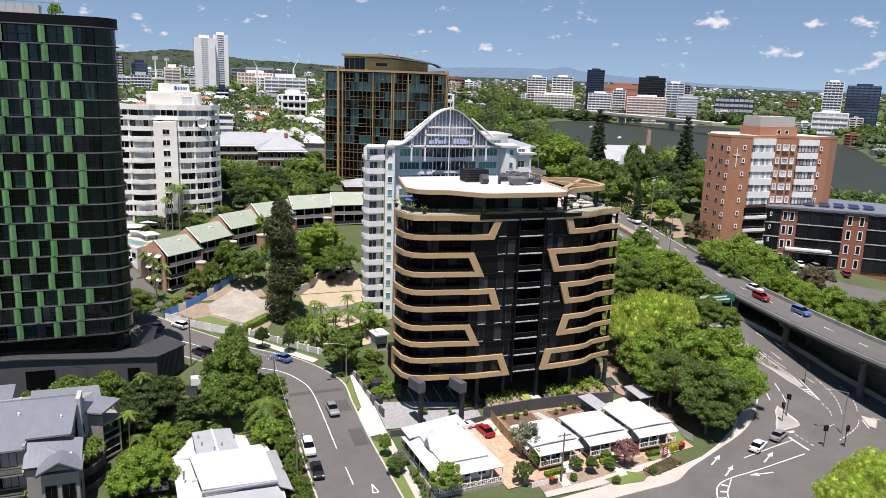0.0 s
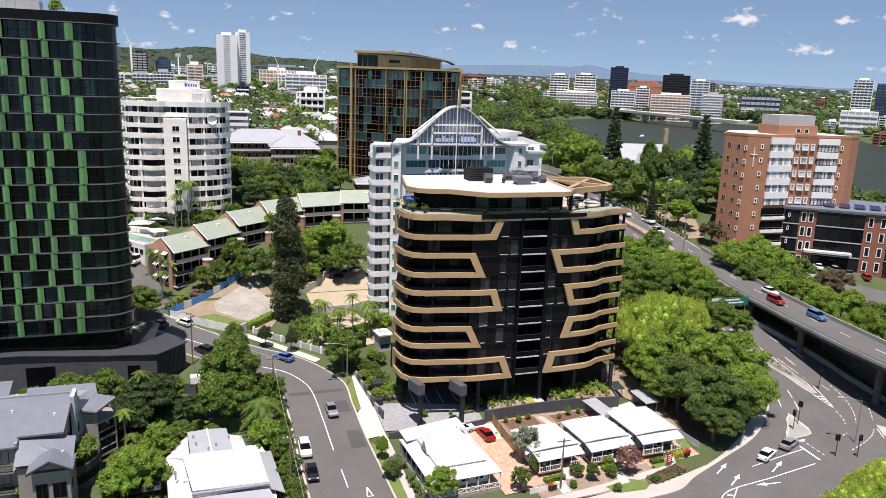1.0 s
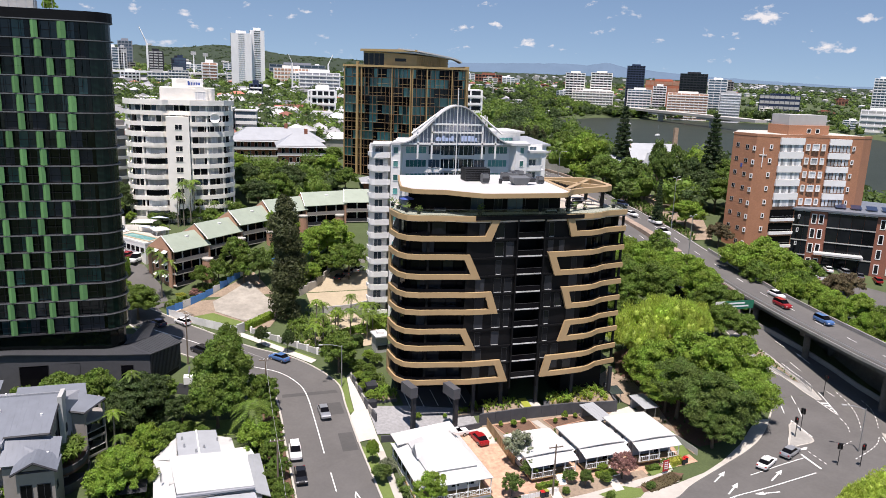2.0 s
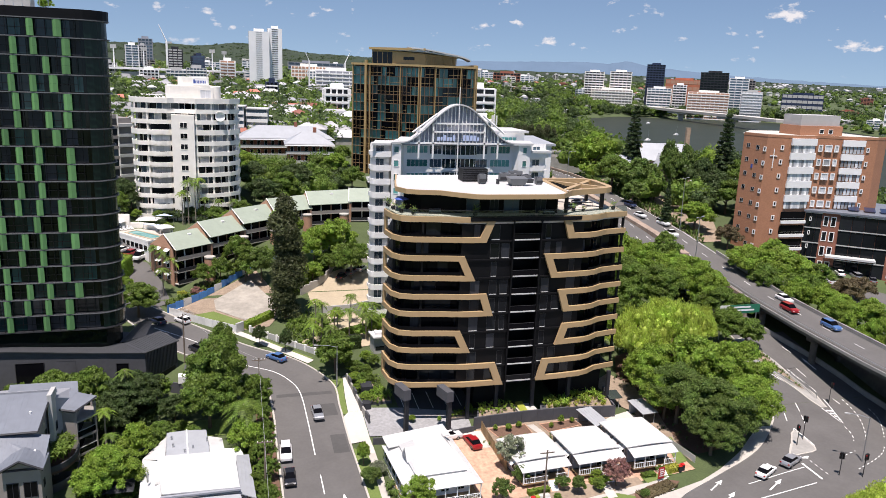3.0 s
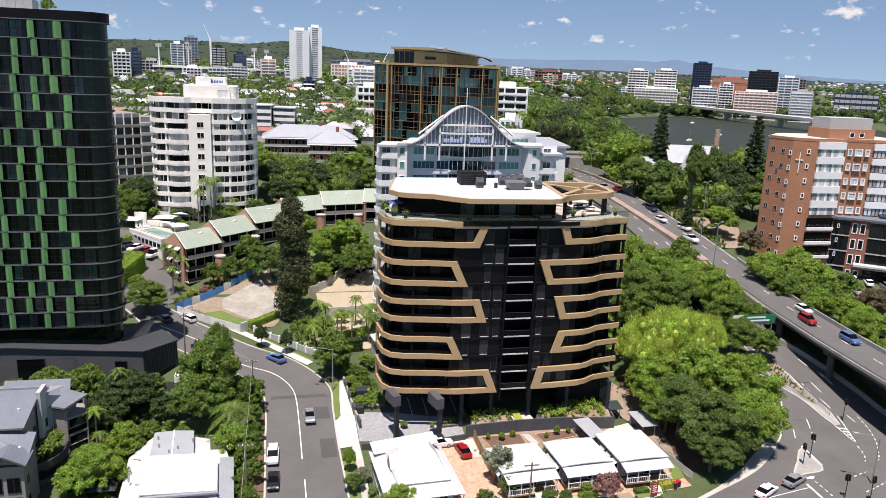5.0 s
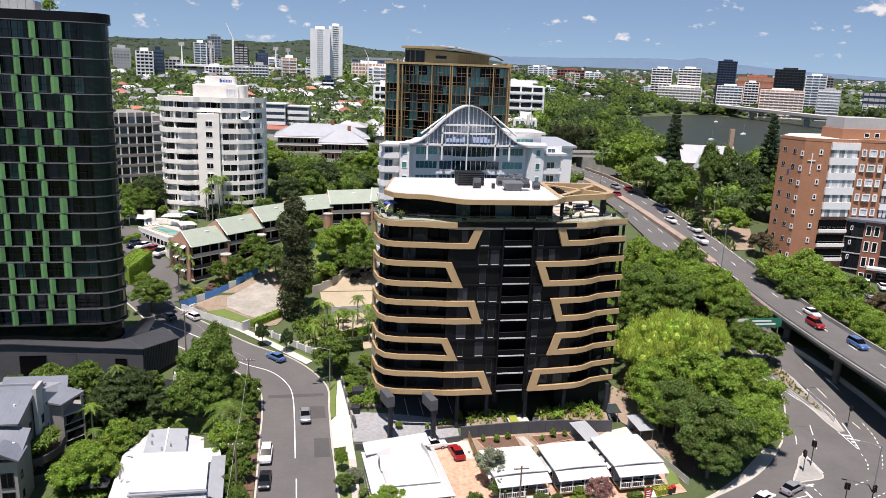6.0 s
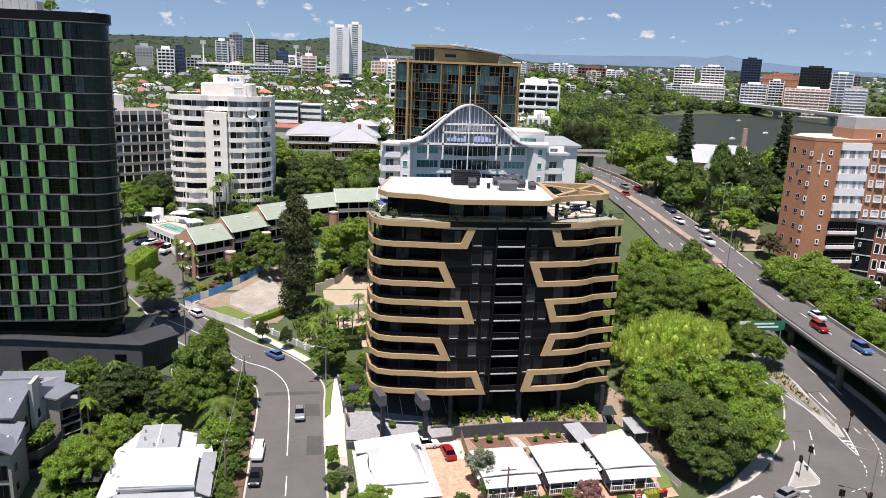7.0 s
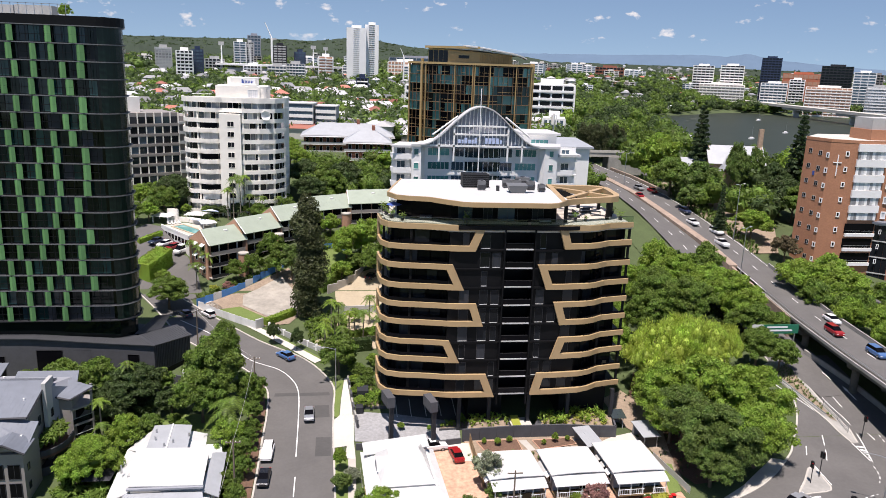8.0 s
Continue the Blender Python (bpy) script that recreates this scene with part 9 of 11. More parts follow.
far_blocks("mid_rise_blocks", suburb_points(34, 800, 2400, -17, 60, 71), "far_white", "blue_glass", "white mid-rise blocks scattered through the suburb", 72)
far_blocks("mid_rise_blocks", suburb_points(34, 900, 2600, -17, 60, 73), "far_wall", "dark_glass", "cream and grey mid-rise blocks of the far suburb", 74)
far_blocks("mid_rise_blocks", suburb_points(14, 950, 2400, 12, 60, 75), "brick_red", "dark_glass", "red-brown institutional blocks beyond the river", 76)


def slab_tower(x, y, z0, w, d, h, ang, wall, glass, storeys, label, bays=6, top=None, balcony=None, slit=0.0):
    """Distant block: body, window bands of every storey on the two faces in view, piers, roof box."""
    t = thing("distant_tower", pose(x, y, z0, 0, 0, ang), label, "building", "distant skyline")
    part("wall", Mb().box(-w / 2, 0, -30, w / 2, d, h), wall, t)
    sh = h / storeys
    for k in range(storeys):
        z = k * sh
        part("window_band", Mb().box(-w / 2 + 0.8 + slit * w, -0.25, z + sh * (0.5 if slit else 0.3), w / 2 - 0.8 - slit * w, 0.1, z + sh * (0.72 if slit else 0.85)), glass, t)
        part("side_window_band", Mb().box(-w / 2 - 0.25, 0.8, z + sh * 0.3, -w / 2 + 0.1, d - 0.8, z + sh * 0.85), glass, t)
        if balcony:
            part("balcony", Mb().box(-w / 2 + 0.3, -1.2, z, w / 2 - 0.3, 0, z + sh * 0.3), balcony, t)
    for i in range(0 if slit else bays + 1):
        xx = -w / 2 + w * i / bays
        part("pier", Mb().box(xx - 0.45, -0.5, 0, xx + 0.45, 0.1, h), wall, t)
    part("roof_box", Mb().box(-w * 0.25, d * 0.3, h, w * 0.25, d * 0.7, h + (top or 3)), wall, t)
    return t



# skyline blocks: x, y, width, depth, height over their ground, turn, storeys
slab_tower(8, 728, 41.6, 21.1, 22, 56.4, -1.1, 'far_white', 'grey_pale', 26, 'tall white residential tower with narrow slit windows', 3, None, None, 0.31)
slab_tower(25, 737, 41.9, 15.3, 20, 60.2, -2.2, 'far_white', 'dark_glass', 26, 'tall white residential tower with dark window rows', 2, None, None, 0.24)
slab_tower(-204, 767, 42.9, 17.1, 18, 27.4, 12.5, 'grey_pale', 'curtain', 9, 'pale concrete office block far away', 5)
slab_tower(-155, 634, 38.5, 14.8, 20, 28.3, 10.9, 'white', 'dark_glass', 9, 'white balcony tower in the distance', 4, None, 'white')
slab_tower(-146, 651, 39.0, 10.2, 20, 29.4, 10.2, 'navy_paint', 'blue_glass', 9, 'blue glass tower in the distance', 3)
slab_tower(-136, 880, 45.2, 14.8, 20, 36.3, 7.4, 'white', 'blue_glass', 12, 'white-edged blue glass tower in the distance', 2)
slab_tower(-125, 891, 45.4, 8.9, 18, 36.2, 6.5, 'grey_pale', 'dark_glass', 12, 'grey tower in the distance', 3)
slab_tower(-132, 1001, 47.0, 17.6, 20, 46.3, 6.5, 'grey_paint', 'blue_glass', 11, 'pale blue glass tower in the distance', 4)
slab_tower(-87, 885, 45.3, 16.8, 20, 33.7, 4.5, 'charcoal', 'grey_pale', 11, 'dark banded tower in the distance', 3)
slab_tower(-62, 887, 45.3, 14.0, 20, 26.4, 3.3, 'charcoal', 'blue_glass', 9, 'dark grey tower in the distance', 4)
slab_tower(-25, 728, 41.6, 15.6, 18, 24.9, 1.1, 'white', 'brick_pink', 8, 'white block with brown window bands', 2, None, 'white')
slab_tower(-75, 705, 40.8, 20.1, 18, 13.8, 4.6, 'grey_pale', 'blue_glass', 4, 'pale grey mid-rise block', 5, None, 'white')
slab_tower(-55, 687, 40.2, 19.2, 18, 17.5, 3.3, 'grey_pale', 'blue_glass', 6, 'grey mid-rise block with blue windows', 6, None, 'white')
slab_tower(-103, 723, 41.4, 18.4, 18, 12.6, 6.5, 'white', 'dark_glass', 4, 'plain white mid-rise block far away', 5)
slab_tower(-151, 777, 43.2, 21.0, 18, 16.7, 9.1, 'grey_pale', 'dark_glass', 5, 'low grey block far away', 5)
slab_tower(10, 528, 34.9, 9.8, 14, 14.2, -1.8, 'navy_paint', 'dark_glass', 4, 'small dark house block with white bands', 3, None, 'white')
slab_tower(40, 356, 31.1, 14.7, 16, 18.4, -5.9, 'white', 'dark_glass', 4, 'white stepped apartment block with dark recesses', 4, None, 'white')
slab_tower(66, 785, 43.5, 39.8, 18, 20.6, -4.8, 'cream', 'brick_pink', 5, 'long low cream apartment block', 10)
slab_tower(111, 302, 36.0, 26, 22, 17.4, -15.5, 'white', 'dark_glass', 4, 'white banded parking block beside the road', 4, None, 'white')
slab_tower(94, 234, 27, 10.5, 14, 12.2, -16.6, 'white', 'blue_glass', 2, 'low white building with flat roof', 4)
slab_tower(435, 1110, 46.9, 46.0, 20, 21.0, -20.0, 'brick_red', 'dark_glass', 4, 'long red-brown block on the horizon', 8)
slab_tower(603, 1114, 19.9, 33.5, 24, 56.6, -26.4, 'cream', 'dark_glass', 13, 'cream tower with arched top and balconies', 5, None, 'white')
slab_tower(644, 1093, 8.5, 36.5, 24, 69.7, -28.3, 'cream', 'dark_glass', 16, 'cream tower with arched top and balconies', 5, None, 'white')
slab_tower(622, 1081, 9.6, 71.0, 24, 37.1, -27.9, 'cream', 'taupe', 8, 'broad cream podium block by the river', 12, None, 'cream')
slab_tower(731, 1123, 7.0, 31.5, 26, 86.8, -31.0, 'navy_paint', 'dark_glass', 20, 'dark blue glass tower across the river', 6)
slab_tower(692, 1042, 7.0, 40.1, 20, 45.0, -31.2, 'white', 'blue_glass', 10, 'pale balcony block across the river', 6, None, 'white')
slab_tower(726, 1033, 7.0, 22.3, 18, 52.0, -32.6, 'white', 'dark_glass', 12, 'white balcony block across the river', 4, None, 'white')
slab_tower(819, 1163, 10.2, 66.9, 30, 58.9, -33.0, 'roof_tile_red', 'brick_pink', 5, 'long orange-roofed block across the river', 8)
slab_tower(806, 1051, 7.0, 46.6, 26, 75.7, -35.0, 'charcoal', 'green_glass', 17, 'black glass tower across the river', 8)
slab_tower(748, 981, 4.0, 65.3, 22, 44.7, -34.7, 'cream', 'brick_pink', 10, 'stepped cream apartment block across the river', 9, None, 'cream')
slab_tower(828, 1011, 7.0, 31.5, 24, 66.9, -36.6, 'white', 'blue_glass', 15, 'white and blue office tower across the river', 3)
slab_tower(861, 1023, 7.0, 15.0, 20, 64.2, -37.4, 'taupe', 'dark_glass', 15, 'narrow brown tower across the river', 3)
slab_tower(797, 934, 4.0, 31.7, 18, 48.8, -37.6, 'grey_pale', 'curtain', 11, 'grey apartment block across the river', 6, None, 'white')
slab_tower(965, 794, 9.0, 27.4, 24, 73.4, -47.8, 'white', 'blue_glass', 17, 'white banded office tower in the distance', 5, None, 'white')
slab_tower(993, 762, 9.0, 46.1, 26, 68.6, -49.6, 'navy_paint', 'blue_glass', 16, 'dark blue office tower in the distance', 6)
slab_tower(817, 659, 8.9, 43.7, 20, 29.1, -47.9, 'white', 'grey_pale', 4, 'low stepped white building by the river', 5, None, 'white')
slab_tower(1061, 1120, 9.0, 74.4, 20, 40.8, -41.6, 'navy_paint', 'grey_pale', 4, 'long blue-grey low block across the river', 8)
slab_tower(46, 401, 32.0, 18.8, 16, 16.1, -8.9, 'white', 'navy_paint', 4, 'white and navy apartment block', 4, None, 'white')
slab_tower(78, 639, 38.6, 39.8, 16, 21.6, -8.5, 'white', 'grey_paint', 6, 'long white banded office block', 6, None, 'white')
slab_tower(112, 1128, 48.9, 88.4, 20, 23.0, -6.8, 'grey_paint', 'blue_glass', 4, 'long low grey institutional building', 8)
slab_tower(-86, 886, 45.3, 15.1, 18, 31.1, 3.0, 'charcoal', 'grey_pale', 10, 'dark banded block behind the suburb', 3)
slab_tower(-56, 787, 43.6, 11.6, 18, 27.3, 1.5, 'navy_paint', 'blue_glass', 9, 'dark blue mid-rise block', 3)

# stadium with light masts, and a tower crane
st = thing("stadium", pose(-78, 790, 44), "low white-roofed oval stadium in the suburb", "stadium")
oo = [(72 * math.cos(a), 40 * math.sin(a)) for a in (2 * math.pi * i / 40 for i in range(40))]
oi = [(56 * math.cos(a), 27 * math.sin(a)) for a in (2 * math.pi * i / 40 for i in range(40))]
part("stand", Mb().ring(oo, oi, -14, 7), "grey_pale", st)
part("canopy", Mb().ring([(x * 1.06, y * 1.06) for x, y in oo], [(x * 0.93, y * 0.93) for x, y in oi], 9.5, 11.5), "far_white", st, "white canopy ring")
for x, y in ((-143, 778), (-42, 818), (-29, 888), (-120, 850)):
    t = thing("light_mast", pose(x, y, 42), "tall white stadium light mast", "light mast", "stadium masts")
    part("mast", Mb().tube([(0, 0, 0), (0, 0, 36)], 1.0, 8, 0.6), "white", t)
    part("lamp_head", Mb().box(-3, -0.6, 33, 3, 0.6, 37), "grey_pale", t)
t = thing("tower_crane", pose(-95, 864, 44), "white and red tower crane over the suburb", "crane")
part("mast", Mb().box(-1.1, -1.1, 0, 1.1, 1.1, 43), "white", t)
part("jib", Mb().tube([(0.5, 0, 42), (-8, 0, 62)], 0.8, 4, 0.4), "white", t)
part("counter_jib", Mb().box(0, -1, 41, 6, 1, 43), "grey_pale", t)
for x, h in ((58, 9), (96, 10)):
    t = thing("tower_crane", pose(x, 700, 42), "small white crane behind the roofline", "crane")
    part("mast", Mb().box(-0.8, -0.8, 0, 0.8, 0.8, 27), "white", t)
    part("jib", Mb().tube([(0, 0, 27), (5 if x > 70 else -4, 0, 27 + h)], 0.5, 4, 0.3), "white", t)
# road bridge over the river
rb = thing("road_bridge", pose(0, 0, 0), "long pale concrete road bridge over the river", "bridge")
B0, B1 = Vector((690, 1130, 20)), Vector((664, 700, 20.5))
d = (B1 - B0).normalized()
n = Vector((-d.y, d.x, 0)) * 9
v = [B0 - n, B1 - n, B1 + n, B0 + n]
part("deck", Mb().prism([(p.x, p.y) for p in v], 16.6, 20.4), "concrete_pale", rb)
for i in range(13):
    p = B0.lerp(B1, i / 12)
    q = B0.lerp(B1, min(1, (i + 0.5) / 12))
    if i % 4 == 1:
        part("pier", Mb().prism([(p.x - 4, p.y - 1.6), (p.x + 4, p.y - 1.6), (p.x + 4, p.y + 1.6), (p.x - 4, p.y + 1.6)], 0, 17.3), "concrete_pale", rb)
        part("haunch", Mb().prism([(p.x - 8, p.y - 30), (p.x + 8, p.y - 30), (p.x + 10, p.y + 30), (p.x - 6, p.y + 30)], 13.6, 16.7), "concrete", rb)
for x, y in ((470, 640), (560, 850), (385, 560)):
    t = thing("boat", pose(x, y, 3.0, 0, 0, 30), "small white sailing boat on the river", "boat", "river boats")
    part("hull", Mb().prism([(-4, -1.3), (3, -1.3), (5.5, 0), (3, 1.3), (-4, 1.3)], 0, 1.2), "white", t)
    part("mast", Mb().tube([(0.5, 0, 1), (0.5, 0, 12)], 0.12), "steel", t)
    part("cabin", Mb().box(-2, -0.8, 1.2, 1.5, 0.8, 2.0), "white", t)
t = thing("boat", pose(300, 172, 3.0, 0, 0, 20), "white motor boat moored in the river", "boat", "river boats")
part("hull", Mb().prism([(-5, -1.6), (3, -1.6), (6, 0), (3, 1.6), (-5, 1.6)], 0, 1.5), "white", t)
part("cabin", Mb().box(-3, -1.1, 1.5, 2, 1.1, 2.9), "white", t)
# mobile phone mast between the trees
t = thing("phone_mast", pose(70, 150, 24.5), "slim white phone mast with antenna panels", "mast")
part("pole", Mb().tube([(0, 0, 0), (0, 0, 22)], 0.45, 8, 0.3), "white", t)
for a in range(3):
    part("antenna", Mb().box(0.7, -0.3, 18, 1.1, 0.3, 21.5, pose(0, 0, 0, 0, 0, a * 120)), "white", t)
# hills on the horizon
def ridge(name, angles, heights, dist, depth, material, label, wob):
    mb = Mb()
    n = 160
    rs = random.Random(len(angles))
    for j in range(3):
        for i in range(n + 1):
            a = lerp(angles[0], angles[-1], i / n)
            h = float(np.interp(a, angles, heights)) + wob * (noise.noise(Vector((a * 2.2, dist * 0.01, 0))) + 0.5 * noise.noise(Vector((a * 7, 3, 0))))
            d_ = dist + j * depth
            z = (20, h, 20)[j]
            mb.v.append((-22 + d_ * math.sin(radians(a)), -111 + d_ * math.cos(radians(a)), z))
    mb.f = [(j * (n + 1) + i, j * (n + 1) + i + 1, (j + 1) * (n + 1) + i + 1, (j + 1) * (n + 1) + i) for j in range(2) for i in range(n)]
    return single(name, mb, material, label, "hill", kind="structure")


NEAR_A, NEAR_H = [-28, -20, -12, -9.5, -4.5, -2, 0.7, 3, 5.5, 8, 11, 14, 18], [110, 115, 122, 123, 130, 127, 143, 136, 118, 116, 110, 100, 70]
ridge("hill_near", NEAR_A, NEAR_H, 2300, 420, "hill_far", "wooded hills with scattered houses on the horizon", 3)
# this range gets its haze from its blue material
ridge("hill_range", [6, 12, 16, 19.9, 24, 26.5, 28, 29.4, 31, 32.3, 35.3, 40, 45, 55, 70], [110, 140, 146, 150, 160, 164, 158, 178, 148, 142, 122, 106, 92, 84, 80], 4000, 400, "hill_haze", "distant mountain range on the horizon with blue haze in its colour", 4)
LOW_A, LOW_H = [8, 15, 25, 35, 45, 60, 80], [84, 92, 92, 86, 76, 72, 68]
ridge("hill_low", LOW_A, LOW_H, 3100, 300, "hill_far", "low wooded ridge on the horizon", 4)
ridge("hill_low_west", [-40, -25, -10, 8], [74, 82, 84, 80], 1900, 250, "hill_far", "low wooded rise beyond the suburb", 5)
rng = random.Random(91)
slope, roofs_ = [], []
for i in range(4200):
    east = i % 2
    a, u = rng.uniform(10, 62) if east else rng.uniform(-26, 12), rng.random()
    d_ = 3100 + 300 * u if east else 2300 + 420 * u
    h_ = lerp(20, float(np.interp(a, LOW_A, LOW_H) if east else np.interp(a, NEAR_A, NEAR_H)), u)
    p = (-22 + d_ * math.sin(radians(a)), -111 + d_ * math.cos(radians(a)), h_)
    if i % 5 < 2 and u < (0.85 if east else 0.5):
        roofs_.append((*p, d_))
    else:
        r_ = rng.uniform(5, 9)
        slope.append((p[0], p[1], p[2] - 3.5, r_, r_ * 0.75))
scatter_crowns("hill_trees", slope, "L_deep", "dark forest canopy on the far hills", 61, 10, 0.34)
far_houses("hill_houses", roofs_, "far_wall", "far_roof", "small pale houses on the far hillside", 62)

# ---- vehicles ----
CARS = {}


def car_mesh(kind):
    """Meshes of one body type, nose to +y: body shell, glasshouse, glass, wheel pieces."""
    if kind in CARS:
        return CARS[kind]
    L, W, H = {"sedan": (4.5, 1.76, 1.42), "hatch": (4.0, 1.72, 1.46), "suv": (4.6, 1.86, 1.68), "ute": (5.2, 1.84, 1.74), "van": (5.0, 1.9, 2.05)}[kind]
    prof = {"sedan": [(-0.5, 0.62), (-0.46, 0.92), (-0.34, 0.98), (0.12, 0.98), (0.26, 0.9), (0.46, 0.78), (0.5, 0.6)], "hatch": [(-0.5, 0.62), (-0.48, 0.98), (-0.4, 1.0), (0.14, 0.98), (0.3, 0.9), (0.47, 0.78), (0.5, 0.58)],
            "suv": [(-0.5, 0.7), (-0.49, 1.08), (-0.4, 1.1), (0.14, 1.08), (0.26, 1.04), (0.46, 0.94), (0.5, 0.7)], "ute": [(-0.5, 0.75), (-0.5, 1.1), (-0.12, 1.1), (0.12, 1.1), (0.26, 1.08), (0.46, 0.98), (0.5, 0.72)],
            "van": [(-0.5, 0.7), (-0.5, 1.15), (-0.4, 1.15), (0.2, 1.15), (0.36, 1.1), (0.48, 0.95), (0.5, 0.7)]}[kind]
    cab = {"sedan": (-0.40, -0.26, 0.06, 0.24), "hatch": (-0.49, -0.40, 0.08, 0.28), "suv": (-0.49, -0.43, 0.08, 0.26), "ute": (-0.13, -0.09, 0.10, 0.26), "van": (-0.5, -0.48, 0.22, 0.38)}[kind]
    body = Mb()
    rings = []
    for y, z in prof:
        e = 0.5 * W * (0.9 if abs(y) > 0.48 else 1.0)
        rings.append([(-e * 0.94, y * L, 0.28), (-e, y * L, 0.5), (-e * 0.98, y * L, z - 0.1), (-e * 0.88, y * L, z), (e * 0.88, y * L, z), (e * 0.98, y * L, z - 0.1), (e, y * L, 0.5), (e * 0.94, y * L, 0.28)])
    k = 8
    f = [(i * k + j, i * k + (j + 1) % k, (i + 1) * k + (j + 1) % k, (i + 1) * k + j) for i in range(len(rings) - 1) for j in range(k)]
    f = [tuple(reversed(q)) for q in f] + [tuple(range(k)), tuple(reversed([(len(rings) - 1) * k + j for j in range(k)]))]
    body.add([p for r in rings for p in r], [tuple(reversed(q)) for q in f])
    zb = float(np.interp(0, [p[0] for p in prof], [p[1] for p in prof]))
    w0, w1 = W * 0.44, W * 0.36
    y = [c * L for c in cab]
    def cabin(s, lift):
        return Mb().add([(-w0 * s, y[0], zb - 0.05), (w0 * s, y[0], zb - 0.05), (w0 * s, y[3], zb - 0.05), (-w0 * s, y[3], zb - 0.05), (-w1 * s, y[1], H + lift), (w1 * s, y[1], H + lift), (w1 * s, y[2], H + lift), (-w1 * s, y[2], H + lift)],
                        [(4, 5, 6, 7), (0, 1, 5, 4), (1, 2, 6, 5), (2, 3, 7, 6), (3, 0, 4, 7)])
    roof = Mb().box(-w1 * 1.02, y[1] * 0.98, H - 0.02, w1 * 1.02, y[2] * 0.98, H + 0.03)
    tyre = Mb().tube([(-0.11, 0, 0), (0.11, 0, 0)], 0.33, 12)
    rim = Mb().tube([(-0.12, 0, 0), (0.12, 0, 0)], 0.2, 10)
    CARS[kind] = dict(L=L, W=W, H=H, body=body.mesh("body", M["white_paint"]), glass=cabin(1, 0).mesh("glasshouse", M["black_glass"]), roof=roof, tyre=tyre.mesh("tyre", M["rubber"]), rim=rim.mesh("rim", M["steel"]), mb=body)
    return CARS[kind]


COATS = {}


def car(x, y, ang, kind, paint, label, z=None, group="parked cars"):
    c = car_mesh(kind)
    z = terr(x, y) + 0.07 if z is None else z
    t = thing("car" if kind not in ("ute", "van") else "ute" if kind == "ute" else "van", pose(x, y, z, 0, 0, ang), label, "car" if kind != "van" else "van", group)
    key = (kind, paint)
    if key not in COATS:
        b = c["body"].copy()
        b.materials.clear()
        b.materials.append(M[paint])
        COATS[key] = b, c["roof"].mesh("roof", M[paint])
    ob = part("body", COATS[key][0], None, t)
    bump_mod(ob, 0.06, 2)
    part("glasshouse", c["glass"], None, t), part("roof", COATS[key][1], None, t)
    L, W = c["L"], c["W"]
    for sx in (-1, 1):
        for yy in (0.31, -0.31):
            w = part("wheel", c["tyre"], None, t, "", pose(sx * (W / 2 - 0.1), yy * L, 0.33))
            part("rim", c["rim"], None, w)
        part("headlight", Mb().box(sx * W * 0.36 - 0.18, L * 0.485, 0.58, sx * W * 0.36 + 0.18, L * 0.5 + 0.02, 0.74), "lamp_clear", t)
        part("taillight", Mb().box(sx * W * 0.38 - 0.14, -L * 0.5 - 0.02, 0.66, sx * W * 0.38 + 0.14, -L * 0.49, 0.84), "lamp_red", t)
    if kind == "ute":
        part("tray", Mb().box(-W * 0.42, -L * 0.49, 1.04, W * 0.42, -L * 0.14, 1.12), "charcoal", t)
    return t


car(-16.7, 28.9, 40, "sedan", "blue_paint", "light blue sedan parked at the kerb")
car(13.0, -5.6, 8, "sedan", "red_paint", "red sedan parked on paved yard")
car(9.3, -3.4, -80, "ute", "white_paint", "white utility truck parked behind a cottage")
car(-17.2, -3.4, 178, "suv", "white_paint", "white car parked on the street")
car(-17.1, -9.9, 178, "sedan", "black_car_paint", "black sedan parked on the street")
car(-11.1, 7.0, 182, "sedan", "silver_paint", "silver sedan driving along the street", group="cars on the road")
car(-35.4, 50.8, 38, "hatch", "white_paint", "white hatchback parked by the hoarding")
car(-40.5, 51.0, 38, "sedan", "navy_paint", "dark blue sedan in the tower's shade")
car(-31.6, 35.2, 36, "suv", "black_car_paint", "black car beside the podium")
car(56.5, -23.6, -62, "sedan", "white_paint", "white sedan waiting at the junction", group="cars on the road")
car(62.4, -22.2, -66, "sedan", "silver_paint", "grey sedan waiting at the junction", group="cars on the road")
car(1.8, 67.4, -30, "sedan", "black_car_paint", "black sedan in the visitor car park"), car(4.5, 69.0, -30, "suv", "grey_car_paint", "dark grey car in the visitor car park"), car(7.2, 70.2, -30, "sedan", "silver_paint", "silver sedan in the visitor car park")
car(-53.6, 82.2, 150, "sedan", "navy_paint", "dark blue sedan in residents car park"), car(-51.2, 81.0, 150, "sedan", "white_paint", "white sedan in residents car park"), car(-49.0, 79.4, 150, "hatch", "red_paint", "red hatchback in residents car park"), car(-46.2, 78.0, 150, "van", "white_paint", "white van in residents car park")
for i, (x, y, k, p, l) in enumerate(((127.5, 43.6, "suv", "white_paint", "white car in the hospital car park"), (131.0, 42.0, "sedan", "white_paint", "white sedan in the hospital car park"), (134.4, 40.0, "suv", "silver_paint", "silver car in the hospital car park"),
                                     (137.5, 37.5, "sedan", "grey_car_paint", "dark grey sedan in the hospital car park"), (141, 35, "hatch", "red_paint", "red hatchback in the hospital car park"), (124.5, 38.5, "ute", "white_paint", "white utility in the hospital car park"), (113.1, 17.5, "suv", "white_paint", "white car under the trees"), (116.2, 15.4, "sedan", "black_car_paint", "black car under the trees"))):
    car(x, y, -38 + 8 * (i % 3), k, p, l)


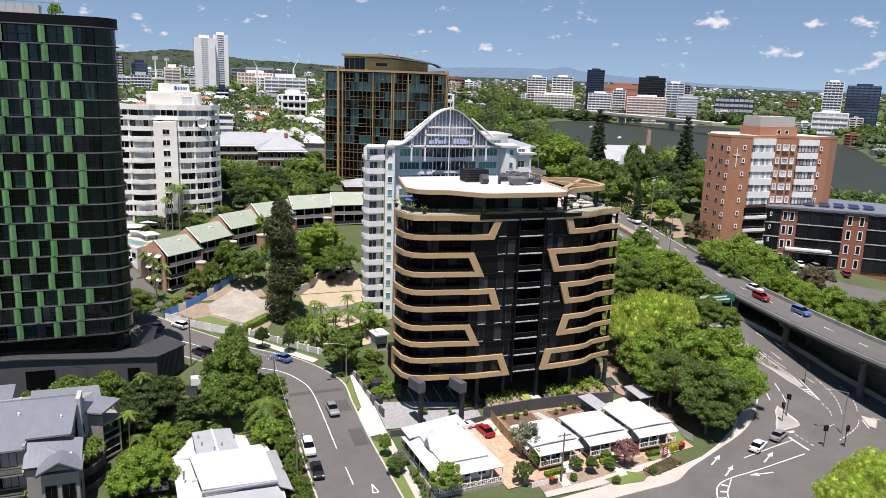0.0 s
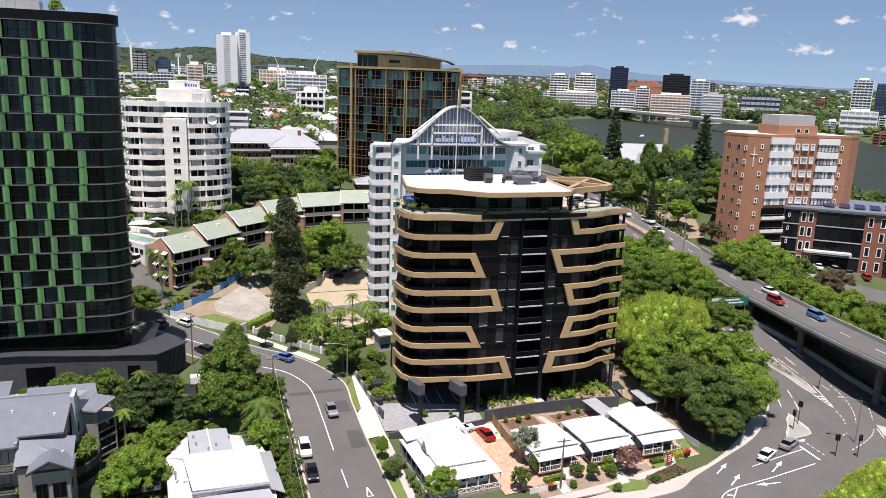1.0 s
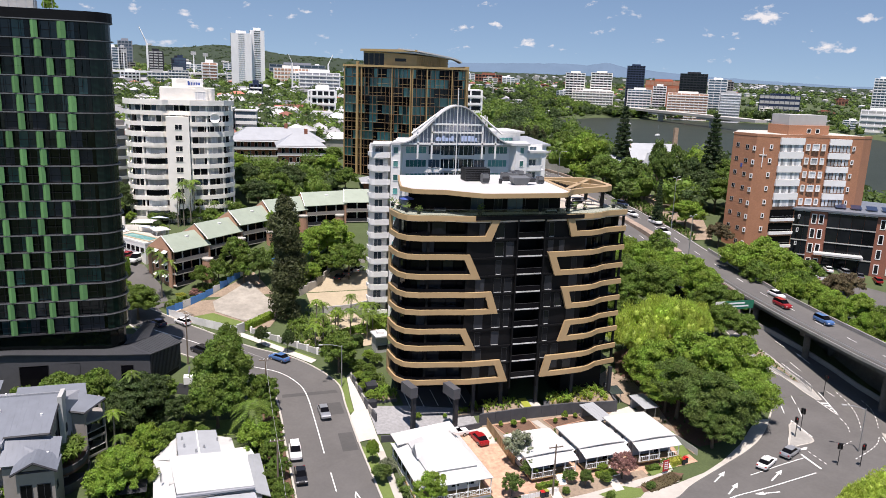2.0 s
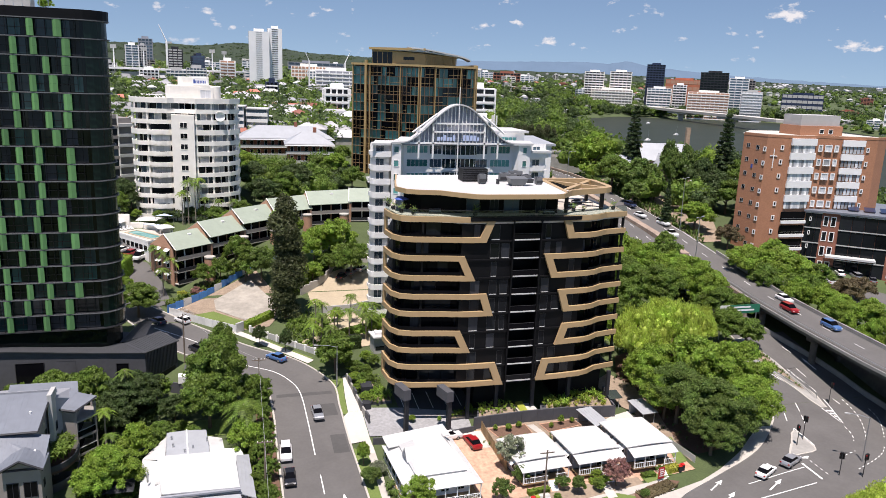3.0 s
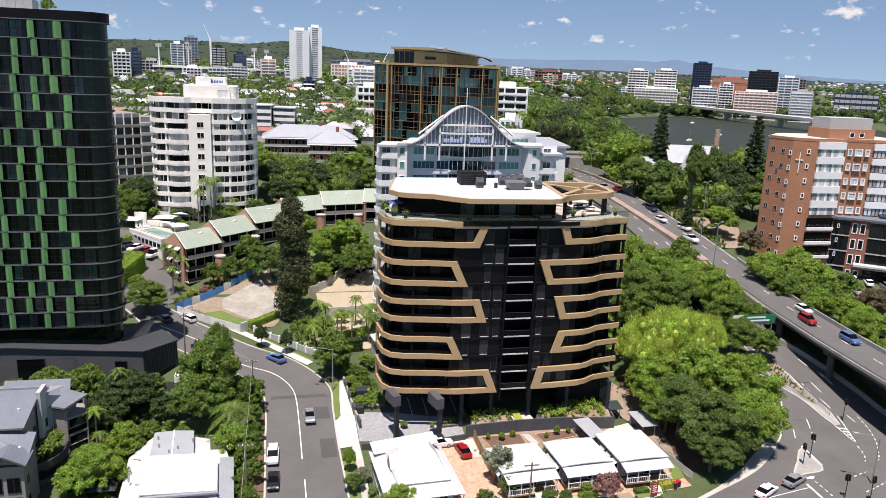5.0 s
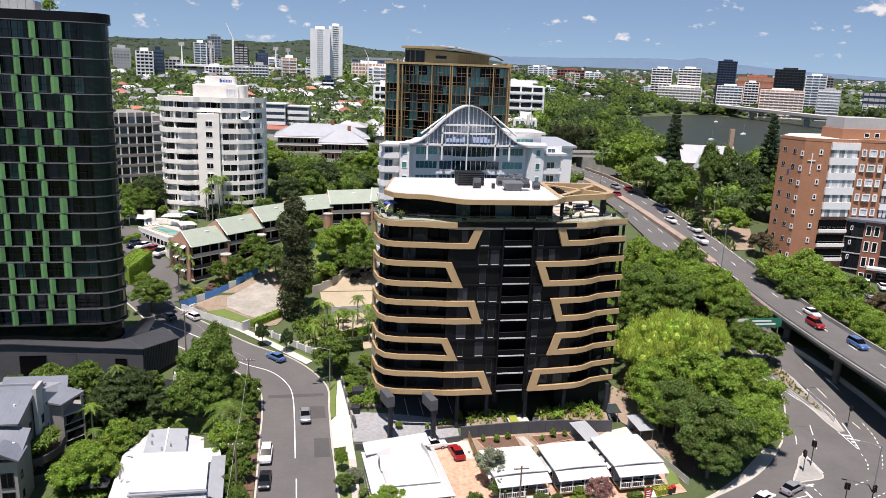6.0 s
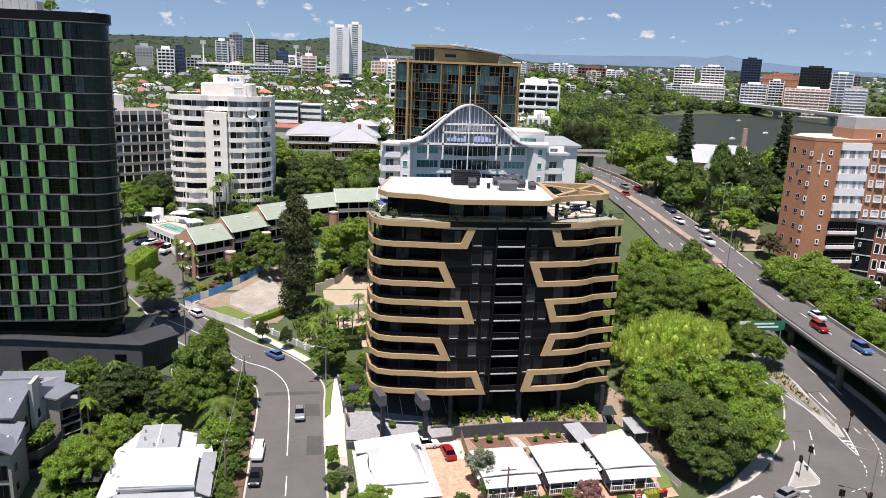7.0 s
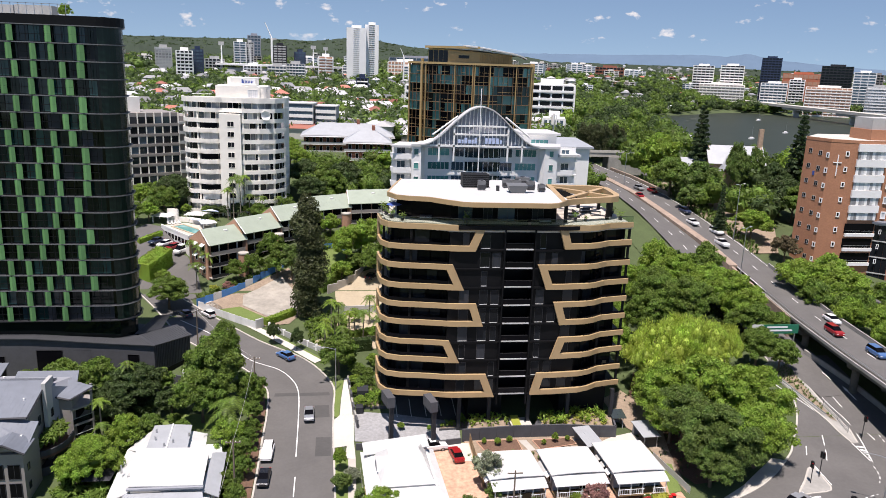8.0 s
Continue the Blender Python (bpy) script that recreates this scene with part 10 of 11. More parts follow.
def on_road(line, s, side):
    L3 = lengths([(p[0], p[1]) for p in line])
    f = lambda q: [float(np.interp(q, L3, [p[k] for p in line])) for k in range(3)]
    a, b = f(s), f(s + 1)
    ang = math.degrees(math.atan2(b[1] - a[1], b[0] - a[0])) - 90
    n = Vector((-(b[1] - a[1]), b[0] - a[0]))
    return a[0] + side * n.x, a[1] + side * n.y, a[2] + 0.12, ang


for s, side, k, p, l in ((178, 2.0, "sedan", "white_paint", "white sedan on the viaduct"), (184, -1.2, "suv", "red_paint", "red car on the viaduct"), (194, 1.2, "suv", "blue_paint", "blue car on the viaduct"), (128, 1.6, "suv", "white_paint", "white car on the highway"), (121, -1.4, "sedan", "white_paint", "white sedan on the highway"),
                         (136, -1.6, "ute", "white_paint", "white utility on the highway"), (112, 1.4, "suv", "navy_paint", "dark car on the highway"), (92, 1.5, "sedan", "red_paint", "red car on the highway"), (88, -1.3, "sedan", "silver_paint", "silver car on the highway")):
    x, y, z, a = on_road(RCW, s, side)
    car(x, y, a, k, p, l, z, "cars on the road")
x, y, z, a = on_road(LCW, 318, 2.0)
car(x, y, a + 180, "sedan", "red_paint", "red car on the lower carriageway", z, "cars on the road")

# ---- poles, lamps and signals ----
def power_pole(x, y, h, arms=1, ang=0, label="weathered timber power pole with crossarm"):
    t = thing("power_pole", pose(x, y, terr(x, y), 0, 0, ang), label, "pole", "power poles")
    part("pole", Mb().tube([(0, 0, -0.3), (0, 0, h)], 0.16, 8, 0.11), "pole_wood", t)
    for i in range(arms):
        part("crossarm", Mb().box(-1.1, -0.07, h - 0.5 - i * 0.9, 1.1, 0.07, h - 0.36 - i * 0.9), "pole_wood", t)
        for k in (-0.95, -0.35, 0.35, 0.95):
            part("insulator", Mb().tube([(k, 0, h - 0.36 - i * 0.9), (k, 0, h - 0.18 - i * 0.9)], 0.05), "white", t)
    return t


POLES = ((-33.9, 30.3, 10.0), (-20.6, 10.5, 9.5), (-20.8, -14.0, 9.5), (18.6, -22.6, 8.5), (-21, -42, 9.5))
for x, y, h in POLES:
    power_pole(x, y, h, 1, 60 if y > 20 else 0)
wires = Mb()
for (xa, ya, ha), (xb, yb, hb) in ((POLES[0], POLES[1]), (POLES[1], POLES[2]), (POLES[2], POLES[4])):
    for k in (0.0,):
        a, b = Vector((xa + k, ya, terr(xa, ya) + ha - 0.2)), Vector((xb + k, yb, terr(xb, yb) + hb - 0.2))
        wires.tube([a.lerp(b, i / 8) - Vector((0, 0, 0.9 * math.sin(math.pi * i / 8))) for i in range(9)], 0.02, 4)
single("power_line", wires, "grey_pale", "thin overhead power wires between poles", "wires")


def street_lamp(x, y, h, ang, arm=2.4, double=False, z=None, label="grey steel street lamp with curved arm"):
    t = thing("street_lamp", pose(x, y, terr(x, y) if z is None else z, 0, 0, ang), label, "street lamp", "street lamps")
    part("pole", Mb().tube([(0, 0, -0.3), (0, 0, h)], 0.13, 8, 0.08), "steel", t)
    for s in ((-1, 1) if double else (1,)):
        part("arm", Mb().tube([(0, 0, h - 0.2), (s * arm * 0.5, 0, h + 0.15), (s * arm, 0, h + 0.2)], 0.05, 6), "steel", t)
        part("lamp_head", Mb().box(s * arm - 0.15, -0.16, h + 0.08, s * arm + 0.6, 0.16, h + 0.24), "grey_pale", t)


street_lamp(-6.6, 15.4, 8.2, 170, 3.6, label="pale concrete street lamp leaning over the street")
street_lamp(98.2, 68.0, 15.6, 30, 1.6, True, 18.6, "tall steel twin-head highway lamp")
street_lamp(88.0, 45.0, 15.0, 30, 1.6, True, 12.6, "tall steel twin-head highway lamp")
street_lamp(104, 100, 9.0, 200, 2.0, False, 24), street_lamp(74.5, -24.6, 8.0, 150, 3.2), street_lamp(86.0, 118, 11, 0, 2)


def signal(x, y, h=4.2, ang=0, heads=2):
    t = thing("traffic_signal", pose(x, y, terr(x, y) + 0.1, 0, 0, ang), "black traffic signal heads on grey post", "traffic light", "traffic signals")
    part("post", Mb().tube([(0, 0, 0), (0, 0, h)], 0.07, 8), "steel_dark", t)
    for i in range(heads):
        m = pose(0, 0, 0, 0, 0, i * 110)
        part("signal_head", Mb().box(-0.19, -0.36, h - 1.0, 0.19, -0.1, h, m), "black", t)
        for k in range(3):
            part("lens", Mb().tube([m @ Vector((0, -0.37, h - 0.18 - k * 0.31)), m @ Vector((0, -0.41, h - 0.18 - k * 0.31))], 0.1, 10), "lamp_red" if k == 0 else "rubber", t)


signal(83.8, -7.0, 4.2, 20), signal(69.4, -16.8, 4.4, 60), signal(67.1, -18.1, 3.8, 200), signal(67.3, -27.3, 3.8, 100), signal(70.6, -28.6, 4.0, -40)
# median guard rail
t = thing("guard_rail", pose(0, 0, 0), "grey pipe guard rail on the road median", "rail")
gr = [(82.3, 2.0), (82.6, -2.0), (82.3, -5.4)]
for dz in (0.45, 0.8, 1.1):
    part("rail", Mb().tube([(x, y, terr(x, y) + 0.2 + dz) for x, y in gr], 0.05, 6), "steel", t)
for x, y in gr:
    part("post", Mb().tube([(x, y, terr(x, y)), (x, y, terr(x, y) + 1.3)], 0.06, 6), "steel", t)
mb = Mb().tube([(x, y, terr(x, y) + 0.75) for x, y in ((77.2, 13.4), (79, 6), (80.9, -1))], 0.12, 6)
single("guard_rail", mb, "steel", "galvanised crash rail along the median", "rail")
# green direction sign over the trees
t = thing("road_sign", pose(80.2, 16.6, terr(80.2, 16.6)), "green highway direction sign seen among trees", "sign")
SZ = 12.3 - terr(80.2, 16.6)
for x in (-4.4, 4.4):
    part("post", Mb().tube([(x, 0.1, 0), (x, 0.1, SZ + 1.9)], 0.14), "steel", t)
part("panel", Mb().box(-2.6, -0.1, SZ, 5.0, 0.0, SZ + 1.9), "sign_green", t)
part("panel", Mb().box(-5.0, -0.1, SZ, -2.64, 0.0, SZ + 1.9), "hoarding_white", t, "white end panel")
part("lettering_bar", Mb().box(-1.8, -0.13, SZ + 1.2, 2.6, -0.1, SZ + 1.55), "white", t), part("lettering_bar", Mb().box(-1.8, -0.13, SZ + 0.5, 3.6, -0.1, SZ + 0.85), "white", t)
# small red board beside the corner cottage
t = thing("notice_board", pose(39.0, -21.2, terr(39, -21) + 0.1, 0, 0, 10), "red notice board on two posts in front garden", "sign")
part("panel", Mb().box(-0.6, -0.05, 0.5, 0.6, 0.05, 2.4), "sign_red", t)
for i in range(4):
    part("lettering_bar", Mb().box(-0.4, -0.07, 0.9 + 0.35 * i, 0.4 - 0.1 * (i % 2), -0.05, 1.05 + 0.35 * i), "white", t)
for s in (-0.55, 0.5):
    part("post", Mb().box(s, -0.04, 0, s + 0.06, 0.04, 2.4), "grey_pale", t)
for x, y, c, l in ((43.6, -19.3, "lamp_red", "wheelie bin with red lid"), (44.3, -19.0, "lamp_red", "wheelie bin with red lid"), (16.9, -22.6, "lamp_red", "wheelie bin with red lid"), (17.6, -22.5, "L_yellow", "wheelie bin with yellow lid")):
    t = thing("wheelie_bin", pose(x, y, terr(x, y) + 0.12), l + " in front yard", "bin", "wheelie bins")
    part("body", Mb().prism([(-0.26, -0.3), (0.26, -0.3), (0.26, 0.3), (-0.26, 0.3)], 0, 0.95), "charcoal", t)
    part("lid", Mb().box(-0.3, -0.34, 0.95, 0.3, 0.34, 1.02), c, t)

# ---- fences, hoardings and garden walls ----
def panels(name, line, w, h, th, mats, label, category, piece="panel", dz=0.0, posts=None, drop=0.0):
    t = thing(name, pose(0, 0, 0), label, category)
    S = lengths(line)
    s, i = 0.0, 0
    pt = lambda s: Vector((float(np.interp(s, S, [p[0] for p in line])), float(np.interp(s, S, [p[1] for p in line]))))
    while s < S[-1] - 0.2:
        a, b = pt(s), pt(min(s + w, S[-1]))
        z = min(terr(a.x, a.y), terr(b.x, b.y)) + dz
        m = face(a, b, z)
        l = (b - a).length
        part(piece, Mb().box(0.02, 0, -0.5, l - 0.02, th, h - drop * (i % 2), m), mats[i % len(mats)], t)
        if posts:
            part("post", Mb().box(-0.18, -0.08, -0.5, 0.18, th + 0.1, h + 0.25, m), posts, t)
        s += w
        i += 1
    return t


panels("site_hoarding", [(-38.4, 54.9), (-24.2, 43.4)], 2.0, 1.8, 0.06, ["hoarding_white"], "white mesh-covered site hoarding along the street", "fence")
panels("site_hoarding", [(-38.8, 55.4), (-31, 62.2), (-20.2, 71.8)], 2.2, 1.9, 0.06, ["hoarding_blue", "hoarding_blue", "hoarding_white", "hoarding_blue"], "blue shade-cloth hoarding round vacant lot", "fence")
panels("site_fence", [(-14.5, 74), (-12, 79), (-7, 80.5), (-3.5, 77)], 2.4, 1.6, 0.05, ["hoarding_blue"], "blue mesh fence curving round grass bank", "fence")
panels("garden_wall", [(-21.4, 43.6), (-15.6, 37.2), (-9.0, 30.2), (-4.5, 27.4)], 2.6, 1.3, 0.25, ["grey_pale"], "pale rendered garden wall with square piers", "wall", "wall_panel", 0, "white")
panels("garden_wall", [(-24.0, 43.2), (-22.6, 44.4)], 1.4, 2.2, 0.5, ["grey_pale"], "square rendered gate pillar beside hoarding", "wall", "pillar")
panels("retaining_wall", [(-9.0, 61), (-2.5, 66), (1.0, 73), (9.5, 73.5)], 3.0, 2.4, 0.3, ["concrete"], "concrete block wall behind the car park", "wall", "wall_panel")
panels("retaining_wall", [(-5, 51), (2, 51.5), (8, 54)], 2.4, 2.0, 0.3, ["grey_pale"], "pale rendered wall below the car park", "wall", "wall_panel")
panels("forecourt_wall", [(14.6, -1.5), (24, -0.9), (33, -1.0), (41.4, -2.0), (42.6, 5)], 3.0, 2.3, 0.3, ["charcoal_wall"], "charcoal rendered retaining wall below planters", "wall", "wall_panel")
panels("forecourt_wall", [(-3.2, -2.8), (5.2, -3.6), (14.4, -2.2)], 3.0, 1.2, 0.25, ["charcoal_wall"], "low charcoal wall along the forecourt", "wall", "wall_panel")
panels("timber_fence", [(15.8, -1.8), (16.0, -14)], 0.5, 1.9, 0.05, ["timber"], "honey-coloured timber paling fence", "fence", "paling")
panels("picket_fence", [(45.6, -8), (47.6, -17.6)], 0.45, 1.25, 0.05, ["grey_pale"], "grey paling fence beside corner cottage", "fence", "paling")
panels("cottage_fence", [(13.5, -22.6), (20, -22.0)], 0.4, 0.9, 0.04, ["white"], "white picket fence in front of cottage", "fence", "picket")
panels("garden_wall", [(-2.6, 3), (-3.4, 9), (-4.2, 18.5)], 2.0, 1.7, 0.3, ["charcoal_wall", "concrete_old"], "charcoal wall beside the footpath", "wall", "wall_panel", 0, None, 0.3)
for x, y, w, d, h in ((-2.7, 10.9, 2.0, 2.6, 2.3), (-3.0, 7.2, 1.3, 1.8, 1.3)):
    single("utility_enclosure", Mb().box(x, y, terr(x, y) - 0.4, x + w, y + d, terr(x, y) + h), "charcoal", "charcoal box enclosure beside the footpath", "enclosure")
for pl, l in (([(15.4, -0.9), (23.2, -0.5), (23.0, 3.0), (16.6, 3.0)], "planter"), ([(27.2, -0.5), (40.6, -1.6), (41.6, 2.0), (40, 3.8), (28.6, 2.6)], "planter"), ([(11.1, 1.6), (17.0, 2.0), (17.0, 4.0), (11.5, 3.6)], "planter"), ([(-1.6, 13), (0.2, 13), (0.2, 17), (-2, 17)], "planter"), ([(-1.4, 8.8), (2.4, 8.8), (2.7, 12.4), (-0.7, 12.4)], "planter")):
    t = thing("planter_bed", pose(0, 0, 0), "raised charcoal planter with dry brown soil", "planter", "forecourt planters")
    zt = terr(*pl[0]) + (2.0 if pl[0][0] > 15 else 0.6)
    part("rim", Mb().prism(pl, zt - 2.6, zt - 0.12), "charcoal_wall", t)
    c = (sum(p[0] for p in pl) / 4, sum(p[1] for p in pl) / len(pl))
    part("soil", Mb().prism([(lerp(c[0], x, 0.93), lerp(c[1], y, 0.93)) for x, y in pl], zt - 0.12, zt + 0.02), "earth", t)
single("hazard_plate", Mb().box(23.4, -0.6, 2.4, 27.0, 3.0, 2.55), "concrete_pale", "pale concrete ramp between planters", "ramp")
patch("ramp_marking", [(23.6, -0.4), (25.0, -0.4), (25.0, 2.8), (23.6, 2.8)], "L_yellow", "yellow painted ramp strip", "road marking", 1.95)
# sheds and awnings behind the cottages
for x, y, w, d, h, a, mt in ((34.6, -7.6, 2.5, 5.4, 2.5, 9, "roof_zinc_and_shade"), (45.0, -5.4, 2.6, 4.4, 2.5, 4, "roof_zinc_and_shade"), (41.8, 0.8, 2.0, 2.0, 2.2, 0, "rail_glass")):
    t = thing("garden_shed", pose(x, y, terr(x, y), 0, 0, a), "small open shed with sheet metal roof", "shed", "garden sheds")
    for p, q in ((0.1, 0.1), (w - 0.2, 0.1), (0.1, d - 0.2), (w - 0.2, d - 0.2)):
        part("post", Mb().box(p, q, -0.3, p + 0.1, q + 0.1, h), "grey_pale", t)
    fold("roof", (-0.3, -0.3, h), (w + 0.3, -0.3, h), (w + 0.3, d + 0.3, h + 0.5), (-0.3, d + 0.3, h + 0.5), mt, 0.08, t)
    part("back_wall", Mb().box(0, d - 0.1, 0, w, d, h), "grey_paint", t)
t = thing("garden_umbrella", pose(-40.5, -10.5, terr(-40, -10)), "grey square garden umbrella", "umbrella")
part("pole", Mb().tube([(0, 0, 0), (0, 0, 2.6)], 0.05), "steel_dark", t)
part("canopy", Mb().add([(-2, -1.8, 2.4), (2, -1.8, 2.4), (2, 1.8, 2.4), (-2, 1.8, 2.4), (0, 0, 3.1), (0, 0, 2.9)], [(0, 1, 4), (1, 2, 4), (2, 3, 4), (3, 0, 4), (1, 0, 5), (2, 1, 5), (3, 2, 5), (0, 3, 5)]), "charcoal", t)


# ---- hedges, planting and low growth ----
def hedge(line, w, h, mat_="L_mid", label="clipped green hedge"):
    rs = np.random.RandomState(int(abs(line[0][0] * 13 + line[0][1] * 7)) % 9999)
    S = lengths(line)
    n = int(S[-1] * (w + 2 * h) * 26)
    s = rs.uniform(0, S[-1], n)
    x = np.interp(s, S, [p[0] for p in line])
    y = np.interp(s, S, [p[1] for p in line])
    side = rs.uniform(-1, 1, n)
    up = rs.uniform(0, 1, n)
    onto = rs.rand(n) < w / (w + 2 * h)
    up = np.where(onto, 1.0, up) * h + rs.normal(0, 0.06, n)
    side = np.where(onto, side, np.sign(side)) * w / 2 + rs.normal(0, 0.06, n)
    d = Vector((line[-1][0] - line[0][0], line[-1][1] - line[0][1])).normalized()
    p = np.stack([x - d.y * side, y + d.x * side, np.array([terr(a, b) for a, b in zip(x, y)]) + up], 1)
    u = rs.normal(size=(n, 3)); u /= np.linalg.norm(u, axis=1)[:, None]
    v = np.cross(u, rs.normal(size=(n, 3))); v /= np.linalg.norm(v, axis=1)[:, None]
    q = np.stack([p - u * 0.16, p + v * 0.1, p + u * 0.16, p - v * 0.1], 1).reshape(-1, 3)
    core = Mb()
    for a, b in zip(line, line[1:]):
        m = face(a, b, 0)
        l = math.dist(a, b)
        z0, z1 = terr(*a), terr(*b)
        pts = [m @ Vector((xx, yy, 0)) for xx, yy in ((0, -w / 2 * 0.93), (l, -w / 2 * 0.93), (l, w / 2 * 0.93), (0, w / 2 * 0.93))]
        core.prism([(k.x, k.y) for k in pts], [z0 - 0.3, z1 - 0.3, z1 - 0.3, z0 - 0.3], [z0 + h * 0.95, z1 + h * 0.95, z1 + h * 0.95, z0 + h * 0.95])
    me = big_mesh("hedge", np.vstack([q, np.array(core.v)]), np.arange(4 * n).reshape(-1, 4).tolist() + [tuple(4 * n + i for i in f) for f in core.f], mat_)
    tagged(part("hedge", me, None), label, "hedge")


hedge([(-22.5, 45.4), (-16.4, 51.4)], 1.6, 1.5, "L_bright", "clipped bright hedge beside vacant lot")
hedge([(-11, 62), (-4.0, 70.5), (1, 76)], 2.4, 2.6, "L_mid", "tall clipped hedge along the car park wall")
hedge([(-53.5, 67), (-49.5, 73.5)], 5.0, 4.2, "L_bright", "large clipped box hedge beside the drive")
hedge([(-58, 82), (-53, 86)], 1.4, 1.2, "L_bright", "low hedge beside the pool terrace")
hedge([(-6.0, 31.4), (0.6, 32.4)], 1.6, 2.6, "L_dark", "dark hedge beside the driveway")
hedge([(-8, 41), (-3, 38.5), (3, 41.5)], 1.6, 1.3, "L_mid", "leafy low hedge along the drive")
hedge([(27.6, -19.6), (31.4, -19.2)], 0.9, 0.8, "L_bright", "low garden hedge before cottage"), hedge([(36.6, -19.6), (38.9, -19.6)], 0.9, 0.8, "L_mid", "low garden hedge before cottage"), hedge([(41, -19.3), (43.6, -18.7)], 1.2, 1.1, "L_yellow", "round yellow-green shrubs before cottage"), hedge([(17.0, -20.4), (20.6, -19.9)], 0.9, 0.8, "L_bright", "low garden hedge before cottage")
hedge([(33.5, -24.4), (37, -23.6), (40.4, -22.2)], 2.2, 0.45, "L_brown", "low brown groundcover in corner bed")
hedge([(-36.5, -12), (-36, -18)], 1.4, 1.6, "L_mid", "garden shrubs beside white house")


def tufts(name, poly, n, h, mat_, label, seed, dz=0.0, spread=0.5):
    """Strappy plants: blades that fan out of points within a plan polygon."""
    r = random.Random(seed)
    mb = Mb()
    xs_, ys_ = [p[0] for p in poly], [p[1] for p in poly]
    k = 0
    while k < n:
        x, y = r.uniform(min(xs_), max(xs_)), r.uniform(min(ys_), max(ys_))
        if not inside(x, y, poly):
            continue
        k += 1
        z = terr(x, y) + dz
        s = h * r.uniform(0.5, 1.3)
        for i in range(9):
            a = r.uniform(0, 6.28)
            d = Vector((math.cos(a), math.sin(a), 0))
            w = Vector((-d.y, d.x, 0)) * 0.06 * (s + 0.3)
            b = Vector((x, y, z))
            m1 = b + d * s * spread * 0.5 + Vector((0, 0, s * 0.8))
            mb.add([b - w * 0.5, b + w * 0.5, m1 + w, m1 - w, b + d * s * spread * 1.3 + Vector((0, 0, s * r.uniform(0.5, 1.0)))], [(0, 1, 2, 3), (3, 2, 4)])
    single(name, mb, mat_, label, "plants", kind="stuff")


tufts("planter_plants", [(15.8, -0.6), (22.8, -0.3), (22.6, 2.8), (16.8, 2.8)], 50, 0.8, "L_bright", "young strappy plants in the forecourt planter", 1, 1.9)
tufts("planter_plants", [(28, -0.2), (40.2, -1.2), (41, 1.8), (39.8, 3.6), (28.8, 2.3)], 80, 1.15, "L_bright", "lush strappy plants in the forecourt planter", 2, 1.9)
tufts("planter_plants", [(28, -0.2), (40.2, -1.2), (41, 1.8), (39.8, 3.6), (28.8, 2.3)], 50, 0.8, "L_yellow", "pale strappy plants in the forecourt planter", 3, 1.9)
tufts("planter_plants", [(-2, 8), (1.8, 8), (1.4, 18), (-2.6, 18)], 110, 0.9, "L_mid", "garden plants beside the footpath", 4, 0.5)
tufts("planter_plants", [(15, -4.2), (39, -6.4), (39, -8.6), (26, -8.2), (15, -7.6)], 90, 0.6, "L_olive", "sparse young plants in mulch behind cottages", 5, 0.1)
tufts("planter_plants", [(11.4, 1.8), (16.8, 2.2), (16.8, 3.8), (11.6, 3.4)], 34, 0.7, "L_bright", "young plants in the low planter", 31, 0.6)
tufts("planter_plants", [(-1.2, 9.0), (2.2, 9.0), (2.5, 12.2), (-0.6, 12.2)], 40, 0.9, "L_bright", "young plants in the planter by the footpath", 32, 0.6)
plant("yard shrubs", "bright", [(18.2, -2.4, 0.5, 1.3), (20.4, -3.0, 0.7, 1.7), (22.6, -2.2, 0.6, 1.4), (28.3, -3.2, 0.5, 1.2), (30.4, -2.6, 0.6, 2.1), (32.6, -2.4, 0.5, 1.3), (15.2, 3.4, 0.9, 2.2), (4.6, 2.4, 0.8, 1.5), (9.4, 2.0, 0.5, 1.1), (-0.9, 11.4, 0.8, 2.2)])
plant("yard shrubs", "olive", [(24.6, -21.6, 1.3, 3.2), (12.6, -21.2, 1.7, 4.0), (34.2, -24.6, 0.9, 1.5)])
plant("yard shrubs", "mid", [(20.8, -22.6, 0.8, 1.3), (26.8, -25.4, 0.8, 1.4), (40.4, -18.8, 0.8, 1.3)])
tufts("median_weeds", [(78.6, 12.6), (82.6, 15), (82.0, 4), (82.2, -2.5), (81.4, -1.5)], 140, 0.5, "L_olive", "dry weeds on the road median", 6, 0.25)
tufts("verge_plants", [(-3.4, -14), (-1.8, -14), (-2.6, -30), (-4.0, -30)], 110, 0.7, "L_olive", "untidy shrubs on the grass verge", 7, 0.1)
tufts("garden_plants", [(-24, 0), (-22.5, 0), (-22.4, -24), (-23.4, -24)], 220, 1.2, "L_mid", "dense garden shrubs beside white house", 8, 0.1)
tufts("garden_plants", [(-47, -16), (-38.8, -16), (-38.6, -2), (-43, -2), (-46, -8)], 320, 1.4, "L_mid", "dense shaded garden plants between houses", 9, 0.1)
tufts("planter_plants", [(-50.4, -6.6), (-48.8, -5.8), (-47.7, -3.6), (-47.6, -1), (-49.6, -1), (-50.4, -3.4)], 60, 1.5, "L_mid", "leafy plants in the curved planter", 21, 4.2)
tufts("garden_plants", [(-60, 6), (-38, 8), (-36, 14), (-60, 15)], 420, 1.6, "L_dark", "dense undergrowth below garden trees", 10, 0.1)
tufts("garden_plants", [(-12, 34), (-7, 31), (-3, 46), (-8, 52), (-14, 46)], 260, 1.2, "L_mid", "tropical garden plants beside the driveway", 11, 0.1)
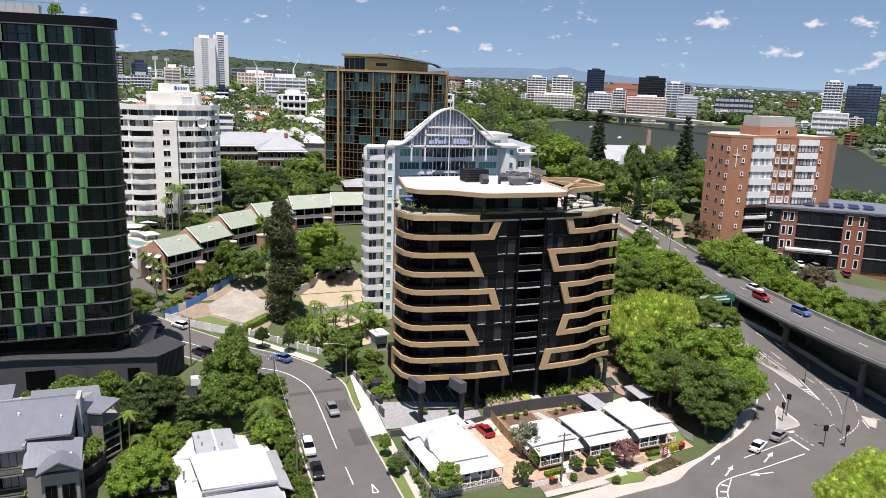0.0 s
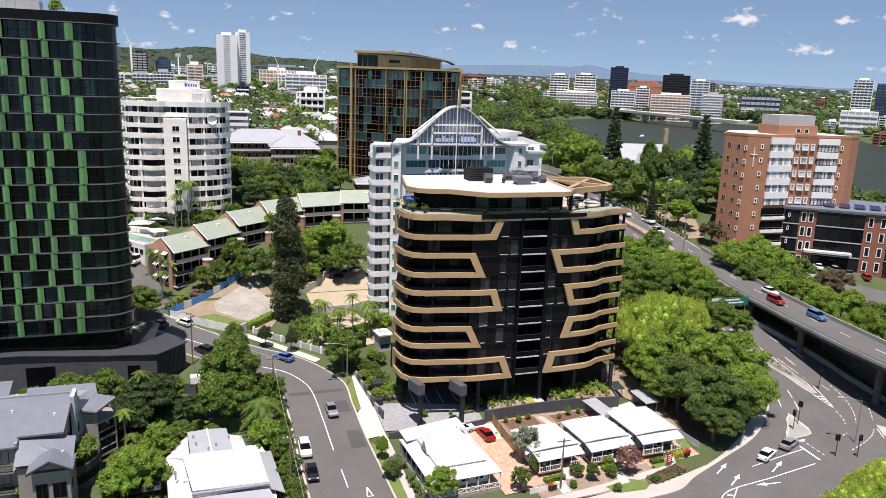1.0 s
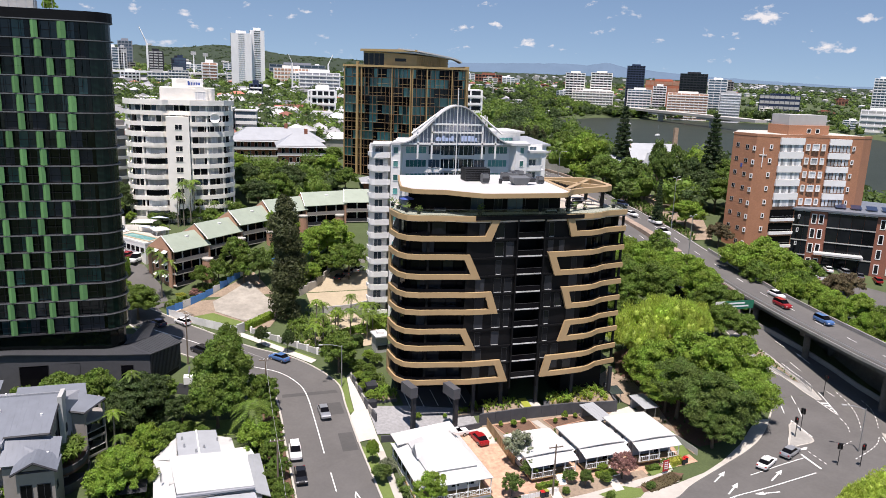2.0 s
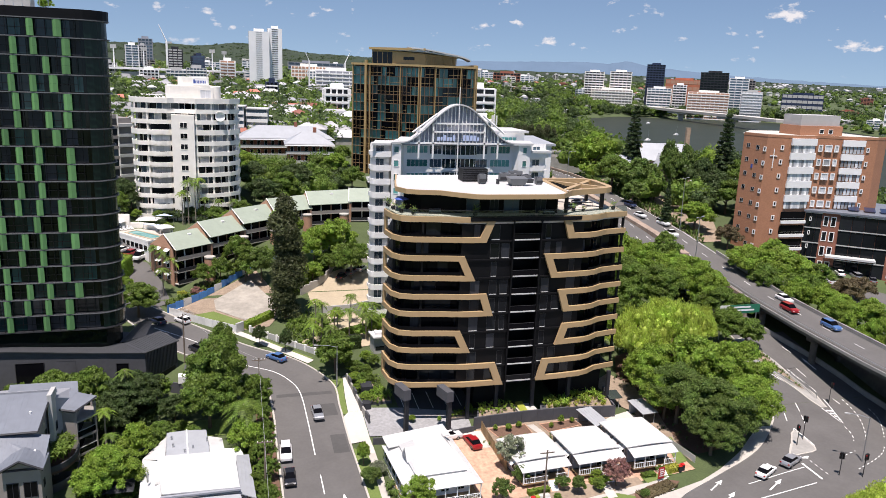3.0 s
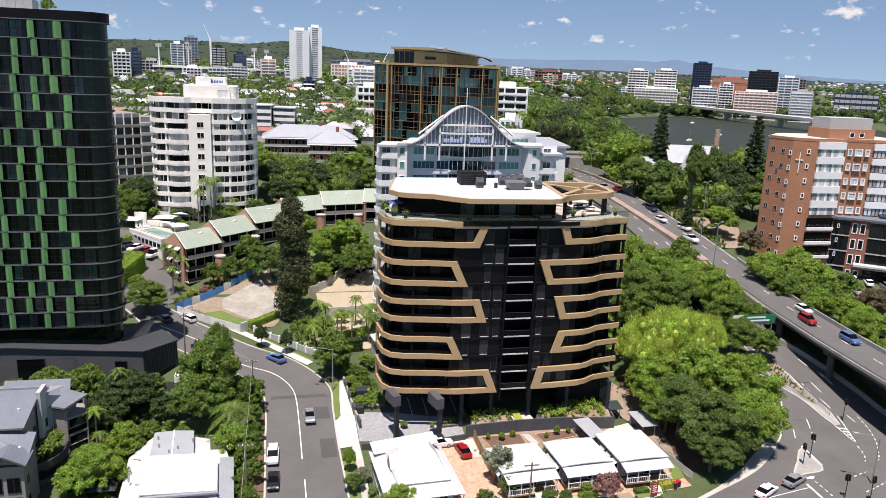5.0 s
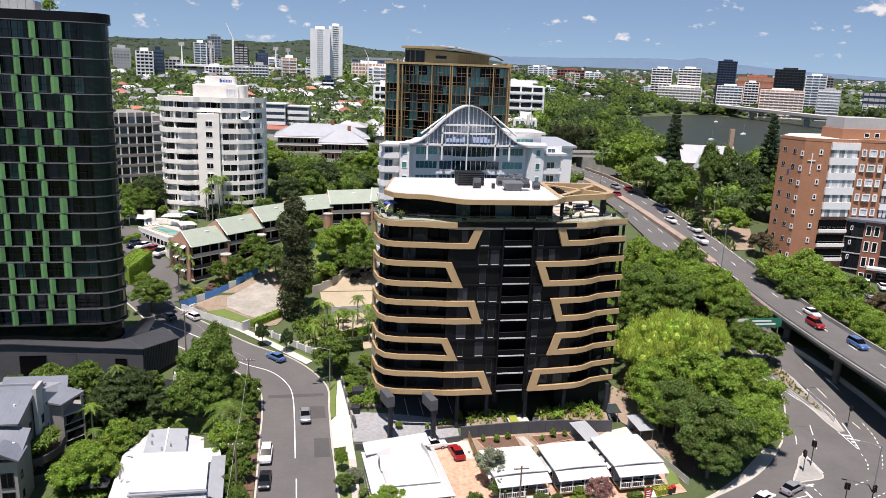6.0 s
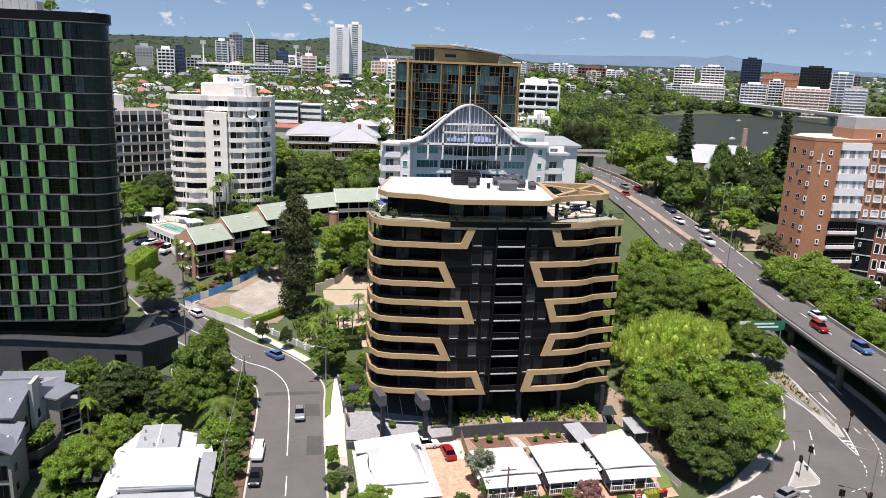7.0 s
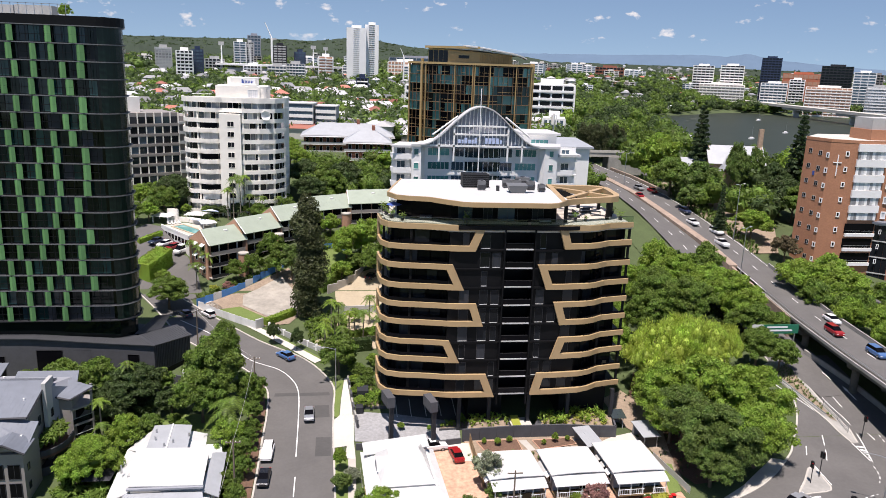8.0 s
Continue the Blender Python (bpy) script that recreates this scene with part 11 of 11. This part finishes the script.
tufts("garden_plants", [(4, 40), (9, 41), (10, 56), (5, 54)], 160, 1.6, "L_bright", "tropical garden plants below white building", 12, 0.1)
tufts("garden_plants", [(-40, 60), (-30, 66), (-20, 76), (-12, 84), (-8, 88), (-3, 82), (-14, 76), (-20, 73), (-32, 62), (-38, 57)], 330, 1.4, "L_mid", "garden plants below the townhouses", 13, 0.1)
tufts("garden_plants", [(-36, 88), (-30, 80), (-22, 88), (-20, 97), (-30, 98)], 220, 1.6, "L_mid", "garden plants below the cream block", 14, 0.1)
tufts("garden_plants", [(47, -8), (50, -15.2), (54, -15.2), (62, -9.2), (72, 6), (70, 40), (47, 30)], 420, 0.6, "L_dark", "sparse shaded groundcover under street trees", 15, 0.1)
tufts("slope_scrub", [(99, 60), (103, 62), (104, 110), (98, 135), (96, 110), (98, 80)], 380, 1.6, "L_olive", "dry scrub on the rocky cutting", 16, 0.1)
tufts("slope_scrub", [(70, 30), (80, 24), (80, 60), (72, 62)], 300, 1.8, "L_dark", "scrub between the carriageways", 17, 0.1)

plant("foreground trees", "lime", [(53.2, -44.2, 4.8, 6.8), (57.4, -42.0, 4.6, 7.2), (61, -43.5, 6.5, 8.2), (68, -46, 5.5, 7.5)])

# roof garden tree on the louvred tower
t = thing("potted_tree", pose(-52.5, 27, GZ + GN * GH + 0.6), "small green tree in pot on tower roof", "plant")
part("pot", Mb().tube([(0, 0, 0), (0, 0, 0.8)], 0.5, 10, 0.6), "charcoal", t)
part("trunk", Mb().tube([(0, 0, 0.7), (0.05, 0, 2.0)], 0.09, 6, 0.06), "bark", t)
ob = part("crown", crown_mesh("mid" + "SN", 0, "L_bright", 8000, 0.04, 2.0), None, t)
ob.scale = (1.2, 1.2, 3.2)
plant("viaduct trees", "bright", [(101.5, 24, 4.6, 9.5), (102, 12, 4.8, 11), (102.5, 1, 4.6, 12.4)])
plant("viaduct trees", "mid", [(102.5, -10, 4.8, 13.5), (103, -21, 4.6, 14)])
plant("forecourt shrubs", "bright", [(-2.2, 10, 1.4, 2.0), (-2.4, 13.5, 1.6, 2.4), (-3.0, 17, 1.5, 2.2), (-0.8, 11.5, 1.4, 2.2), (-4.2, 24, 1.8, 2.6), (0.6, 25.5, 1.6, 2.4)])
plant("forecourt shrubs", "mid", [(-1.4, 15.5, 1.7, 2.8), (-2.6, 20, 2.0, 3.2), (-6.6, 26, 1.8, 2.8), (1.6, 23, 1.6, 2.6), (-0.6, 19, 1.6, 2.6)])
plant("driveway palms", "palm", [(-7, 36, 2.8, 7.5), (-4, 38.5, 2.6, 7), (-1, 37, 3.0, 8), (2.4, 36, 2.8, 7), (-9, 33, 2.6, 6.5), (4.6, 41, 2.8, 7.5), (-5.5, 33, 2.6, 6)])
